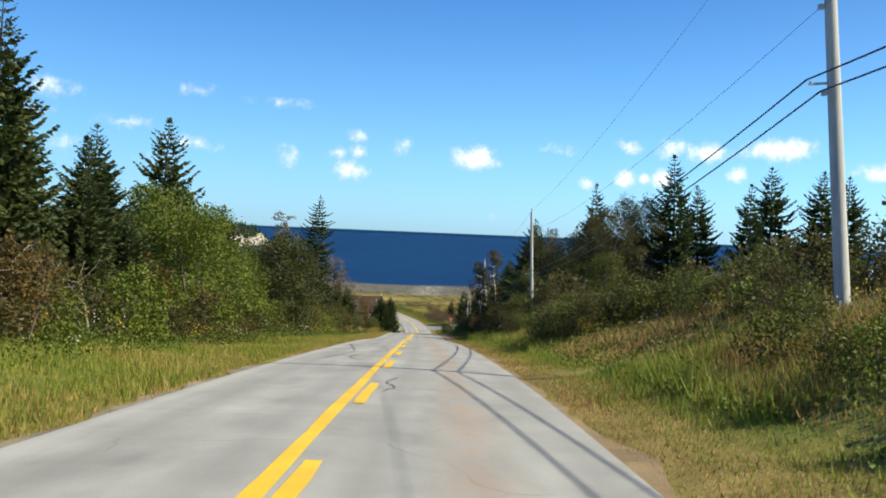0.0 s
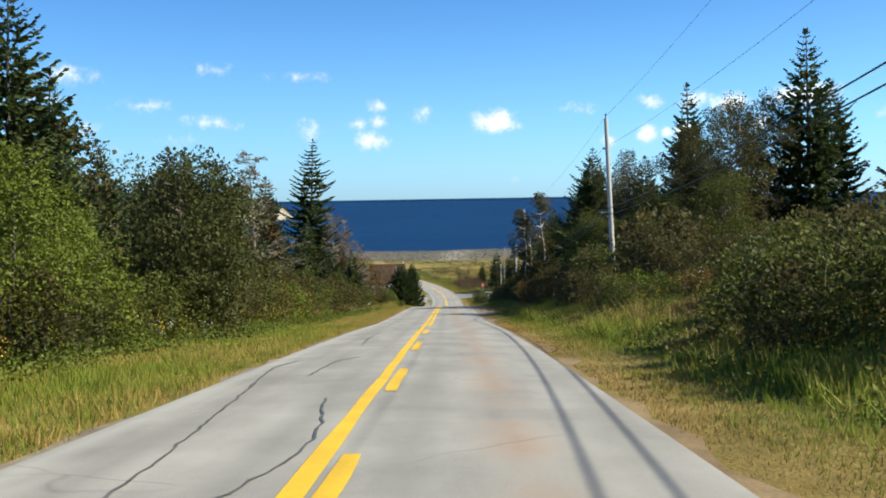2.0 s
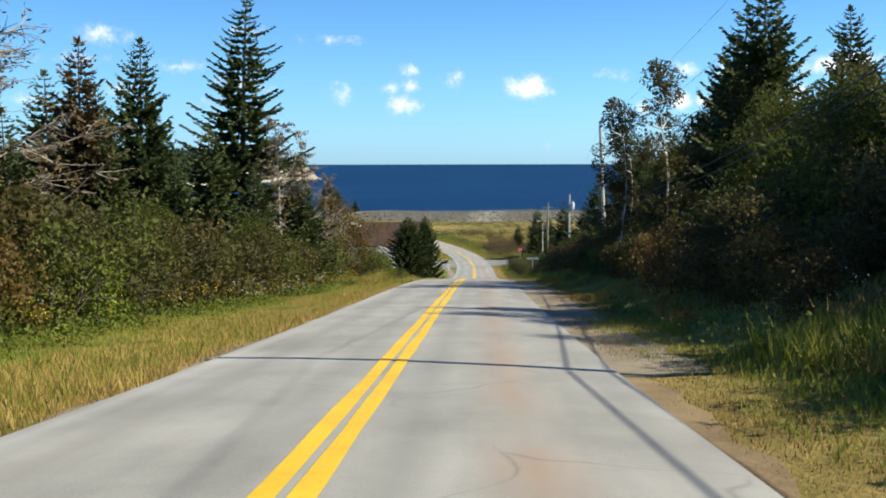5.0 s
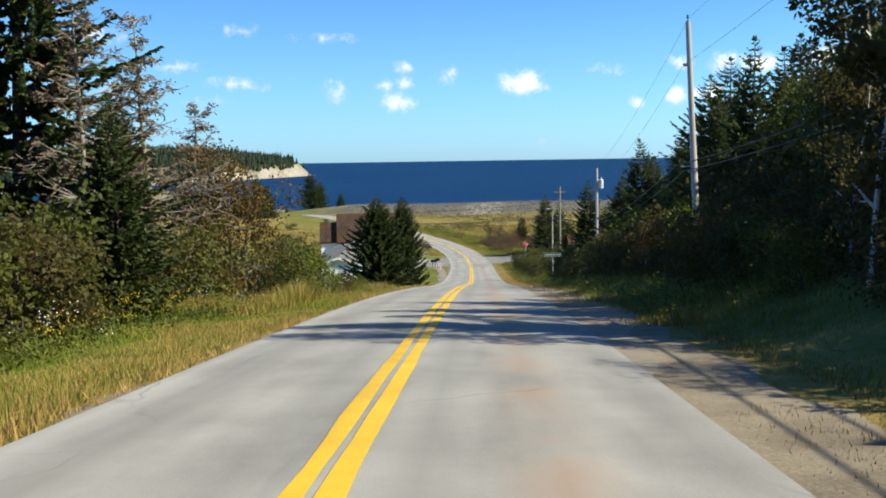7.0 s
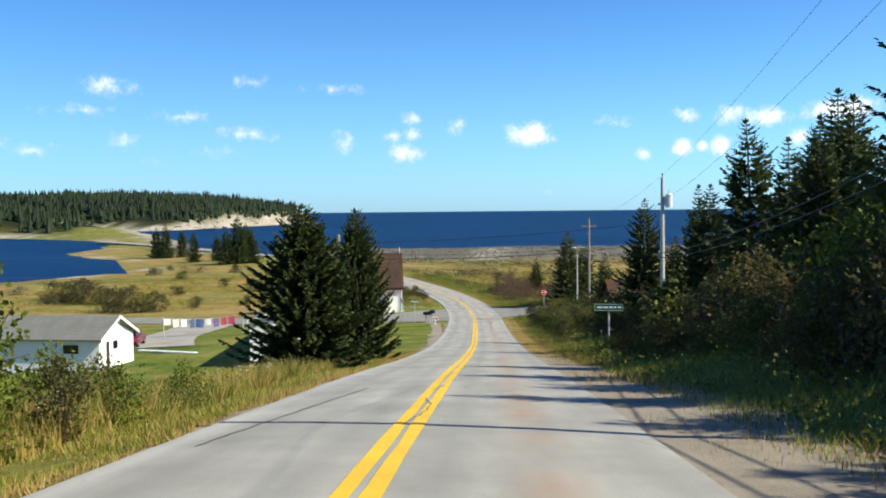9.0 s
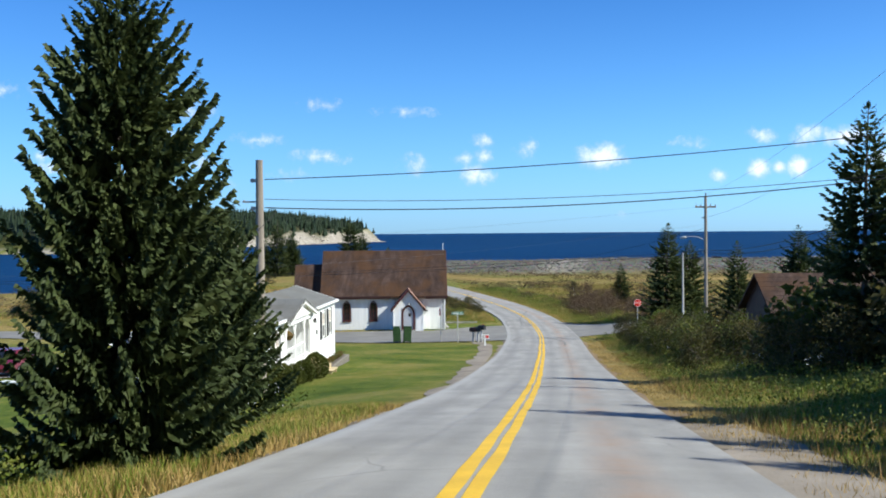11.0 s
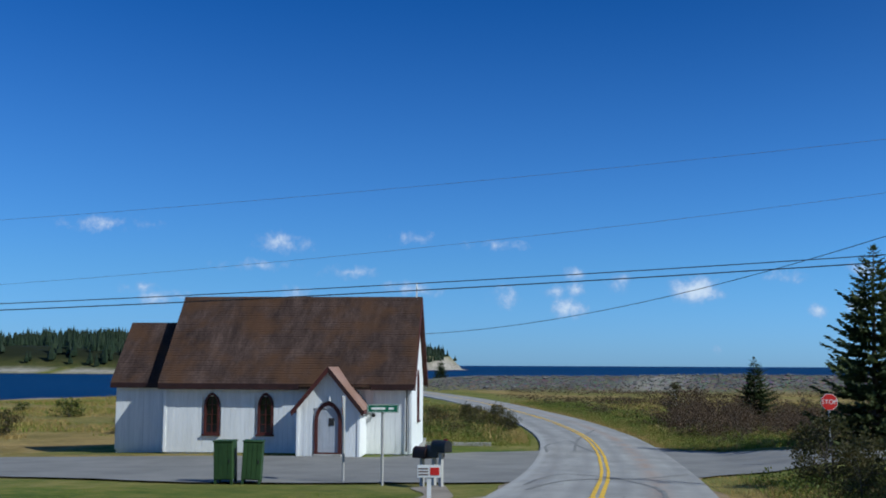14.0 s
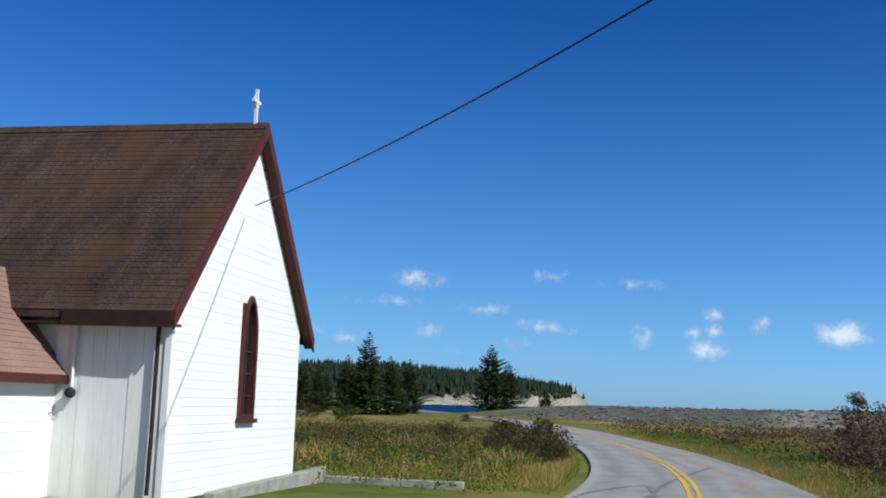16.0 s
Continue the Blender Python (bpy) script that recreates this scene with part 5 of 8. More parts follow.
heath_bushes(44, -6, 14, 268, 304, 0.9, 1.9)
heath_bushes(22, -12, 32, 305, 350, 0.8, 1.5)
heath_bushes(46, -3, 7, 263, 292, 0.9, 1.7)
for x, y, h in ((-3.0, 287.5, 2.5), (-1.2, 289.0, 2.2), (-2.2, 291.5, 2.6), (0.2, 286.0, 1.9), (1.5, 290.0, 2.2)):
    plant("heath_bush", HEATH, 1.8, x, y, h, 1.1)
heath_bushes(14, -30, -15, 268, 292, 0.7, 1.2)
for x, y, h in ((-17.2, 284, 1.5), (-15.6, 282.5, 1.7), (-14.6, 280, 1.4), (-18.6, 287, 1.6), (-20.5, 285, 1.5), (-13.9, 277, 1.1), (-16.8, 279, 1.0)):
    plant("dull_shrub", SHRUB_D, 2.3, x, y, h, 1.25)
for x, y, h in ((-50, 260, 3.4), (-53, 262, 3.2), (-47.5, 262, 2.6), (-63, 276, 3.6), (-66, 279, 3.2), (-70, 283, 3.0), (-59, 274, 2.6), (-44, 268, 1.6), (-38, 272, 1.4)):
    plant("dull_shrub", SHRUB_D, 2.3, x, y, h, 1.35)


# ------------------------------------------------------------------ grass along the verges
def blades(nm, spots, heights, mat, label, seed, width=0.011, lean=0.35):
    rng = np.random.RandomState(seed)
    n = len(spots)
    z = land(spots[:, 0], spots[:, 1])
    a = rng.uniform(0, 6.283, n)
    h = heights * rng.uniform(0.6, 1.3, n) * (0.62 + 0.55 * lumps(spots[:, 0] * 1.6, spots[:, 1], 3.1))
    base = np.stack([spots[:, 0], spots[:, 1], z - 0.02], 1)
    side = np.stack([np.cos(a), np.sin(a), 0 * a], 1) * (width * (0.7 + heights))[:, None]
    tip = base + np.stack([rng.normal(0, lean, n) * h, rng.normal(0, lean, n) * h, h], 1)
    v = np.stack([base - side, base + side, tip], 1).reshape(-1, 3)
    f = np.arange(3 * n).reshape(n, 3)
    return tagged(new(nm, mesh_from(nm, v, f, mat)), label, "grass", kind="stuff")


def verge_spots(rng, n, y0, y1, d0, d1, clump=0.0):
    y = rng.uniform(y0, y1, n)
    d = rng.uniform(d0, d1, n)
    if clump:
        d = d0 + (d1 - d0) * rng.beta(1.2, 1.2, n)
    x = np.interp(y, LINE[:, 1], LINE[:, 0]) + d
    keep = rng.uniform(0, 1, n) < 0.45 + 0.55 * (lumps(x * 3, y * 3, 2.2) * 0.5 + 0.5)
    return np.stack([x, y], 1)[keep]


rg = np.random.RandomState(23)


def verge(nm, n, y0, y1, d0, d1, h, mat, label, seed):
    s = verge_spots(rg, n, y0, y1, d0, d1)
    blades(nm, s, np.full(len(s), h), mat, label, seed)


verge("verge_grass", 190000, 3, 135, -7.8, -3.1, 0.21, M_GRASS, "green and yellow grass of the verge", 1)
verge("straw_grass", 36000, 3, 135, -4.4, -2.85, 0.13, M_STRAW, "dry straw-coloured grass by the shoulder", 2)
verge("verge_grass", 110000, 135, 187, -9.5, -3.2, 0.30, M_GRASS, "tall green and yellow grass of the verge", 3)
verge("straw_grass", 60000, 135, 187, -7.0, -2.9, 0.26, M_STRAW, "dry straw-coloured grass by the shoulder", 4)
verge("verge_grass", 80000, 6, 88, 4.4, 10.5, 0.24, M_GRASS, "tall green and yellow grass of the bank", 5)
verge("straw_grass", 36000, 6, 98, 3.15, 6.0, 0.10, M_STRAW, "short dry straw-coloured grass by the shoulder", 6)
verge("verge_grass", 60000, 6, 98, 3.7, 6.6, 0.13, M_GRASS, "short green grass by the shoulder", 24)
verge("straw_grass", 60000, 6, 90, 5.4, 10.5, 0.38, M_STRAW, "tall dry seeding grass on the bank", 16)
verge("verge_grass", 70000, 120, 247, 4.3, 10.0, 0.30, M_GRASS, "tall green and yellow grass of the bank", 7)
verge("straw_grass", 70000, 120, 247, 3.2, 7.5, 0.2, M_STRAW, "dry straw-coloured grass by the shoulder", 8)
verge("rusty_grass", 70000, 6, 110, 3.2, 7.0, 0.10, M_RUSTGRASS, "short rust-brown dead grass by the shoulder", 20)
verge("rusty_grass", 50000, 6, 95, 6.4, 10.5, 0.42, M_HEATH, "rust-brown seeding grass on the bank", 17)
def patch_verge(nm, n, y0, y1, d0, d1, h, size, phase, over, mat, label, seed):
    """Standing grass in broad patches."""
    s = verge_spots(rg, n, y0, y1, d0, d1)
    s = s[lumps(s[:, 0] * 1.5 + phase, s[:, 1] + phase * 2, size) > over]
    blades(nm, s, np.full(len(s), h), mat, label, seed, 0.009)


patch_verge("tall_grass", 90000, 6, 92, 4.9, 9.5, 0.62, 4.5, 3.0, 0.05, M_GRASS, "tall lush green grass in patches on the bank", 25)
patch_verge("tall_grass", 70000, 6, 96, 5.2, 10.5, 0.60, 4.0, 21.0, 0.10, M_RUSTGRASS, "tall rust-brown grass in patches on the bank", 26)
patch_verge("tall_grass", 26000, 6, 96, 6.4, 11.0, 0.75, 3.6, 40.0, 0.15, M_STRAW, "tall pale feathery grass in patches on the bank", 27)
patch_verge("straw_grass", 60000, 4, 135, -7.6, -3.0, 0.28, 3.4, 11.0, 0.12, M_STRAW, "straw-coloured grass in patches on the verge", 28)
patch_verge("rusty_grass", 40000, 120, 247, 4.2, 9.0, 0.36, 3.4, 17.0, 0.05, M_RUSTGRASS, "rust-brown grass in patches on the bank", 29)
verge("straw_grass", 40000, 78, 124, -5.2, -2.85, 0.2, M_STRAW, "dry straw-coloured grass by the shoulder", 21)
verge("rusty_grass", 26000, 98, 130, 4.6, 8.5, 0.16, M_RUSTGRASS, "sparse rust-brown grass in the shade", 22)
verge("verge_grass", 16000, 90, 126, 4.8, 9.0, 0.22, M_GRASS, "sparse green grass in the shade", 23)
verge("tall_grass", 70000, 128, 168, -13.0, -4.6, 0.9, M_STRAW, "tall pale grass on the slope above the house", 18)
verge("tall_grass", 70000, 128, 168, -13.0, -4.6, 0.85, M_GRASS, "tall yellow-green grass on the slope above the house", 19)
verge("lawn_grass", 120000, 187, 237, -13.5, -3.6, 0.05, M_GRASS, "short mown lawn before the white house", 9)
verge("verge_grass", 60000, 262, 330, 3.6, 10.0, 0.36, M_GRASS, "tall grass along the shore road", 10)
verge("straw_grass", 50000, 262, 330, 3.2, 7.0, 0.3, M_STRAW, "dry straw-coloured grass along the shore road", 11)
verge("verge_grass", 60000, 264, 320, -13.0, -3.2, 0.42, M_GRASS, "tall grass along the shore road", 12)
verge("straw_grass", 50000, 266, 320, -9.0, -3.4, 0.5, M_STRAW, "tall pale dry grass beside the bend", 13)


def weeds(nm, n, y0, y1, d0, d1, h, label, seed):
    """Broad-leaved weeds: loose heaps of small leaves over the verge."""
    rng = np.random.RandomState(seed)
    s = verge_spots(rng, n // 14, y0, y1, d0, d1)
    who = np.repeat(np.arange(len(s)), 17)
    z = land(s[:, 0], s[:, 1])
    hh = h * rng.uniform(0.4, 1.3, len(s))
    P = np.stack([s[who, 0], s[who, 1], z[who]], 1) + rng.normal(0, 0.17, (len(who), 3)) * [1, 1, 0]
    P[:, 2] += hh[who] * rng.uniform(0.1, 1.0, len(who))
    v, f = kites(P, rng.normal(size=(len(who), 3)) + [0, 0, 0.5], 0.078 * rng.uniform(0.6, 1.4, len(who)), 0.3, rng)
    tagged(new(nm, mesh_from(nm, v, f, M_WEED)), label, "weeds", kind="stuff")


weeds("verge_weeds", 40000, 4, 135, -8.6, -5.6, 0.40, "leafy green weeds growing along the verge", 51)
weeds("verge_weeds", 36000, 135, 186, -10.5, -5.0, 0.5, "leafy green weeds growing along the verge", 52)
weeds("verge_weeds", 24000, 6, 100, 4.8, 10.4, 0.34, "leafy green weeds growing over the bank", 53)
weeds("verge_weeds", 42000, 120, 246, 4.8, 10.5, 0.42, "leafy green weeds growing over the bank", 54)
weeds("verge_weeds", 36000, 262, 318, -14, -4.2, 0.5, "leafy green weeds beside the bend", 55)
weeds("verge_weeds", 30000, 262, 330, 4.4, 11, 0.4, "leafy green weeds beside the shore road", 56)


def flowers(nm, n, y0, y1, d0, d1, mat, label, seed):
    """Weeds with flower heads: a stalk and a few small tufts each, in loose patches."""
    rng = np.random.RandomState(seed)
    s = verge_spots(rng, n * 3, y0, y1, d0, d1)
    s = s[lumps(s[:, 0] * 2, s[:, 1] * 2 + seed, 3.0) > 0.25][:n]
    z = land(s[:, 0], s[:, 1])
    who = np.repeat(np.arange(len(s)), 9)
    P = np.stack([s[who, 0], s[who, 1], z[who] + 0.5], 1) + rng.normal(0, 1, (len(who), 3)) * [0.07, 0.07, 0.07] + np.repeat(rng.uniform(-0.1, 0.35, len(s)), 9)[:, None] * [0, 0, 1]
    v, f = kites(P, rng.normal(size=(len(who), 3)) + [0, 0, 0.6], 0.038, 0.42, rng)
    tagged(new(nm, mesh_from(nm, v, f, mat)), label, "wildflowers", kind="stuff")


flowers("goldenrod", 500, 5, 130, -8.6, -5.6, M_GOLD, "yellow goldenrod flowering among the verge grass", 31)
flowers("goldenrod", 260, 8, 110, 6.5, 11.5, M_GOLD, "yellow goldenrod flowering on the bank", 32)
flowers("white_asters", 200, 5, 190, -8.6, -5.0, M_ASTER, "small white asters among the verge grass", 33)
flowers("white_asters", 130, 8, 240, 6.5, 10.5, M_ASTER, "small white asters on the bank", 34)


def brush(nm, n, x0, x1, y0, y1, h, size, mat, label, seed):
    """Low twiggy brush over the flat ground, in patches."""
    rng = np.random.RandomState(seed)
    x, y = rng.uniform(x0, x1, n // 14), rng.uniform(y0, y1, n // 14)
    d, cy = road_frame(x, y)
    keep = (np.abs(d) > 6.0) & (d > 0 if x1 > 0 else d < 0) & (lumps(x + seed * 7, y, 11.0) > -0.05) & (coast_side(x, y) > 24)
    x, y = x[keep], y[keep]
    who = np.repeat(np.arange(len(x)), 16)
    z = land(x, y)
    P = np.stack([x[who], y[who], z[who]], 1) + rng.normal(0, 0.5, (len(who), 3)) * [1, 1, 0]
    P[:, 2] += (h * rng.uniform(0.4, 1.2, len(x)))[who] * rng.uniform(0.05, 1.0, len(who))
    v, f = kites(P, rng.normal(size=(len(who), 3)) + [0, 0, 0.6], size * rng.uniform(0.6, 1.3, len(who)), 0.28, rng)
    tagged(new(nm, mesh_from(nm, v, f, mat)), label, "brush", kind="stuff")


brush("heath_brush", 24000, -30, 45, 272, 392, 0.65, 0.24, M_HEATH, "low reddish-brown heath brush behind the shingle bank", 61)
brush("green_brush", 18000, -30, 45, 272, 392, 0.6, 0.22, M_LEAFD, "low olive brush behind the shingle bank", 62)
brush("meadow_grass", 70000, -36, -9, 266, 306, 0.7, 0.10, M_WEED, "tall yellow-green meadow grass beside the church", 63)
brush("green_brush", 60000, -36, -9, 270, 310, 0.9, 0.10, M_LEAFD, "low olive brush beside the church", 64)



def meadow(nm, n, x0, x1, y0, y1, h, mat, label, seed, size=9.0, over=-0.1):
    """Loose standing grass over the flat, in drifts."""
    rng = np.random.RandomState(seed)
    x, y = rng.uniform(x0, x1, n), rng.uniform(y0, y1, n)
    d, cy = road_frame(x, y)
    keep = (np.abs(d) > 5.0) & (lumps(x + seed * 5, y * 1.8, size) > over) & (coast_side(x, y) > 26) & ((y > 264) | (x > 0)) & ~((x > -28) & (x < -12) & (y < 266))
    s = np.stack([x, y], 1)[keep]
    blades(nm, s, np.full(len(s), h), mat, label, seed, 0.028, 0.5)


meadow("meadow_grass", 60000, -80, -18, 262, 340, 0.45, M_STRAW, "pale dry meadow grass behind the church", 66)
meadow("meadow_grass", 60000, -80, -18, 262, 340, 0.4, M_GRASS, "olive green meadow grass behind the church", 67)
meadow("tall_grass", 26000, -26, -8, 263, 296, 0.95, M_STRAW, "tall pale grass tufts beside the bend", 70, 2.6, 0.2)
meadow("tall_grass", 26000, -30, -8, 263, 300, 0.8, M_GRASS, "tall yellow-green grass beside the bend", 71, 3.5, -0.1)
meadow("meadow_grass", 60000, -12, 40, 262, 345, 0.5, M_STRAW, "pale dry grass between the heath bushes", 68)
meadow("meadow_grass", 50000, -12, 40, 262, 345, 0.45, M_GRASS, "olive grass between the heath bushes", 69)

# ------------------------------------------------------------------ far woods
def far_woods():
    rng = np.random.RandomState(3)
    pts = []
    while len(pts) < 12500:
        if rng.uniform() < 0.55:
            x, y = rng.uniform(-520, -205), rng.uniform(880, 1400)
        else:
            x, y = rng.uniform(-900, -240), rng.uniform(560, 900)
        pts.append((x, y))
    p = np.array(pts)
    c = coast_side(p[:, 0], p[:, 1])
    ld, lin = poly_distance(LAGOON, p[:, 0], p[:, 1], True)
    clear = ((lumps(p[:, 0], p[:, 1], 60.0) > 0.45) & (p[:, 1] < 800)) | ((p[:, 0] > -326) & (p[:, 0] < -250) & (p[:, 1] > 720) & (p[:, 1] < 862))
    p = p[(c > np.where(p[:, 1] > 930, 9, 34)) & (~lin) & (ld > 9) & (~clear)]
    z = land(p[:, 0], p[:, 1])
    V, F, n = [], [], 0
    for (x, y), zz in zip(p, z):
        h, r, sides = 5.0 + 7.0 * rng.beta(2.0, 2.4), rng.uniform(1.4, 2.6), 5
        rings = [(0.05, 0.9), (0.35, 0.85), (0.38, 0.6), (1.0, 0.02)]
        a = np.linspace(0, 6.283, sides, endpoint=False) + rng.uniform(0, 1)
        for hz, rr in rings:
            jag = rng.uniform(0.7, 1.2, sides)
            V.append(np.stack([x + np.cos(a) * r * rr * jag, y + np.sin(a) * r * rr * jag, np.full(sides, zz + h * hz)], 1))
        for k in range(len(rings) - 1):
            for j in range(sides):
                q = (j + 1) % sides
                F.append((n + k * sides + j, n + k * sides + q, n + (k + 1) * sides + q, n + (k + 1) * sides + j))
        n += sides * len(rings)
    me = mesh_from("far_woods", np.concatenate(V), np.array(F), M_FARWOOD)
    tagged(new("far_woods", me), "dark spruce woods along the far shore and headland", "woods", kind="stuff")


far_woods()


def rocks(nm, n, pick, size, mat, label, seed):
    """Angular boulders strewn where pick allows."""
    rng = np.random.RandomState(seed)
    p = pick(rng, n)
    z = land(p[:, 0], p[:, 1])
    base = np.array([(1, 0, 0), (-1, 0, 0), (0, 1, 0), (0, -1, 0), (0, 0, 1), (0, 0, -1), (.7, .7, .3), (-.7, .7, .2), (.7, -.7, .2), (-.7, -.7, .3)], float)
    tri = np.array([(4, 0, 6), (4, 6, 2), (4, 2, 7), (4, 7, 1), (4, 1, 9), (4, 9, 3), (4, 3, 8), (4, 8, 0), (5, 6, 0), (5, 2, 6), (5, 7, 2), (5, 1, 7), (5, 9, 1), (5, 3, 9), (5, 8, 3), (5, 0, 8)])
    s = size * rng.lognormal(0, 0.45, len(p))
    v = base[None] * rng.uniform(0.65, 1.25, (len(p), 10, 1)) * s[:, None, None] * [1, 1, 0.7]
    v += np.stack([p[:, 0], p[:, 1], z + s * 0.15], 1)[:, None]
    f = (tri[None] + (np.arange(len(p)) * 10)[:, None, None]).reshape(-1, 3)
    tagged(new(nm, mesh_from(nm, v.reshape(-1, 3), f, mat)), label, "rocks", kind="stuff")


M_PALEROCK = stained("pale_granite", (0.22, 0.19, 0.16), (0.48, 0.44, 0.385), 0.3, 4, 0.9, 0.4, 0.1)
M_COBBLE = stained("grey_beach_cobbles", (0.08, 0.076, 0.068), (0.18, 0.172, 0.16), 0.8, 6, 0.9, 0.4, 0.05)


def shore_spots(rng, n):
    t = rng.uniform(0, 1, n)
    y = 866 + 374 * t
    x = np.interp(y, [862, 900, 960, 1050, 1150, 1245], [-256, -242, -236, -228, -216, -204]) - rng.uniform(-1, 9, n)
    return np.stack([x, y], 1)


def far_cottage(x, y, z, wall, roof, label):
    c = thing("cottage", pose(x, y, z, 0, 0, 25), label, "house", "far cottages")
    part("wall", prism([(-3.2, -4.0), (3.2, -4.0), (3.2, 2.6), (0, 5.0), (-3.2, 2.6)], -5.0, 5.0, "x"), wall, c)
    for s in (-1, 1):
        part("roof_slope", prism([(s * 3.7, 2.2), (0, 5.2), (0, 5.5), (s * 3.7, 2.5)], -5.4, 5.4, "x"), roof, c)
    for x0 in (-3.0, 0.6):
        part("window", boxes((x0, x0 + 1.4, -3.28, -3.2, 0.8, 2.0)), M_GLASS, c)


far_cottage(-308, 850, land_at(-308, 850), M_SIGNW, M_SIGNR, "distant white cottage with a red roof by the lagoon")
rocks("shore_rocks", 1100, shore_spots, 0.8, M_PALEROCK, "pale granite rocks along the headland shore", 4)
rocks("shingle_stones", 4000, lambda rng, n: np.stack([rng.uniform(-48, 75, n), 416 - rng.uniform(4, 26, n) ** 1.0], 1), 0.17, M_COBBLE, "grey cobbles of the shingle bank", 5)

# ------------------------------------------------------------------ poles and cables
def utility_pole(x, y, top, foot=None, radius=0.15, mat=None, label="weathered wooden utility pole", fittings=(), lean=0.0):
    z = (land_at(x, y) - 0.3) if foot is None else foot
    ob = thing("utility_pole", pose(x, y, z, 0, lean, 0), label, "utility pole", "utility poles along the road")
    h = top - z
    v, f = tube([(0, 0, k * h / 6) for k in range(7)], np.linspace(radius, radius * 0.66, 7), 12)
    part("shaft", mesh_from("shaft", v, f, mat or M_POLE, True), None, ob)
    for fit in fittings:
        fit(ob, h, radius)
    return ob


def fit_pin(ob, h, r):
    bm = bmesh.new()
    cyl(bm, 0, 0, h - 0.02, h + 0.16, 0.022)
    cyl(bm, 0, 0, h + 0.14, h + 0.26, 0.055, 0.035)
    part("insulator", bm, M_CERAMIC, ob, "brown porcelain insulator")


def racks(neutral, phone):
    """Brackets for the neutral wire and the telephone cables at their levels below the pole head."""
    def fit(ob, h, r):
        for dz in (neutral, phone + 0.22):
            bm = bmesh.new()
            box(bm, -r - 0.10, -r + 0.04, -0.03, 0.03, h - dz - 0.05, h - dz + 0.05)
            cyl(bm, -r - 0.05, 0, h - dz - 0.06, h - dz + 0.06, 0.04)
            part("bracket", bm, M_STEEL, ob)
        bm = boxes((-0.52, -r + 0.04, -0.025, 0.025, h - phone - 0.05, h - phone))
        cyl(bm, -0.47, 0, h - phone - 0.03, h - phone + 0.03, 0.03)
        part("standoff_arm", bm, M_STEEL, ob, "steel standoff arm")
    return fit


def fit_transformer(ob, h, r):
    bm = bmesh.new()
    cyl(bm, r + 0.22, -0.05, h - 1.75, h - 1.0, 0.20, sides=16)
    cyl(bm, r + 0.22, -0.05, h - 1.0, h - 0.95, 0.21, 0.16, sides=16)
    cyl(bm, r + 0.22, -0.05, h - 0.95, h - 0.75, 0.035)
    box(bm, r - 0.06, r + 0.06, -0.09, -0.01, h - 1.65, h - 1.1)
    part("transformer", bm, M_SILVER, ob, "grey can transformer")


def fit_crossarm(ob, h, r):
    part("crossarm", boxes((-0.75, 0.75, -0.05, 0.05, h - 0.82, h - 0.70), bevel=0.01), M_POLE, ob)
    for x in (-0.68, -0.35, 0.35, 0.68):
        bm = bmesh.new()
        cyl(bm, x, 0, h - 0.70, h - 0.55, 0.035, 0.025)
        part("insulator", bm, M_CERAMIC, ob)


def fit_lamp(ob, h, r):
    pts = [(-0.1, 0, h - 3.2), (-0.5, -0.05, h - 2.98), (-1.0, -0.1, h - 2.92), (-1.45, -0.15, h - 2.95)]
    v, f = tube(pts, 0.025, 6)
    part("lamp_arm", mesh_from("lamp_arm", v, f, M_STEEL, True), None, ob)
    bm = bmesh.new()
    bmesh.ops.create_uvsphere(bm, u_segments=10, v_segments=6, radius=0.17)
    bmesh.ops.scale(bm, vec=(1.6, 0.8, 0.55), verts=bm.verts)
    bmesh.ops.translate(bm, vec=(-1.62, -0.16, h - 2.98), verts=bm.verts)
    part("lamp_head", bm, M_STEEL, ob, "grey street lamp head", True)


def fit_boxes(ob, h, r):
    for x, dz in ((-0.75, 4.5), (0.8, 4.45)):
        part("splice_case", boxes((x - 0.32, x + 0.32, -0.06, 0.06, h - dz - 0.06, h - dz + 0.06), bevel=0.02), M_BLACK, ob)


utility_pole(8.28, 21.5, 8.6, None, 0.165, M_POLEG, "grey weathered wooden utility pole on the grassy bank", (fit_pin, racks(3.65, 5.2)), -5.0)
utility_pole(7.1, 82.5, 1.75, None, 0.15, M_POLEG, "grey weathered wooden utility pole on the grassy bank", (fit_pin, racks(1.55, 4.85)), -2.4)
utility_pole(5.85, 141.6, -3.75, None, 0.15, M_POLEG, "grey weathered wooden utility pole among spruces", (fit_pin, racks(1.65, 5.55)), -2.7)
utility_pole(6.65, 192.0, -9.95, None, 0.15, M_POLEG, "wooden utility pole with a grey transformer", (fit_pin, racks(1.55, 4.45), fit_transformer))
utility_pole(6.3, 240.3, -12.85, None, 0.15, M_POLE, "wooden utility pole with a crossarm and street lamp", (fit_pin, racks(1.55, 3.85), fit_crossarm, fit_lamp, fit_boxes))
utility_pole(-12.35, 191.75, -13.1, None, 0.16, M_POLE, "brown wooden utility pole beside the white house", (racks(0.6, 1.2),))
utility_pole(6.02, 254.1, -17.25, None, 0.10, M_POLEG, "short pale wooden post without wires", ())
utility_pole(-58, 236.5, -18.0, None, 0.13, M_POLE, "distant wooden utility pole by the side road", ())
utility_pole(9.6, -30, 11.4, None, 0.155, M_POLEG, "grey weathered wooden utility pole on the grassy bank", (fit_pin, racks(3.2, 4.8)))


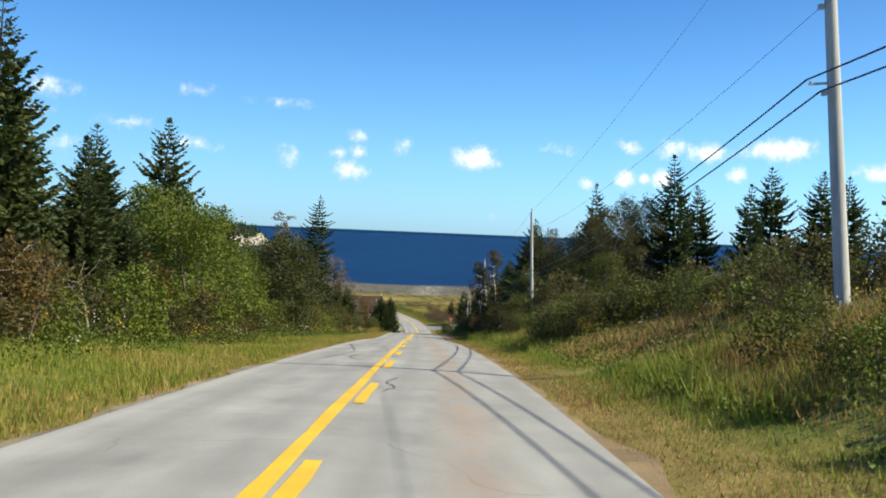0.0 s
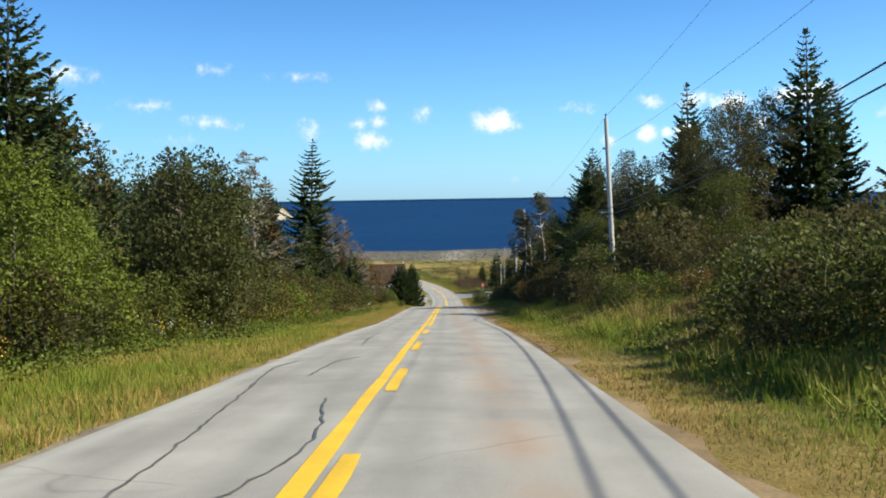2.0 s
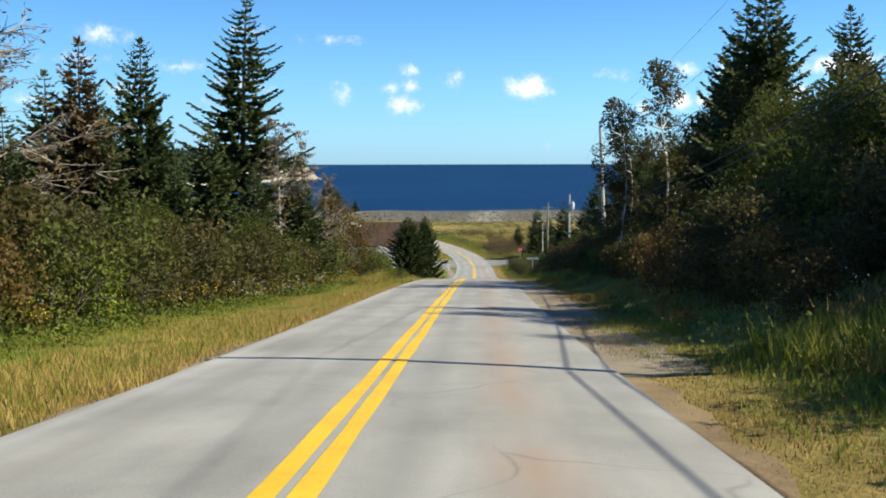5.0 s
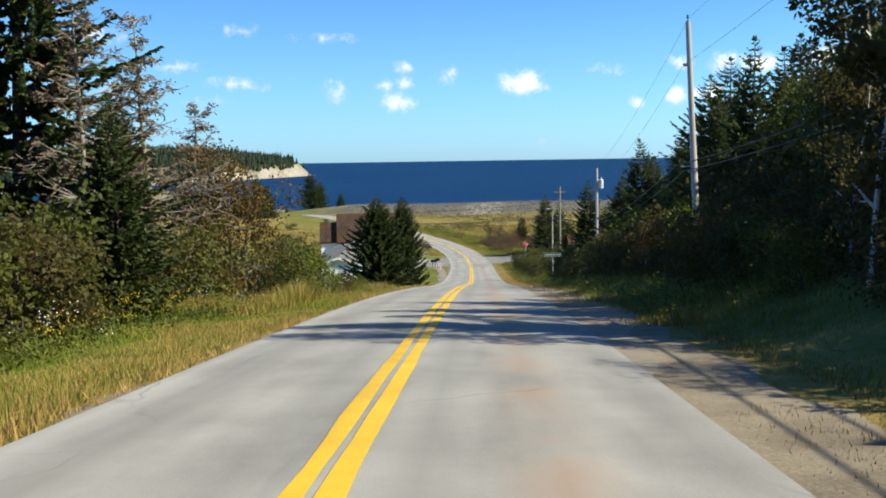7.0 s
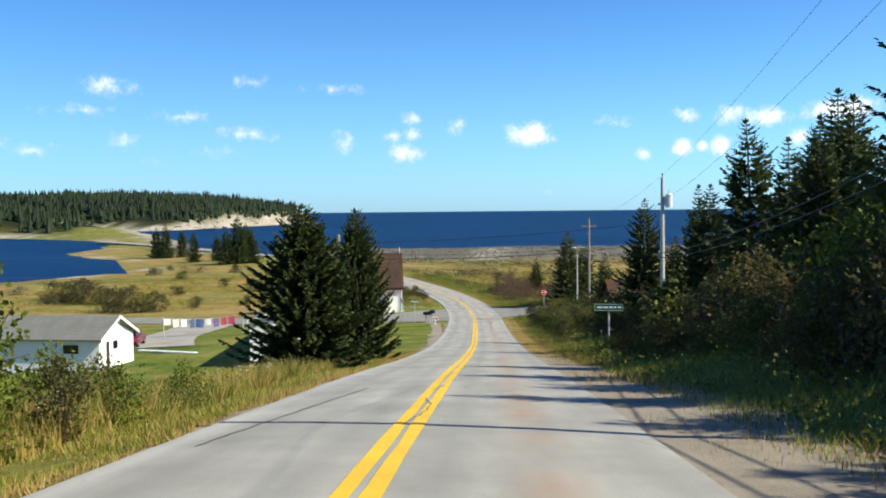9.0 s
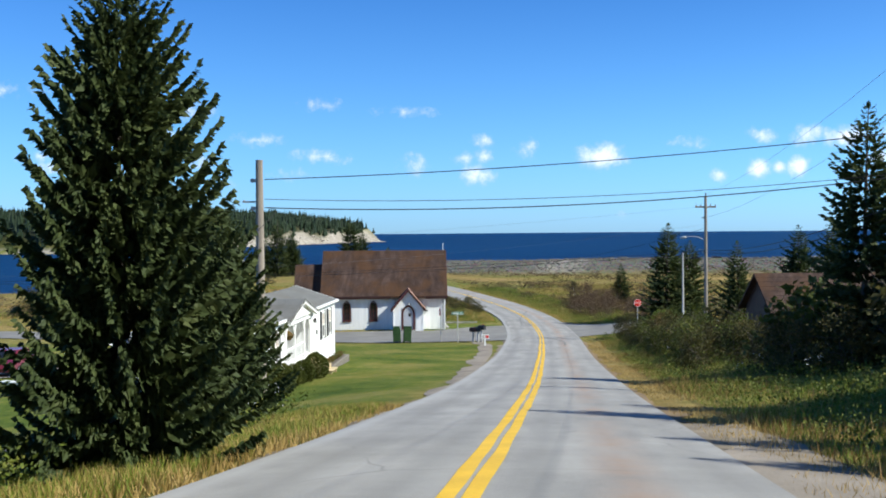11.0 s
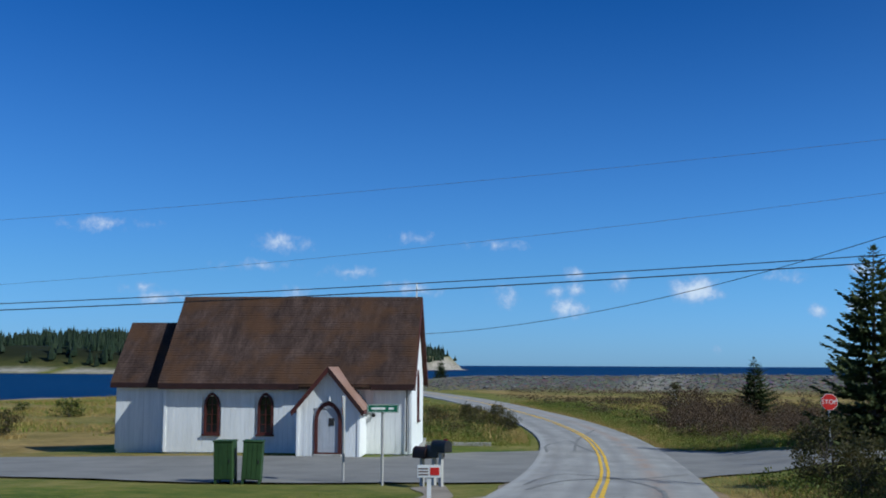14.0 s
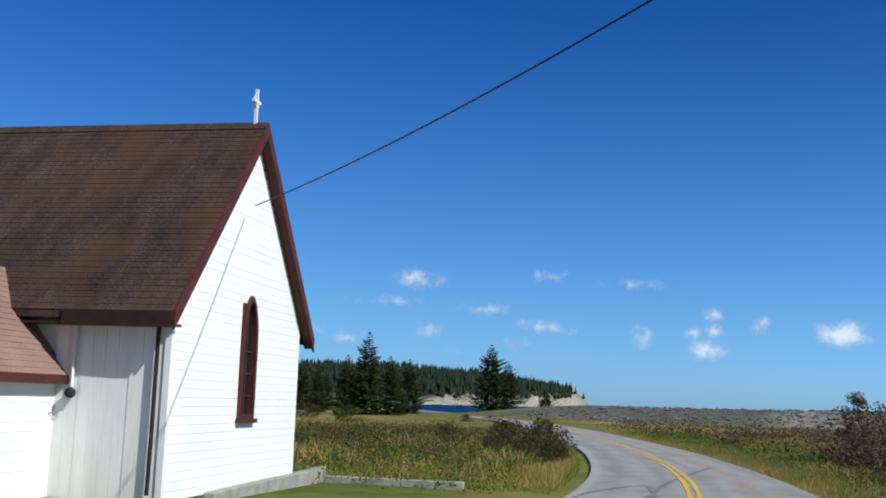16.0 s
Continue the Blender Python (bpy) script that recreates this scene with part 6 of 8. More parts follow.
def cable(a, b, sag, radius, mat, label, n=26):
    a, b = np.array(a, float), np.array(b, float)
    t = np.linspace(0, 1, n)[:, None]
    p = a * (1 - t) + b * t
    p[:, 2] -= sag * 4 * (t * (1 - t))[:, 0]
    v, f = tube(p, radius, 5)
    return tagged(new("overhead_cable", mesh_from("overhead_cable", v, f, mat, True)), label, "cable", "overhead cables")


# line of poles: x, y, and the levels of power line, neutral and telephone cables
LINES = [(9.6, -30, 11.55, 8.2, 6.6), (7.75, 21.5, 8.75, 4.95, 3.4), (6.75, 82.5, 1.9, 0.2, -3.1), (5.45, 141.6, -3.6, -5.4, -9.3), (6.65, 192, -9.8, -11.5, -14.4), (6.3, 240.3, -12.7, -14.4, -16.7)]
for a, b in zip(LINES[:-1], LINES[1:]):
    sag = 0.011 * math.dist(a[:2], b[:2])
    cable((a[0], a[1], a[2]), (b[0], b[1], b[2]), sag, 0.006, M_ALU, "thin bare power line strung between poles")
    cable((a[0] - 0.2, a[1], a[3]), (b[0] - 0.2, b[1], b[3]), sag * 1.1, 0.006, M_ALU, "thin neutral line strung between poles")
    cable((a[0] - 0.47, a[1], a[4]), (b[0] - 0.47, b[1], b[4]), sag * 1.1, 0.02, M_WIRE, "black telephone cable strung between poles")
    cable((a[0] - 0.17, a[1], a[4] - 0.22), (b[0] - 0.17, b[1], b[4] - 0.22), sag * 1.1, 0.02, M_WIRE, "black telephone cable strung between poles")
# across the road by the white house
for za, zb, r, sag in ((-13.67, -12.55, 0.014, 0.2), (-14.25, -13.68, 0.009, 0.32), (-14.5, -13.75, 0.016, 0.38)):
    cable((-12.2, 191.8, za), (6.5, 192, zb), sag, r, M_WIRE, "black cable crossing the road between two poles")
v_guy = cable((-11.8, 191.7, -14.6), (-16.5, 186.0, land_at(-16.5, 186.0)), 0.0, 0.012, M_WIRE, "guy wire bracing the pole by the house", 6)
# across the road before the church
P6 = (6.25, 240.3)
for z0, z1, r, sag in ((-17.05, -19.1, 0.017, 0.5), (-16.85, -18.9, 0.014, 0.5), (-14.9, -18.35, 0.005, 1.2), (-13.56, -16.4, 0.005, 0.8)):
    cable((P6[0], P6[1], z0), (-58, 236.9, z1), sag, r, M_WIRE if r > 0.01 else M_ALU, "cable crossing the road toward the side road")
cable((P6[0] - 0.1, P6[1], -15.2), (-14.98, 257.25, -18.72), 0.8, 0.012, M_WIRE, "black service cable running to the church gable", 30)

# ------------------------------------------------------------------ church
CHURCH = Matrix.Translation((-14.85, 254.6, -23.86)) @ pose(0, 0, 0, 0, 0, 8.63)
church = thing("church", CHURCH, "small white wooden church with steep brown shingle roof", "church")
NL, NW, RIDGE, SL = 10.9, 6.35, 6.85, 1.12
MID = NW / 2
EAVE_Y = -0.38


def roof_z(y):
    return RIDGE - abs(y - MID) * SL


WALL_T = roof_z(0) - 0.10


def pointed(cx, half, z0, spring, top, n=7):
    """A pointed-arch outline, anticlockwise from the lower left."""
    pts = [(cx - half, z0), (cx + half, z0)]
    rise = top - spring
    for k in range(n + 1):
        t = k / n
        pts.append((cx + half * math.cos(t * math.pi / 2) ** 1.25, spring + rise * math.sin(t * math.pi / 2) ** 0.9))
    for k in range(n - 1, -1, -1):
        t = k / n
        pts.append((cx - half * math.cos(t * math.pi / 2) ** 1.25, spring + rise * math.sin(t * math.pi / 2) ** 0.9))
    return pts


def arch_frame(cx, half, z0, spring, top, band, d0, d1, axis="y"):
    """The frame round a pointed opening."""
    outer = pointed(cx, half, z0, spring, top)
    inner = pointed(cx, half - band, z0 + band, spring, top - band * 1.3)
    bm = bmesh.new()
    put = (lambda a, z, d: (a, d, z)) if axis == "y" else (lambda a, z, d: (d, a, z))
    ring = [[bm.verts.new(put(a, z, d)) for a, z in o] for o, d in ((outer, d0), (outer, d1), (inner, d1), (inner, d0))]
    n = len(outer)
    for a, b in ((0, 1), (1, 2), (2, 3), (3, 0)):
        for k in range(n):
            j = (k + 1) % n
            bm.faces.new((ring[a][k], ring[b][k], ring[b][j], ring[a][j]))
    bmesh.ops.recalc_face_normals(bm, faces=bm.faces)
    return bm


# body: thick walls closed by the boards outside
nave = part("nave_body", prism([(0.06, -0.3), (NW - 0.06, -0.3), (NW - 0.06, roof_z(NW) - 0.14), (MID, RIDGE - 0.2), (0.06, roof_z(0) - 0.14)], -NL + 0.05, -0.06, "x"), M_CLAP, church)
CH_X0, CH_Y0, CH_Y1, CH_RIDGE = -13.45, 0.95, 5.55, 5.66
chapel = part("chancel_body", prism([(CH_Y0 + 0.05, -0.3), (CH_Y1 - 0.05, -0.3), (CH_Y1 - 0.05, 2.8), (MID, CH_RIDGE - 0.2), (CH_Y0 + 0.05, 2.8)], CH_X0 + 0.05, -NL + 0.1, "x"), M_CLAP, church)
POX, POH, POY, PO_RIDGE, PO_EDGE = -3.25, 1.3, -2.05, 3.62, 1.96
porch = part("porch_body", prism([(POX - POH + 0.05, -0.3), (POX + POH - 0.05, -0.3), (POX + POH - 0.05, 1.98), (POX, PO_RIDGE - 0.25), (POX - POH + 0.05, 1.98)], POY + 0.06, 0.1, "y"), M_CLAP, church)


def board_run(parent, along0, along1, width, top_of, face, thick, place, holes=(), z0=-0.12, jitter=0.006, seed=1):
    """Upright boards: each its own piece, its head cut to the slope above; split round openings."""
    rng = np.random.RandomState(seed)
    n = max(1, round((along1 - along0) / width))
    w = (along1 - along0) / n
    for k in range(n):
        a0, a1 = along0 + k * w + 0.002, along0 + (k + 1) * w - 0.002
        f = face + rng.uniform(-jitter, jitter)
        spans = [(z0, None)]
        for h0, h1, hb, ht in holes:
            if a1 > h0 + 0.02 and a0 < h1 - 0.02:
                spans = [(z0, hb), (ht, None)]
        for s0, s1 in spans:
            t0, t1 = (top_of(a0), top_of(a1)) if s1 is None else (s1, s1)
            if max(t0, t1) - s0 < 0.05:
                continue
            outline = [(a0, s0), (a1, s0), (a1, max(t1, s0 + 0.01)), (a0, max(t0, s0 + 0.01))]
            part("board", prism(outline, f, f + thick, place), M_CLAP, parent)


WINS = [(-8.77, 0.34), (-6.38, 0.34)]
holes = [(c - h, c + h, 0.66, 2.30) for c, h in WINS]
board_run(nave, -NL, POX - POH + 0.02, 0.21, lambda a: WALL_T, -0.02, 0.05, "y", holes, seed=2)
board_run(nave, POX + POH - 0.02, 0.0, 0.21, lambda a: WALL_T, -0.02, 0.05, "y", seed=3)
board_run(chapel, CH_X0, -NL, 0.21, lambda a: 2.86, CH_Y0 - 0.02, 0.05, "y", seed=4)
board_run(porch, POX - POH, POX + POH, 0.13, lambda a: PO_RIDGE - 0.16 - abs(a - POX) * 1.2, POY - 0.02, 0.05, "y", [(POX - 0.55, POX + 0.55, -0.12, 1.9)], seed=5)
# east gable: lapped boards lying level
rngc = np.random.RandomState(8)
zc = -0.12
while zc < RIDGE - 0.3:
    z1 = min(zc + 0.15, RIDGE - 0.25)
    y_lo = max(0.0, MID - (RIDGE - 0.14 - z1) / SL)
    y_hi = NW - y_lo
    segs = [(y_lo, y_hi)]
    if 1.1 < (zc + z1) / 2 < 3.4:
        segs = [(y_lo, 2.95), (3.72, y_hi)]
    for a, b in segs:
        if b - a > 0.08:
            part("clapboard", prism([(a, zc + 0.004), (b, zc + 0.004), (b, z1), (a, z1)], -0.02, 0.012 + rngc.uniform(0, 0.005), "x"), M_WHITE, nave)
    zc += 0.15
zc = -0.12
while zc < 1.9:
    part("clapboard", prism([(POY, zc + 0.004), (-0.02, zc + 0.004), (-0.02, zc + 0.15), (POY, zc + 0.15)], POX + POH - 0.03, POX + POH + 0.012 + rngc.uniform(0, 0.005), "x"), M_WHITE, porch)
    zc += 0.15
# corner boards
for x in (-NL - 0.02, -0.06):
    part("corner_board", boxes((x, x + 0.11, -0.05, 0.03, -0.12, WALL_T)), M_TRIMW, nave)
part("corner_board", boxes((-0.04, 0.03, -0.02, 0.10, -0.12, WALL_T + 0.05)), M_TRIMW, nave)
for x in (POX - POH - 0.03, POX + POH - 0.07):
    part("corner_board", boxes((x, x + 0.10, POY - 0.05, POY + 0.02, -0.12, 1.9)), M_TRIMW, porch)


def shingled_slope(parent, name, a0, a1, eave, ridge, mat, along="x", courses=0.145, seed=1):
    """One roof slope: a deck, and lapped courses of shingles, each course a piece. eave and ridge are (across, z)."""
    rng = np.random.RandomState(seed)
    (e, ez), (r, rz) = eave, ridge
    L = math.hypot(r - e, rz - ez)
    ux, uz = (r - e) / L, (rz - ez) / L
    nx, nz = -uz * (1 if ux > 0 else -1), abs(ux)
    put = (lambda a, c, z: (a, c, z)) if along == "x" else (lambda a, c, z: (c, a, z))
    bm = bmesh.new()
    vs = [bm.verts.new(put(a, c, z)) for a in (a0, a1) for c, z in ((e, ez), (r, rz), (r - nx * 0.12 * 0, rz - 0.12), (e, ez - 0.12))]
    for q in ((0, 1, 2, 3), (7, 6, 5, 4), (0, 4, 5, 1), (1, 5, 6, 2), (2, 6, 7, 3), (3, 7, 4, 0)):
        bm.faces.new([vs[k] for k in q])
    bmesh.ops.recalc_face_normals(bm, faces=bm.faces)
    slope = part(name, bm, mat, parent)
    n = int(L / courses)
    for k in range(n):
        d0, d1 = k * L / n, (k + 1) * L / n + 0.02
        hi, lo = 0.016, 0.006
        V = [put(a, e + ux * min(d, L) + nx * t, ez + uz * min(d, L) + nz * t) for a in (a0 + 0.002, a1 - 0.002) for d, t in ((d0, hi), (d1, lo), (d1, 0.002), (d0, 0.002))]
        F = [(0, 1, 5, 4), (0, 4, 7, 3), (0, 3, 2, 1), (4, 5, 6, 7)]
        c = new("shingle_course", mesh_from("shingle_course", V, F, mat))
        c.parent = slope
    return slope


OVER = 0.20
ROOF_E0, ROOF_E1 = (EAVE_Y, roof_z(EAVE_Y)), (NW - EAVE_Y, roof_z(NW - EAVE_Y))
shingled_slope(church, "front_roof_slope", -NL - 0.22, OVER, ROOF_E0, (MID, RIDGE), M_ROOF, seed=1)
shingled_slope(church, "back_roof_slope", -NL - 0.22, OVER, ROOF_E1, (MID, RIDGE), M_ROOF, seed=2, courses=0.4)
ch_e = CH_RIDGE - (MID - (CH_Y0 - 0.25)) * 1.13
shingled_slope(church, "chancel_roof_slope", CH_X0 - 0.2, -NL + 0.1, (CH_Y0 - 0.28, ch_e), (MID, CH_RIDGE), M_ROOF, seed=3)
shingled_slope(church, "chancel_roof_slope", CH_X0 - 0.2, -NL + 0.1, (CH_Y1 + 0.28, ch_e), (MID, CH_RIDGE), M_ROOF, seed=4, courses=0.4)
pe = PO_RIDGE - (POH + 0.2) * 1.2
for sgn, mat, sd in ((1, M_ROOFP, 5), (-1, M_ROOFP, 6)):
    shingled_slope(church, "porch_roof_slope", POY - 0.30, 0.35 if sgn > 0 else 0.3, (POX + sgn * (POH + 0.2), pe), (POX, PO_RIDGE), mat, "y", 0.12, sd)
part("ridge_cap", prism([(MID - 0.14, RIDGE - 0.11), (MID, RIDGE + 0.05), (MID + 0.14, RIDGE - 0.11)], -NL - 0.22, OVER + 0.01, "x"), M_ROOF, church)
# eave and rake trim
part("fascia", boxes((-NL - 0.2, POX - POH - 0.3, EAVE_Y - 0.03, EAVE_Y + 0.0, ROOF_E0[1] - 0.25, ROOF_E0[1] + 0.01)), M_DARKTRIM, church, "dark brown fascia board")
part("fascia", boxes((POX + POH + 0.25, OVER - 0.02, EAVE_Y - 0.03, EAVE_Y + 0.0, ROOF_E0[1] - 0.25, ROOF_E0[1] + 0.01)), M_DARKTRIM, church, "dark brown fascia board")
part("soffit", boxes((-NL - 0.18, OVER - 0.03, EAVE_Y + 0.01, 0.02, ROOF_E0[1] - 0.22, ROOF_E0[1] - 0.18)), M_DARKTRIM, church)
part("fascia", boxes((CH_X0 - 0.18, -NL, CH_Y0 - 0.32, CH_Y0 - 0.28, ch_e - 0.22, ch_e + 0.01)), M_DARKTRIM, church, "dark brown fascia board")


def rake(parent, x0, x1, foot, peak, drop, mat, axis="x"):
    (y0, z0), (y1, z1) = foot, peak
    return part("rake_board", prism([(y0, z0), (y1, z1), (y1, z1 - drop), (y0, z0 - drop)], x0, x1, axis), mat, parent, "maroon painted rake board")


for e in (ROOF_E0, ROOF_E1):
    rake(church, OVER, OVER + 0.04, (e[0], e[1] + 0.02), (MID, RIDGE + 0.03), 0.30, M_MAROON)
    rake(church, 0.02, OVER - 0.02, (e[0] + (0.04 if e[0] < 0 else -0.04), e[1] - 0.14), (MID, RIDGE - 0.14), 0.07, M_MAROON)
for sgn in (1, -1):
    rake(church, POY - 0.34, POY - 0.30, (POX + sgn * (POH + 0.2), pe + 0.02), (POX, PO_RIDGE + 0.02), 0.26, M_DARKTRIM if sgn > 0 else M_MAROON, "y")
part("fascia", boxes((POX + POH + 0.2, POX + POH + 0.235, POY - 0.3, 0.3, pe - 0.14, pe + 0.01)), M_MAROON, church, "maroon porch fascia board")
part("fascia", boxes((POX - POH - 0.235, POX - POH - 0.2, POY - 0.3, 0.0, pe - 0.14, pe + 0.01)), M_MAROON, church, "maroon porch fascia board")


def church_window(cx, half, z0, spring, top, d, axis="y", out=-1):
    w = part("window", arch_frame(cx, half, z0, spring, top, 0.09, d + out * 0.05, d - out * 0.12, axis), M_MAROON, church, "pointed-arch window in a maroon frame")
    part("pane", prism(pointed(cx, half - 0.06, z0 + 0.05, spring, top - 0.08), d - out * 0.06, d - out * 0.10, axis), M_GLASS, w)
    bars = [(cx - 0.02, cx + 0.02, z0 + 0.05, top - 0.2)] + [(cx - half + 0.08, cx + half - 0.08, z, z + 0.03) for z in np.arange(z0 + 0.42, spring + 0.1, 0.42)]
    for a0, a1, b0, b1 in bars:
        s = (a0, a1, min(d - out * 0.03, d - out * 0.06), max(d - out * 0.03, d - out * 0.06), b0, b1)
        if axis == "x":
            s = (s[2], s[3], s[0], s[1], s[4], s[5])
        part("muntin", boxes(s), M_MAROON, w)
    s = (cx - half - 0.06, cx + half + 0.06, min(d + out * 0.10, d), max(d + out * 0.10, d), z0 - 0.07, z0 + 0.01)
    if axis == "x":
        s = (s[2], s[3], s[0], s[1], s[4], s[5])
    part("sill", boxes(s), M_MAROON, w)


for c, h in WINS:
    church_window(c, h, 0.66, 1.85, 2.47, -0.02)
church_window(3.34, 0.38, 1.15, 2.55, 3.50, 0.02, "x", 1)
door = part("door_frame", arch_frame(POX, 0.57, -0.05, 1.35, 2.20, 0.14, POY - 0.06, POY + 0.08), M_MAROON, church, "maroon pointed-arch door surround")
leaf = part("door_leaf", prism(pointed(POX, 0.45, 0.0, 1.33, 2.04), POY + 0.01, POY + 0.05), M_DOORGREY, church, "grey painted arched door")
part("notice", boxes((POX + 0.02, POX + 0.25, POY - 0.005, POY + 0.01, 1.18, 1.50)), M_DARKIN, leaf, "dark notice pinned to the door")
for k in range(6):
    part("plank_joint", boxes((POX - 0.36 + k * 0.14, POX - 0.352 + k * 0.14, POY + 0.005, POY + 0.011, 0.05, 1.75 if 0 < k < 5 else 1.5)), M_STEEL, leaf)
part("threshold", boxes((POX - 0.6, POX + 0.6, POY - 0.25, POY + 0.02, -0.12, 0.02), bevel=0.01), M_CONC, church)
bm = bmesh.new()
cyl(bm, POX + 0.05, POY - 0.16, 2.22, 2.40, 0.09, 0.05)
box(bm, POX + 0.02, POX + 0.08, POY - 0.14, POY - 0.02, 2.38, 2.42)
part("porch_lamp", bm, M_STEEL, church, "small grey lamp above the door")
# conduit, meter and downpipe on the road-side wall
v, f = tube([(-0.16, -0.10, 2.75), (-0.16, -0.10, 0.9), (-0.17, -0.10, 0.0)], 0.035, 6)
part("downpipe", mesh_from("downpipe", v, f, M_BLACK, True), None, church, "dark downpipe at the corner")
v, f = tube([(-1.62, -0.07, 2.7), (-1.62, -0.07, 1.5)], 0.03, 6)
part("conduit", mesh_from("conduit", v, f, M_SIGNW, True), None, church)
bm = bmesh.new()
bmesh.ops.create_uvsphere(bm, u_segments=10, v_segments=8, radius=0.09)
bmesh.ops.translate(bm, vec=(-1.60, -0.13, 1.55), verts=bm.verts)
part("meter", bm, M_DARKIN, church, "dark round electric meter", True)
v, f = tube([(-1.72, -0.08, 1.28), (-1.95, -0.16, 1.20), (-2.0, -0.16, 1.36)], 0.012, 5)
part("hook", mesh_from("hook", v, f, M_STEEL, True), None, church)
bm = bmesh.new()
box(bm, -0.03, 0.03, MID - 0.03, MID + 0.03, RIDGE, RIDGE + 0.72)
box(bm, -0.03, 0.03, MID - 0.17, MID + 0.17, RIDGE + 0.44, RIDGE + 0.50)
r = bmesh.ops.create_cone(bm, cap_ends=False, segments=14, radius1=0.13, radius2=0.13, depth=0.035)
bmesh.ops.rotate(bm, cent=(0, 0, 0), matrix=Matrix.Rotation(math.pi / 2, 3, "Y"), verts=r["verts"])
bmesh.ops.translate(bm, vec=(0, MID, RIDGE + 0.47), verts=r["verts"])
cross_ob = part("cross", bm, M_SIGNW, church, "white wooden wheel cross on the ridge")
cross_ob.location = (-0.05, 0, 0)
# low kerb beside the church
for a, b in (((-14.75, 255.9), (-16.3, 263.4)), ((-16.3, 263.4), (-12.9, 264.0))):
    L = math.dist(a, b)
    ang = math.degrees(math.atan2(b[1] - a[1], b[0] - a[0]))
    k = new("concrete_kerb", bm_mesh("concrete_kerb", boxes((0, L, -0.1, 0.1, -0.2, 0.16), bevel=0.02), M_CONC))
    k.matrix_basis = pose(a[0], a[1], land_at(*a), 0, 0, ang)
    tagged(k, "low weathered concrete kerb bounding the grass", "kerb", "kerbs by the church")

# ------------------------------------------------------------------ white house
HOUSE = Matrix.Translation((-15.2, 199.0, -21.95)) @ pose(0, 0, 0, 0, 0, 3.52)
house = thing("house", HOUSE, "long low white sided house with grey roof and porch", "house")
HL, HD, HT, HR = 19.1, 4.3, 3.0, 0.76
OH = 0.14
PY0, PY1, PDEP, DECK = 6.45, 12.35, 1.35, 0.95
body = part("house_body", boxes((-HD, -0.06, 0.06, PY0, -0.3, HT), (-HD, -PDEP, PY0, PY1, -0.3, HT), (-HD, -0.06, PY1, HL - 0.06, -0.3, HT)), M_WHITE, house)
part("end_gable", prism([(-HD, HT), (-0.06, HT), (-HD / 2, HT + HR - 0.08)], 0.06, 0.2, "y"), M_WHITE, house)
part("end_gable", prism([(-HD, HT), (-0.06, HT), (-HD / 2, HT + HR - 0.08)], HL - 0.2, HL - 0.06, "y"), M_WHITE, house)


def siding(parent, x0, x1, y0, y1, z0, z1, face, step_h=0.19):
    """Lapped vinyl courses, each a piece: face is 'x' (east), 's' (south)."""
    n = round((z1 - z0) / step_h)
    for k in range(n):
        a, b = z0 + k * (z1 - z0) / n, z0 + (k + 1) * (z1 - z0) / n
        if face == "x":
            o = [(x1 - 0.05, a), (x1 + 0.014, a), (x1 + 0.004, b), (x1 - 0.05, b)]
            bm = prism(o, y0, y1, "y")
        else:
            o = [(y0 + 0.05, a), (y0 - 0.014, a), (y0 - 0.004, b), (y0 + 0.05, b)]
            bm = prism(o, x0, x1, "x")
        part("siding_course", bm, M_WHITE, parent)


siding(body, 0, 0, 0.0, PY0, -0.1, HT, "x")
siding(body, 0, 0, PY1, HL, -0.1, HT, "x")
siding(body, 0, -PDEP, PY0, PY1, DECK, HT, "x")
siding(body, -HD, 0, 0.0, 0, -0.1, HT, "s")
for y in (0.0, PY0, PY1, HL):
    part("corner_post", boxes((-0.09, 0.03, y - 0.05, y + 0.05, -0.1, HT)), M_TRIMW, body)
# main roof
shingled_slope(house, "front_roof_slope", -0.25, HL + 0.25, (OH, HT + 0.02), (-HD / 2, HT + HR), M_ROOFG, "y", 0.20, 11)
shingled_slope(house, "back_roof_slope", -0.25, HL + 0.25, (-HD - OH, HT + 0.02), (-HD / 2, HT + HR), M_ROOFG, "y", 0.6, 12)
for g0, g1 in ((-0.25, PY0 - 0.1), (PY1 + 0.2, HL + 0.25)):
    part("gutter", boxes((OH - 0.01, OH + 0.10, g0, g1, HT - 0.10, HT + 0.03), bevel=0.02), M_TRIMW, house, "white eaves gutter")
part("soffit", boxes((-0.02, OH - 0.01, -0.2, HL + 0.2, HT - 0.13, HT - 0.10)), M_TRIMW, house)
for s0, s1 in (((OH, HT + 0.04), (-HD / 2, HT + HR + 0.03)), ((-HD - OH, HT + 0.04), (-HD / 2, HT + HR + 0.03))):
    rake(house, -0.29, -0.25, s0, s1, 0.2, M_TRIMW, "y")
    rake(house, HL + 0.25, HL + 0.29, s0, s1, 0.2, M_TRIMW, "y")
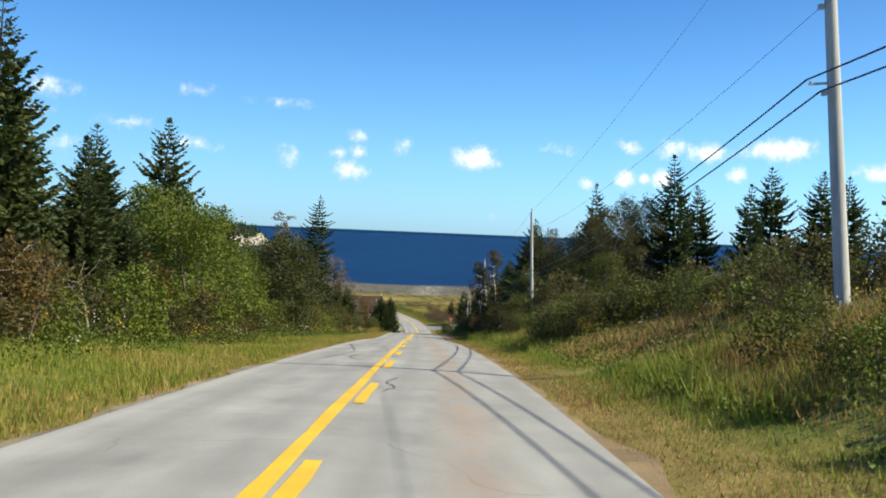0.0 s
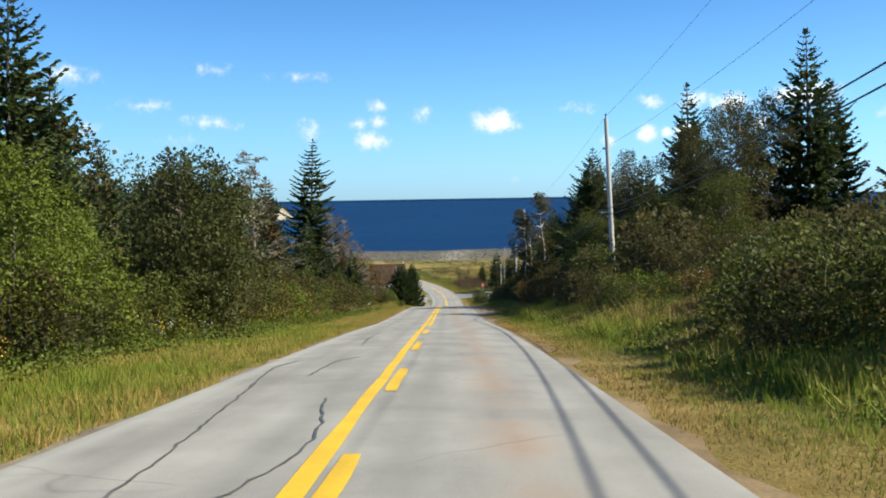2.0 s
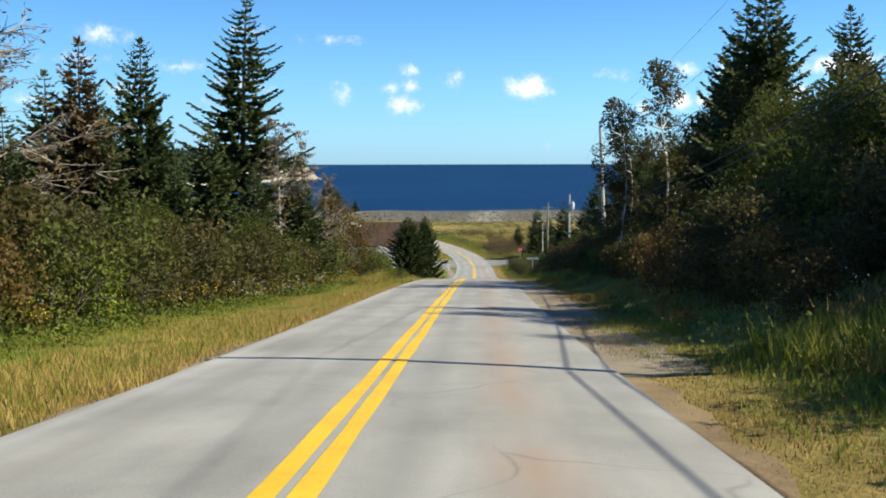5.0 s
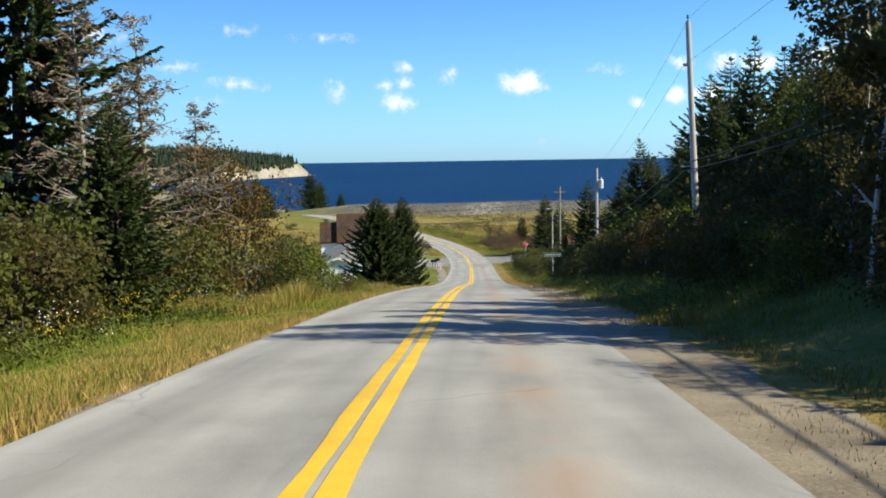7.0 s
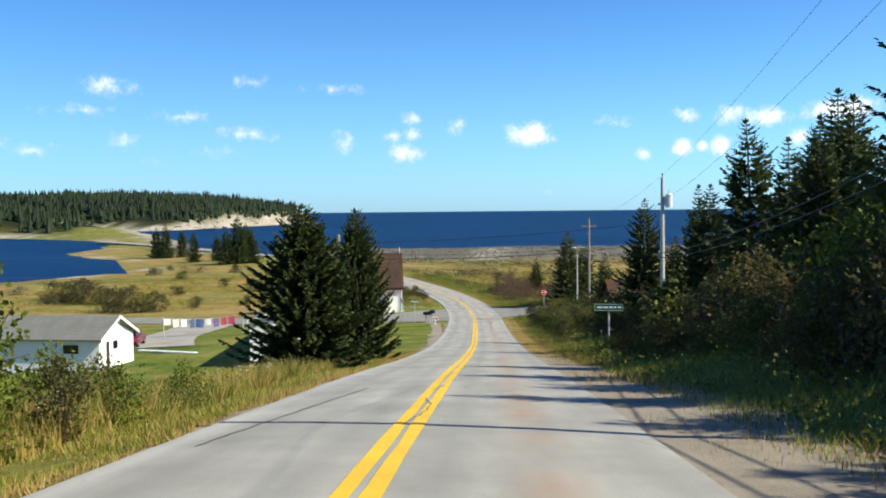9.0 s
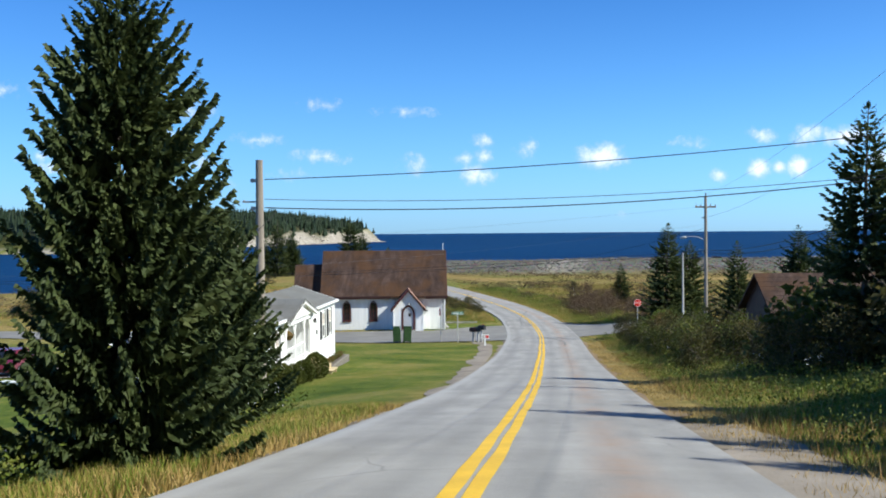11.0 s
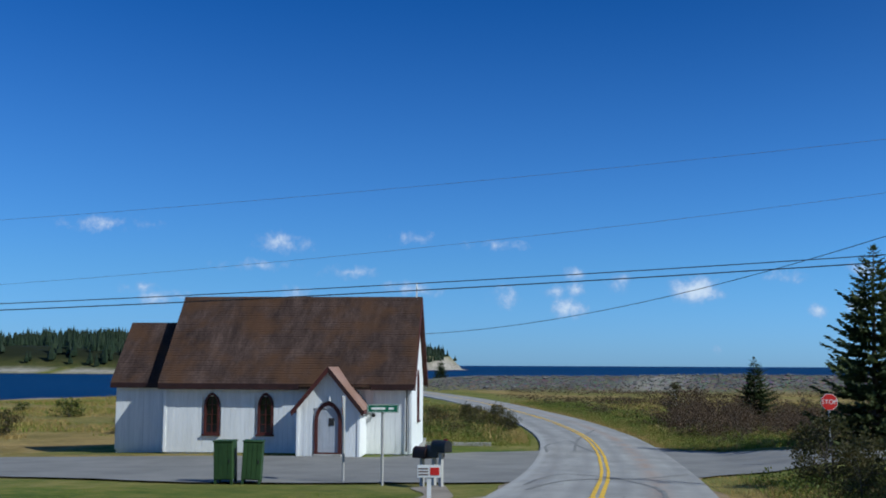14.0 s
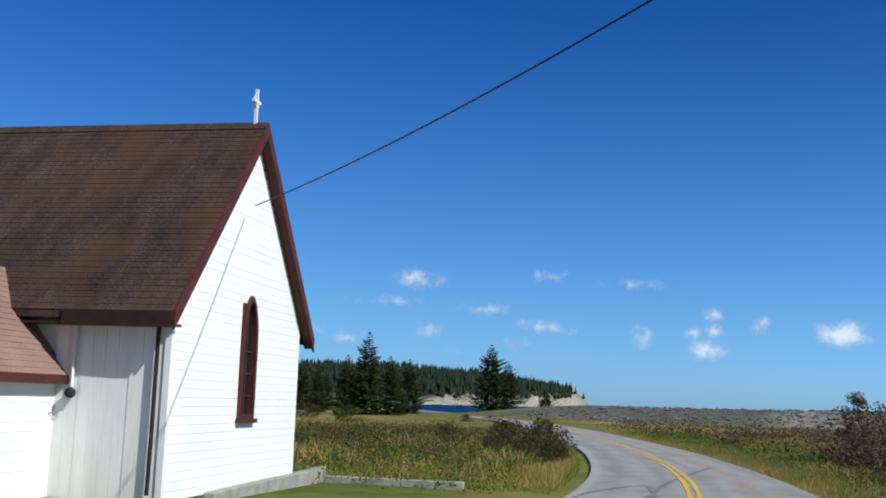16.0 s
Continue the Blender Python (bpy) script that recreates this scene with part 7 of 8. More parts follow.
# porch gable over the recess
GC, GH, GP = 9.1, 3.1, 0.66
gab = part("porch_gable", prism([(GC - GH + 0.3, HT - 0.12), (GC + GH - 0.3, HT - 0.12), (GC, HT + GP - 0.14)], 0.18, 0.26, "x"), M_TRIMW, house, "white sided porch gable")
for sgn in (-1, 1):
    part("gable_trim", prism([(GC + sgn * GH, HT - 0.06), (GC, HT + GP + 0.02), (GC, HT + GP - 0.16), (GC + sgn * GH, HT - 0.24)], 0.26, 0.42, "x"), M_TRIMW, house)
    shingled_slope(house, "porch_roof_slope", -1.9, 0.42, (GC + sgn * GH, HT - 0.02), (GC, HT + GP + 0.05), M_ROOFG, "x", 0.2, 13 + sgn)
part("porch_beam", boxes((-0.05, 0.16, PY0, PY1, HT - 0.35, HT - 0.12)), M_TRIMW, house)
part("porch_ceiling", boxes((-PDEP, -0.05, PY0, PY1, HT - 0.12, HT - 0.08)), M_TRIMW, house)
part("porch_deck", boxes((-PDEP, 0.12, PY0, PY1, DECK - 0.14, DECK)), M_TRIMW, house)
part("porch_skirt", boxes((-PDEP, -0.12, PY0, PY1, -0.2, DECK - 0.14)), M_CONC, house, "grey boarded skirt under the porch")
for y in (PY0 + 0.1, 8.35, 10.45, 11.95):
    p = part("porch_post", boxes((-0.03, 0.10, y - 0.065, y + 0.065, DECK, HT - 0.2), bevel=0.01), M_TRIMW, house, "white porch post with angled braces")
    for sgn in (-1, 1):
        part("brace", prism([(y, HT - 0.85), (y + sgn * 0.07, HT - 0.85), (y + sgn * 0.42, HT - 0.36), (y + sgn * 0.30, HT - 0.36)], -0.01, 0.08, "x"), M_TRIMW, p)
rail = part("railing", boxes((-0.01, 0.08, PY0, 10.45, DECK + 0.62, DECK + 0.69), (0.0, 0.06, PY0, 10.45, DECK + 0.08, DECK + 0.13)), M_TRIMW, house, "white porch railing")
nb = int((10.4 - PY0) / 0.13)
bal = bm_mesh("baluster", boxes((0.015, 0.05, -0.018, 0.018, DECK + 0.12, DECK + 0.63)), M_TRIMW)
for k in range(nb):
    b = part("baluster", bal, None, rail)
    b.location = (0, PY0 + 0.1 + k * 0.13, 0)


def house_window(y, z0, z1, w, x=0.02, shutters=True, curtain=True):
    fr = part("window", boxes((x, x + 0.06, y - w / 2, y - w / 2 + 0.06, z0, z1), (x, x + 0.06, y + w / 2 - 0.06, y + w / 2, z0, z1), (x, x + 0.06, y - w / 2, y + w / 2, z1 - 0.06, z1),
                              (x, x + 0.07, y - w / 2, y + w / 2, z0, z0 + 0.06), (x, x + 0.05, y - w / 2, y + w / 2, (z0 + z1) / 2 - 0.03, (z0 + z1) / 2 + 0.03)), M_TRIMW, house, "white sash window")
    part("pane", boxes((x - 0.01, x + 0.012, y - w / 2 + 0.05, y + w / 2 - 0.05, z0 + 0.05, (z0 + z1) / 2)), M_GLASS, fr)
    part("pane", boxes((x - 0.01, x + 0.016, y - w / 2 + 0.05, y + w / 2 - 0.05, (z0 + z1) / 2, z1 - 0.05)), M_CURTAIN if curtain else M_GLASS, fr)
    for k in (1, 2):
        part("muntin", boxes((x + 0.014, x + 0.03, y - w / 2 + k * w / 3 - 0.012, y - w / 2 + k * w / 3 + 0.012, (z0 + z1) / 2, z1 - 0.05)), M_TRIMW, fr)
    for k in (1, 2):
        zz = (z0 + z1) / 2 + k * (z1 - z0) / 6
        part("muntin", boxes((x + 0.014, x + 0.03, y - w / 2 + 0.05, y + w / 2 - 0.05, zz - 0.012, zz + 0.012)), M_TRIMW, fr)
    if shutters:
        for sgn in (-1, 1):
            y0 = y + sgn * (w / 2 + 0.17)
            sh = part("shutter", boxes((x, x + 0.05, y0 - 0.15, y0 + 0.15, z0 - 0.06, z1 + 0.06), bevel=0.006), M_SHUTTER, house, "black louvred shutter")


for y in (1.9, 4.85, 15.5, 17.4):
    house_window(y, 1.3, 2.62, 0.74)
house_window(7.75, 1.5, 2.5, 0.8, -PDEP + 0.03)
house_window(9.93, 1.15, 2.62, 0.9, -PDEP + 0.03, False, False)
house_window(10.83, 1.15, 2.62, 0.9, -PDEP + 0.03, False, False)
part("shutter", boxes((-PDEP + 0.03, -PDEP + 0.07, 9.05, 9.35, 1.2, 2.6)), M_SHUTTER, house)
fd = part("front_door", boxes((-PDEP + 0.02, -PDEP + 0.07, 11.45, 12.3, DECK, DECK + 2.03), bevel=0.01), M_TRIMW, house, "white storm door with dark glass")
part("pane", boxes((-PDEP + 0.06, -PDEP + 0.085, 11.53, 12.22, DECK + 0.12, DECK + 1.2)), M_GLASS, fd)
part("pane", boxes((-PDEP + 0.06, -PDEP + 0.085, 11.53, 12.22, DECK + 1.26, DECK + 1.92)), M_GLASS, fd)
bm = bmesh.new()
cyl(bm, 0.11, 13.05, 2.28, 2.50, 0.07, 0.05)
box(bm, 0.02, 0.12, 13.0, 13.1, 2.34, 2.44)
part("wall_lamp", bm, M_BLACK, house, "black lantern beside the porch")
part("wall_plate", boxes((0.02, 0.04, 13.75, 14.0, 1.62, 1.84)), M_DARKIN, house, "small dark vent cover")
# hanging basket
bm = bmesh.new()
bmesh.ops.create_icosphere(bm, subdivisions=2, radius=0.26)
for v_ in bm.verts:
    v_.co *= 0.8 + 0.35 * noise.noise(v_.co * 9)
bmesh.ops.translate(bm, vec=(0.0, 7.4, 2.2), verts=bm.verts)
hb = new("hanging_basket", bm_mesh("hanging_basket", bm, M_RUST))
hb.matrix_basis = HOUSE
tagged(hb, "hanging flower basket with trailing dark foliage", "flower basket")
# roof panel and pipe
slope_a = math.atan2(HR, HD / 2)
rp = part("roof_panel", boxes((-0.32, 0.32, -0.7, 0.7, 0.02, 0.12), bevel=0.02), M_SKYLIGHT, house, "dark blue glossy roof panel")
rp.matrix_local = Matrix.Translation((-1.8, 8.8, HT + HR * 1.8 / (HD / 2) + 0.06)) @ Matrix.Rotation(slope_a, 4, "Y")
bm = bmesh.new()
cyl(bm, -1.6, 6.5, HT + 0.4, HT + 0.85, 0.06)
part("vent_pipe", bm, M_RUSTPIPE, house, "rusty roof vent pipe")
# wooden steps down to the lawn
steps = thing("porch_steps", HOUSE, "fresh yellowish lumber steps leading to the lawn", "steps")
for k in range(4):
    x0, zt = 0.13 + k * 0.29, DECK - 0.19 * (k + 1)
    part("tread", boxes((x0, x0 + 0.33, 10.95, 12.3, zt - 0.04, zt), bevel=0.006), M_LUMBER, steps)
    part("riser", boxes((x0 - 0.005, x0 + 0.02, 11.0, 12.25, zt, zt + 0.15)), M_LUMBER, steps)
    for y0 in (11.0, 12.2):
        part("stringer", boxes((x0, x0 + 0.29, y0, y0 + 0.05, -0.3, zt - 0.045)), M_LUMBER, steps)
bed = thing("flower_bed", HOUSE, "narrow stone-edged flower bed along the house wall", "flower bed")
part("edging", boxes((0.62, 0.78, 14.1, 19.4, -0.45, -0.02), (0.05, 0.62, 19.25, 19.4, -0.45, -0.02), (0.05, 0.62, 14.1, 14.25, -0.45, -0.02), bevel=0.03), M_STONE, bed)
part("soil", boxes((0.05, 0.62, 14.25, 19.25, -0.45, -0.05)), M_BARK, bed)
rngf = np.random.RandomState(4)
for k in range(12):
    Pf = np.stack([rngf.normal(0.35, 0.09, 46), rngf.normal(14.55 + k * 0.4, 0.11, 46), rngf.uniform(-0.05, 0.18, 46)], 1)
    v, f = kites(Pf, rngf.normal(size=(46, 3)) + [0, 0, 0.7], 0.10, 0.4, rngf)
    plant_ob = part("bedding_plant", mesh_from("bedding_plant", v, f, M_RUST if k % 3 else M_LEAF), None, bed)
    tagged(plant_ob, "low rust-coloured bedding plants" if k % 3 else "low green bedding plants", kind="stuff")


def clipped_bush_meshes(seed, n=5200):
    rng = np.random.RandomState(seed)
    d = unit(rng.normal(size=(n, 3)))
    r = 1.0 + 0.08 * np.sin(d[:, 0] * 5 + seed) + 0.08 * np.sin(d[:, 1] * 6) - np.abs(rng.normal(0, 0.10, n))
    P = d * r[:, None] * [1, 1, 0.95] + [0, 0, 0.9]
    P = P[P[:, 2] > 0.02]
    v, f = kites(P, unit(P - [0, 0, 0.9]) * 0.7 + rng.normal(size=P.shape) * 0.5, 0.13 * rng.uniform(0.7, 1.3, len(P)), 0.36, rng)
    tr = tube([(0, 0, -0.2), (0, 0, 0.9)], [0.08, 0.04], 6)
    return mesh_from("trunk", tr[0], tr[1], M_BARK), mesh_from("crown", v, f, M_LEAF)


BUSH = [clipped_bush_meshes(k) for k in (1, 2)]
LABELS["clipped_bush"] = ("rounded clipped green bush before the house", "shrub", "bushes along the house front")
for x, y, h, w in ((-14.45, 201.0, 1.15, 0.92), (-14.6, 200.1, 0.8, 0.85), (-14.9, 204.0, 0.92, 0.9), (-14.85, 204.9, 0.7, 0.9), (-14.9, 206.1, 0.98, 0.92), (-14.85, 207.9, 1.18, 0.85)):
    plant("clipped_bush", BUSH, 1.85, x, y, h, w, 0.05)

# ------------------------------------------------------------------ shed, car and washing in the hollow
SH_Z = land_at(-30.5, 201.5) - 0.05
SHED = Matrix.Translation((-29.9, 199.2, SH_Z)) @ pose(0, 0, 0, 0, 0, -5)
shed = thing("garden_shed", SHED, "white gabled shed with a grey shingle roof", "shed")
SW, SD, ST, SR = 5.2, 7.5, 2.3, 1.2
sb = part("shed_body", prism([(0.05, -0.3), (SW - 0.05, -0.3), (SW - 0.05, ST), (SW / 2, ST + SR), (0.05, ST)], -SD, -0.05, "x"), M_WHITE, shed)
siding(sb, -SD, 0, 0.0, 0, -0.1, ST, "s")
siding(sb, 0, 0, 0.0, SW, -0.1, ST, "x")
shingled_slope(shed, "south_roof_slope", -SD - 0.2, 0.3, (-0.35, ST - 0.06), (SW / 2, ST + SR + 0.1), M_ROOFG, "x", 0.25, 21)
shingled_slope(shed, "north_roof_slope", -SD - 0.2, 0.3, (SW + 0.35, ST - 0.06), (SW / 2, ST + SR + 0.1), M_ROOFG, "x", 0.6, 22)
for s in (-0.35, SW + 0.35):
    rake(shed, 0.3, 0.34, (s, ST - 0.04), (SW / 2, ST + SR + 0.13), 0.2, M_TRIMW, "x")
part("door", boxes((0.02, 0.06, 1.0, 1.35, 0.0, 1.95)), M_DARKIN, shed, "dark narrow door standing open")
part("window", boxes((0.02, 0.06, 2.0, 2.6, 1.35, 1.9)), M_GLASS, shed, "small dark window")
part("window", boxes((-2.6, -1.5, -0.05, 0.0, 1.25, 1.85)), M_GLASS, shed, "wide dark window in the shaded wall")


def car_thing(x, y, rz):
    z = land_at(x, y)
    c = thing("car", pose(x, y, z, 0, 0, rz), "dark red sedan parked beside the shed", "car")
    side = [(-2.1, 0.35), (2.1, 0.35), (2.2, 0.62), (2.05, 0.85), (1.0, 0.95), (-1.7, 0.98), (-2.15, 0.85), (-2.2, 0.55)]
    part("body", prism(side, -0.85, 0.85, "y"), M_CARRED, c)
    cab = part("cabin", prism([(0.95, 0.94), (0.3, 1.42), (-1.0, 1.42), (-1.6, 0.96)], -0.70, 0.70, "y"), M_CARRED, c)
    part("windscreen", prism([(0.93, 0.99), (0.36, 1.38), (0.40, 1.40), (0.99, 1.0)], -0.62, 0.62, "y"), M_GLASS, c)
    part("rear_window", prism([(-1.58, 1.0), (-1.06, 1.38), (-1.10, 1.40), (-1.64, 1.02)], -0.62, 0.62, "y"), M_GLASS, c)
    for s in (-0.71, 0.70):
        part("side_window", prism([(0.75, 1.0), (0.28, 1.36), (-0.98, 1.36), (-1.4, 1.0)], s, s + 0.012, "y"), M_GLASS, c)
    for wx in (-1.35, 1.35):
        for wy in (-0.86, 0.70):
            bm = bmesh.new()
            bmesh.ops.create_cone(bm, cap_ends=True, segments=18, radius1=0.32, radius2=0.32, depth=0.18)
            bmesh.ops.rotate(bm, cent=(0, 0, 0), matrix=Matrix.Rotation(math.pi / 2, 3, "X"), verts=bm.verts)
            bmesh.ops.translate(bm, vec=(wx, wy + 0.08, 0.32), verts=bm.verts)
            w = part("wheel", bm, M_TYRE, c)
            bm = bmesh.new()
            bmesh.ops.create_cone(bm, cap_ends=True, segments=14, radius1=0.19, radius2=0.19, depth=0.20)
            bmesh.ops.rotate(bm, cent=(0, 0, 0), matrix=Matrix.Rotation(math.pi / 2, 3, "X"), verts=bm.verts)
            bmesh.ops.translate(bm, vec=(wx, wy + 0.08, 0.32), verts=bm.verts)
            part("rim", bm, M_STEEL, w)
    for s in (-0.6, 0.6):
        part("tail_light", boxes((-2.2, -2.13, s - 0.18, s + 0.18, 0.68, 0.82)), M_SIGNR, c)


car_thing(-33.4, 214.8, 100)


def washing():
    for x, y in ((-33.0, 221.8), (-27.0, 226.5)):
        ob = thing("clothes_post", pose(x, y, land_at(x, y)), "grey wooden clothes-line post on the grass", "post", "clothes posts")
        bm = bmesh.new()
        cyl(bm, 0, 0, -0.3, 1.85, 0.06)
        part("shaft", bm, M_POLEG, ob)
        part("crossbar", boxes((-0.03, 0.03, -0.35, 0.35, 1.65, 1.73)), M_POLEG, ob)
    a, b = np.array((-33.0, 221.8, land_at(-33.0, 221.8) + 1.75)), np.array((-27.0, 226.5, land_at(-27.0, 226.5) + 1.75))
    cable(a, b, 0.25, 0.008, M_SIGNW, "slack white clothes line between posts", 14)
    cols = [(0.80, 0.78, 0.70), (0.78, 0.74, 0.55), (0.80, 0.80, 0.80), (0.10, 0.13, 0.22), (0.07, 0.10, 0.24), (0.6, 0.6, 0.64), (0.16, 0.12, 0.25), (0.40, 0.05, 0.07), (0.32, 0.05, 0.10)]
    rng = np.random.RandomState(2)
    for k, col in enumerate(cols):
        t = 0.05 + k * 0.10
        p = a * (1 - t) + b * t
        p[2] -= 0.25 * 4 * t * (1 - t)
        w, h = rng.uniform(0.45, 0.75), rng.uniform(0.55, 1.0)
        gx, gz = np.meshgrid(np.linspace(-w / 2, w / 2, 6), np.linspace(0, -h, 6))
        gy = 0.06 * np.sin(gx * 9 + k) * (-gz) + 0.03
        top = np.stack([gx, gy, gz], -1).reshape(-1, 3)
        bot = top + [0, 0.012, 0]
        i = np.arange(36).reshape(6, 6)
        f = np.stack([i[:-1, :-1], i[:-1, 1:], i[1:, 1:], i[1:, :-1]], -1).reshape(-1, 4)
        edge = np.r_[i[0], i[1:, -1], i[-1, ::-1][1:], i[::-1, 0][1:]]
        rim = np.array([(edge[j], edge[j + 1], edge[j + 1] + 36, edge[j] + 36) for j in range(len(edge) - 1)])
        me = mesh_from("laundry", np.concatenate([top, bot]), np.concatenate([f, f[:, ::-1] + 36, rim]), m_cloth("cloth", col))
        ob = new("laundry", me)
        ob.matrix_basis = pose(*p, 0, rng.uniform(-7, 7), 38 + rng.uniform(-12, 12))
        tagged(ob, "piece of laundry hanging on the clothes line", "laundry", "laundry on the line")


washing()
board = new("plank", bm_mesh("plank", boxes((-2.6, 2.6, -0.2, 0.2, 0.0, 0.16), bevel=0.03), M_SIGNW))
board.matrix_basis = pose(-28.4, 208.8, land_at(-28.4, 208.8), 0, 0, -17)
tagged(board, "long pale plank lying on the grass", "plank")

# house among the trees on the other side
BACK = pose(8.9, 214.5, land_at(8.9, 214.5) - 0.55, 0, 0, 6)
cab = thing("cabin", BACK, "low brown-roofed cabin half hidden by shrubs", "house")
part("wall", prism([(-2.5, -0.6), (2.5, -0.2), (2.5, 2.2), (0, 3.7), (-2.5, 2.2)], -3.2, 3.2, "x"), M_DARKTRIM, cab)
for s in (-1, 1):
    shingled_slope(cab, "roof_slope", -3.5, 3.5, (s * 2.9, 2.0), (0, 3.8), M_ROOF, "x", 0.35, 31 + s)

# ------------------------------------------------------------------ signs, boxes
def sign_post(ob, h, r=0.03, mat=None):
    bm = bmesh.new()
    cyl(bm, 0, 0, -0.3, h, r, sides=8)
    part("post", bm, mat or M_STEEL, ob)


def guide_sign(x, y, zc, w, h, rz, label, bars):
    z = land_at(x, y)
    ob = thing("road_sign", pose(x, y, z, 0, 0, rz), label, "road sign", "green road signs")
    sign_post(ob, zc - z + h / 2 - 0.02, 0.04, M_POLEG)
    k = zc - z
    bl = part("blade", boxes((-w / 2, w / 2, -0.065, -0.045, k - h / 2, k + h / 2), bevel=0.004), M_SIGNG, ob)
    for a0, a1, b0, b1 in ((-w / 2 + 0.02, w / 2 - 0.02, k - h / 2 + 0.012, k - h / 2 + 0.024), (-w / 2 + 0.02, w / 2 - 0.02, k + h / 2 - 0.024, k + h / 2 - 0.012), (-w / 2 + 0.02, -w / 2 + 0.032, k - h / 2 + 0.035, k + h / 2 - 0.035), (w / 2 - 0.032, w / 2 - 0.02, k - h / 2 + 0.035, k + h / 2 - 0.035)):
        part("border", boxes((a0, a1, -0.071, -0.064, b0, b1)), M_SIGNW, bl)
    for a, b in bars:
        part("bar", boxes((a * w, b * w, -0.071, -0.064, k - h * 0.13, k + h * 0.13)), M_SIGNW, bl)
    return ob


guide_sign(1.94, 176.0, -15.98, 1.26, 0.30, -4, "green road sign with white lettering on a grey post", [(-0.40, -0.22), (-0.19, -0.02), (0.02, 0.14), (0.18, 0.26), (0.30, 0.42)])
guide_sign(-12.02, 239.86, -21.40, 0.92, 0.24, 16, "green street name sign on a steel post", [(-0.36, 0.08), (0.18, 0.34)])


def octagon_sign(x, y, zc, rz, face, label):
    z = land_at(x, y)
    ob = thing("stop_sign", pose(x, y, z, 0, 0, rz), label, "stop sign", "stop signs")
    sign_post(ob, zc - z + 0.28, 0.035, M_POLEG)
    bm = bmesh.new()
    bmesh.ops.create_cone(bm, cap_ends=True, segments=8, radius1=0.33, radius2=0.33, depth=0.012)
    bmesh.ops.rotate(bm, cent=(0, 0, 0), matrix=Matrix.Rotation(math.pi / 8, 3, "Z"), verts=bm.verts)
    bmesh.ops.rotate(bm, cent=(0, 0, 0), matrix=Matrix.Rotation(math.pi / 2, 3, "X"), verts=bm.verts)
    bmesh.ops.translate(bm, vec=(0, -0.05, zc - z), verts=bm.verts)
    back = part("plate", bm, M_SIGNW, ob)
    bm = bmesh.new()
    bmesh.ops.create_cone(bm, cap_ends=True, segments=8, radius1=0.31, radius2=0.31, depth=0.008)
    bmesh.ops.rotate(bm, cent=(0, 0, 0), matrix=Matrix.Rotation(math.pi / 8, 3, "Z"), verts=bm.verts)
    bmesh.ops.rotate(bm, cent=(0, 0, 0), matrix=Matrix.Rotation(math.pi / 2, 3, "X"), verts=bm.verts)
    bmesh.ops.translate(bm, vec=(0, -0.060, zc - z), verts=bm.verts)
    part("face", bm, M_SIGNR, back, "red sign face")
    text = bpy.data.curves.new("lettering", "FONT")
    text.body, text.size, text.extrude, text.align_x, text.align_y = "STOP", 0.24, 0.002, "CENTER", "CENTER"
    text.materials.append(M_SIGNW)
    word = new("lettering", text)
    word.parent = back
    word.matrix_basis = pose(0, -0.068, zc - z, 90, 0, 0)


octagon_sign(2.0, 251.8, -21.45, 10, M_SIGNR, "red octagonal stop sign on a wooden post")
octagon_sign(-13.37, 240.4, -21.35, -70, M_SIGNR, "octagonal stop sign seen from its pale back")

for x, y, rz, tip in ((-16.5, 239.0, 8, -1.5), (-15.78, 239.2, 16, 2.5)):
    z = land_at(x, y)
    ob = thing("refuse_box", pose(x, y, z, 0, tip, rz), "green painted wooden refuse box on short legs", "refuse box", "refuse boxes by the side road")
    part("box", boxes((-0.28, 0.28, -0.26, 0.26, 0.14, 1.22), bevel=0.012), M_BINGREEN, ob)
    part("lid", boxes((-0.30, 0.30, -0.29, 0.28, 1.22, 1.26), bevel=0.01), M_BINGREEN, ob)
    for k in range(4):
        part("plank", boxes((-0.27 + k * 0.136, -0.145 + k * 0.136, -0.275, -0.258, 0.17, 1.19), bevel=0.004), M_BINGREEN, ob)
    part("handle", boxes((0.17, 0.20, -0.295, -0.274, 0.62, 0.72)), M_BLACK, ob)
    for sx in (-0.24, 0.24):
        for sy in (-0.22, 0.22):
            part("leg", boxes((sx - 0.035, sx + 0.035, sy - 0.035, sy + 0.035, -0.1, 0.15)), M_BINGREEN, ob)


def mailbox(x, y, h, rz, mat, label):
    z = land_at(x, y)
    ob = thing("mailbox", pose(x, y, z, 0, 0, rz), label, "mailbox", "mailboxes at the corner")
    part("post", boxes((-0.05, 0.05, -0.05, 0.05, -0.3, h - 0.02)), M_POLEG, ob)
    out = [(-0.15, h), (0.15, h)] + [(0.15 * math.cos(a), h + 0.18 + 0.15 * math.sin(a)) for a in np.linspace(0, math.pi, 9)]
    bx = part("box", prism(out, -0.26, 0.26, "y"), mat, ob)
    part("door", prism([(p * 1.04, h + (q - h) * 1.02) for p, q in out], -0.275, -0.26, "y"), mat, bx)
    part("flag", boxes((0.152, 0.165, -0.1, -0.06, h + 0.1, h + 0.36), (0.152, 0.165, -0.1, 0.04, h + 0.28, h + 0.36)), M_SIGNR, bx)


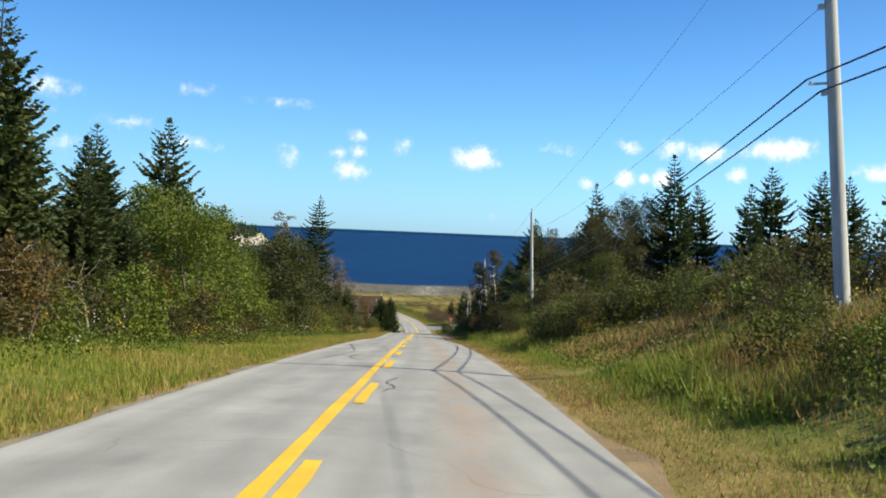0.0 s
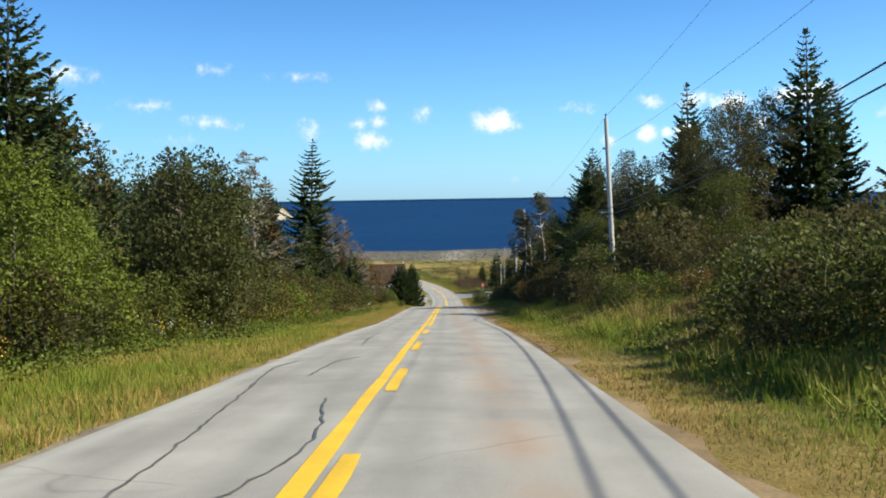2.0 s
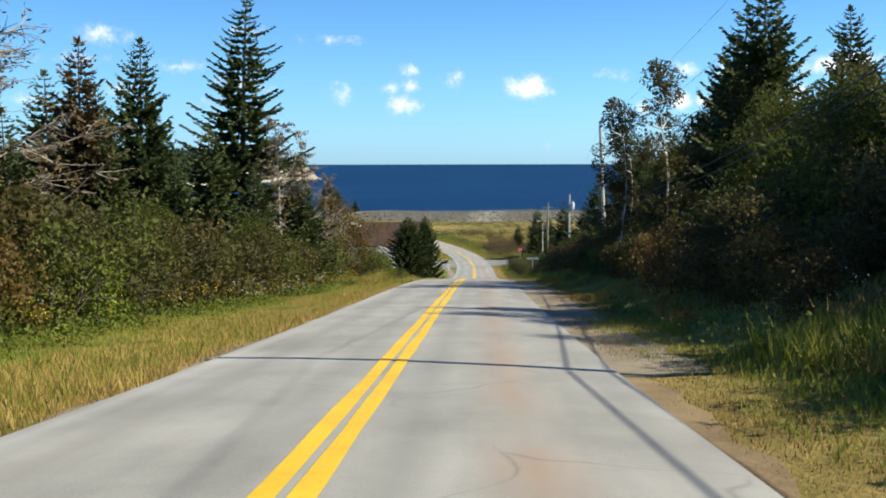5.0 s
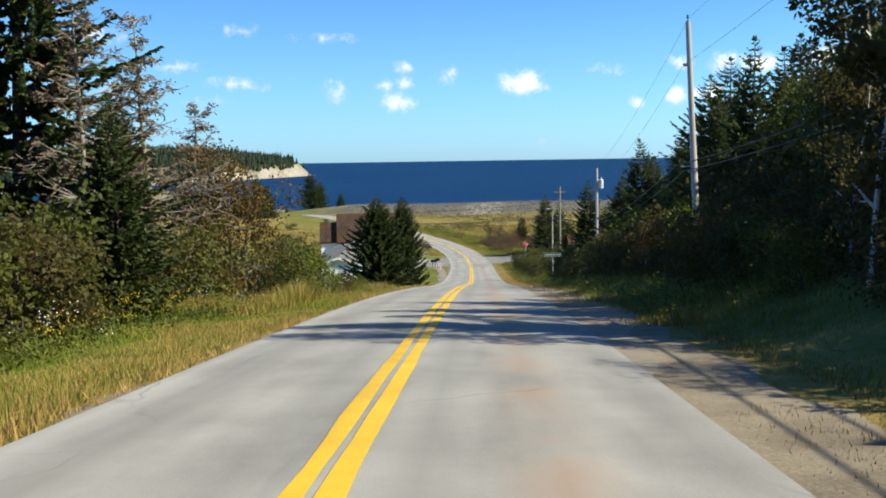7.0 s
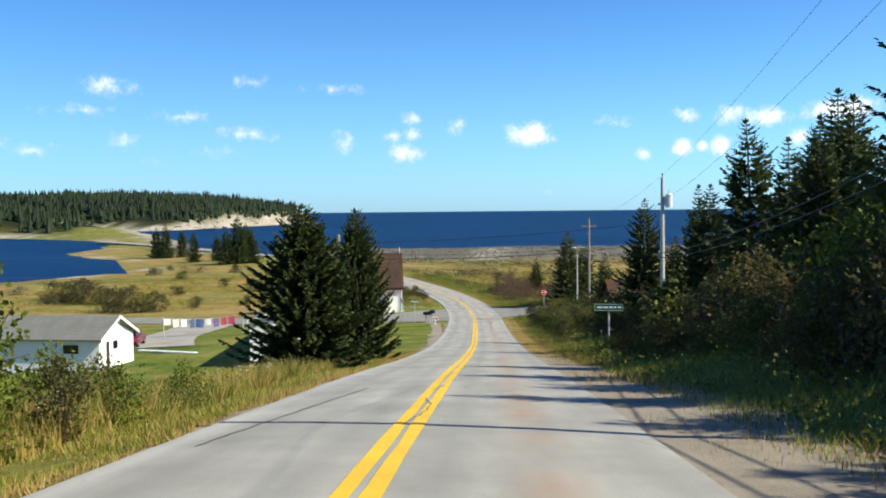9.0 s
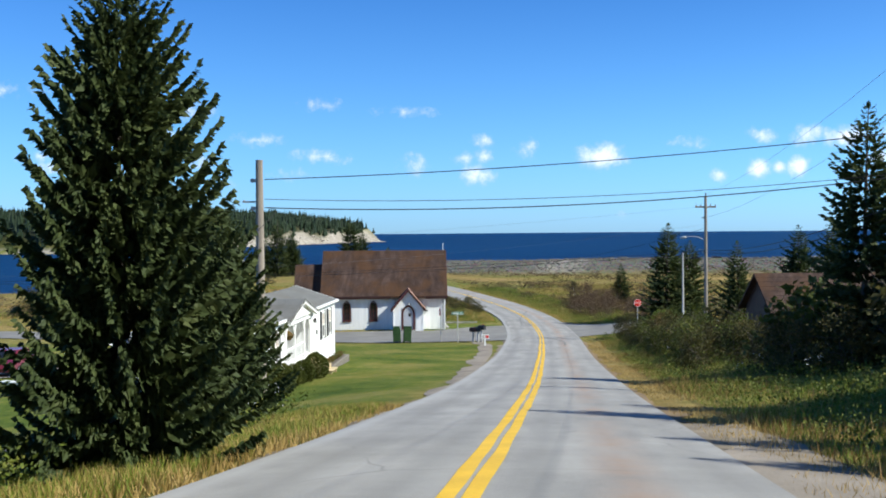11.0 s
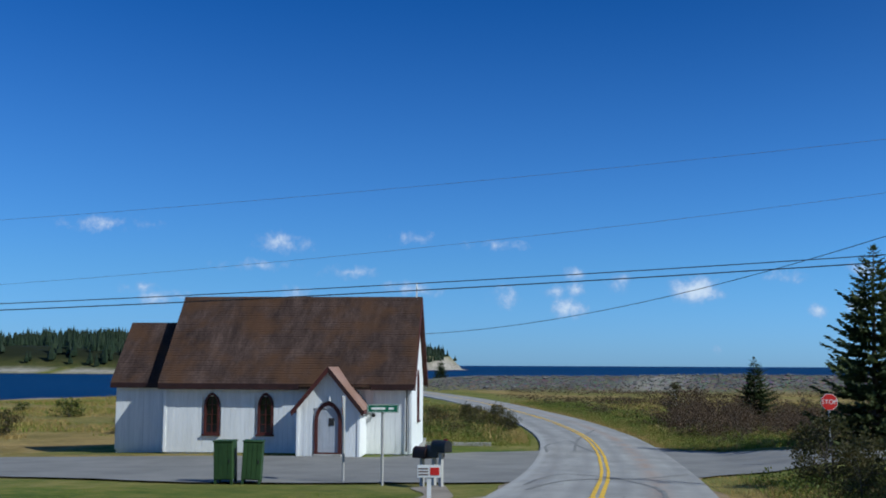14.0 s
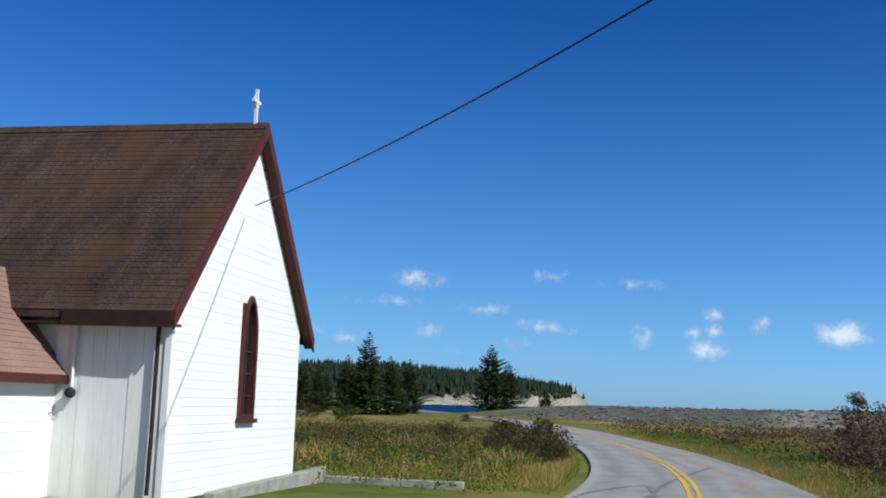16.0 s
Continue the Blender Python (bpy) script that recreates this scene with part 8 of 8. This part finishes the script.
mailbox(-10.15, 239.3, 1.0, 60, M_BLACK, "black rounded mailbox on a wooden post")
mailbox(-10.45, 239.75, 0.84, 56, M_BLACK, "black rounded mailbox on a grey post")
mailbox(-10.85, 239.95, 0.80, 56, M_DARKTRIM, "dark brown mailbox on a wooden post")
z_ = land_at(-9.55, 235.2)
ob = thing("sale_sign", pose(-9.55, 235.2, z_, 0, 0, 10), "small white and red sign on a post", "sign")
part("post", boxes((-0.05, 0.05, -0.03, 0.03, -0.2, 0.62)), M_SIGNW, ob)
pl = part("panel", boxes((-0.28, 0.28, -0.05, -0.03, 0.54, 0.84), bevel=0.004), M_SIGNW, ob)
part("red_block", boxes((0.03, 0.25, -0.058, -0.049, 0.60, 0.78)), M_SIGNR, pl)
for k in range(3):
    part("bar", boxes((-0.25, -0.02, -0.058, -0.049, 0.60 + k * 0.07, 0.625 + k * 0.07)), M_MAROON, pl)


# ------------------------------------------------------------------ cracks and tyre marks on the asphalt
def mark(nm, pts, width, mat, label, seed=0, lift=0.045, wob=0.03):
    rng = np.random.RandomState(seed)
    p = np.array(pts, float)
    k = np.r_[0, np.cumsum(np.hypot(*np.diff(p, axis=0).T))]
    q = np.arange(0, k[-1], 0.25)
    c = np.stack([hermite(k, p[:, 0], q), hermite(k, p[:, 1], q)], 1)
    c += rng.normal(0, wob, c.shape)
    d = unit(np.gradient(c, axis=0))
    n = np.stack([d[:, 1], -d[:, 0]], 1)
    w = width / 2 * rng.uniform(0.8, 1.2, len(c))[:, None]
    l, r = c - n * w, c + n * w
    def put(a):
        dd, cy = road_frame(a[:, 0], a[:, 1])
        crown = np.interp(dd, [-2.72, -1.4, 0, 1.6, 3.0], [-0.02, 0.015, 0.03, 0.015, -0.02])
        return np.column_stack([a, road_level(cy) + crown + lift - 0.035])
    v = np.stack([put(l), put(r)], 1).reshape(-1, 3)
    i = np.arange(len(v)).reshape(-1, 2)
    f = np.stack([i[:-1, 0], i[:-1, 1], i[1:, 1], i[1:, 0]], -1)
    tagged(new(nm, mesh_from(nm, v, f, mat)), label, "road mark", kind="structure")


TAR = "dark filled crack in the asphalt"
RUB = "dark curved rubber mark on the asphalt"
CRACKS = [
    [(-0.9, 16.7), (-0.78, 17.8), (-0.95, 18.7), (-0.82, 20.2)], [(-2.1, 27.3), (-2.5, 29.0), (-2.6, 31.0), (-2.2, 34.0), (-1.9, 36.4), (-2.3, 41)], [(-3.2, 27.9), (-3.1, 30.0), (-2.9, 33.4), (-3.4, 40.1), (-3.8, 44.0)],
    [(-3.3, 54.9), (-3.45, 57.5), (-3.55, 60.0), (-3.6, 63.9)], [(-3.1, 44.7), (-3.1, 46.6), (-3.05, 48.4), (-2.7, 49.5)], [(-3.7, 42.9), (-3.9, 44.9), (-4.1, 47.4), (-3.9, 48.9)],
    [(-3.9, 144), (-3.75, 147), (-4.05, 150), (-3.8, 153)], [(-6.0, 142), (-5.7, 147), (-5.4, 152)], [(-4.1, 195), (-3.0, 197), (-2.2, 196)],
]
for k, pts in enumerate(CRACKS):
    mark("tar_crack", pts, 0.03, M_TAR, TAR, 40 + k, 0.045, 0.014)
MARKS = [
    [(-7.9, 240.2), (-7.8, 243.0), (-7.2, 245.2), (-6.1, 244.4), (-5.0, 242.8)], [(-7.6, 238.4), (-7.3, 240.6), (-6.6, 242.6), (-5.4, 243.2), (-3.2, 247.0)], [(-5.1, 242.6), (-4.3, 240.4), (-3.9, 235.0)], [(-8.2, 259.3), (-8.8, 268), (-8.7, 280)],
    [(-9.4, 258.6), (-9.9, 265), (-9.3, 267.4), (-8.3, 263.1), (-6.8, 257)],
]
for k, pts in enumerate(MARKS):
    mark("tyre_mark", pts, 0.13, M_TYREMARK, RUB, 60 + k, 0.043, 0.012)
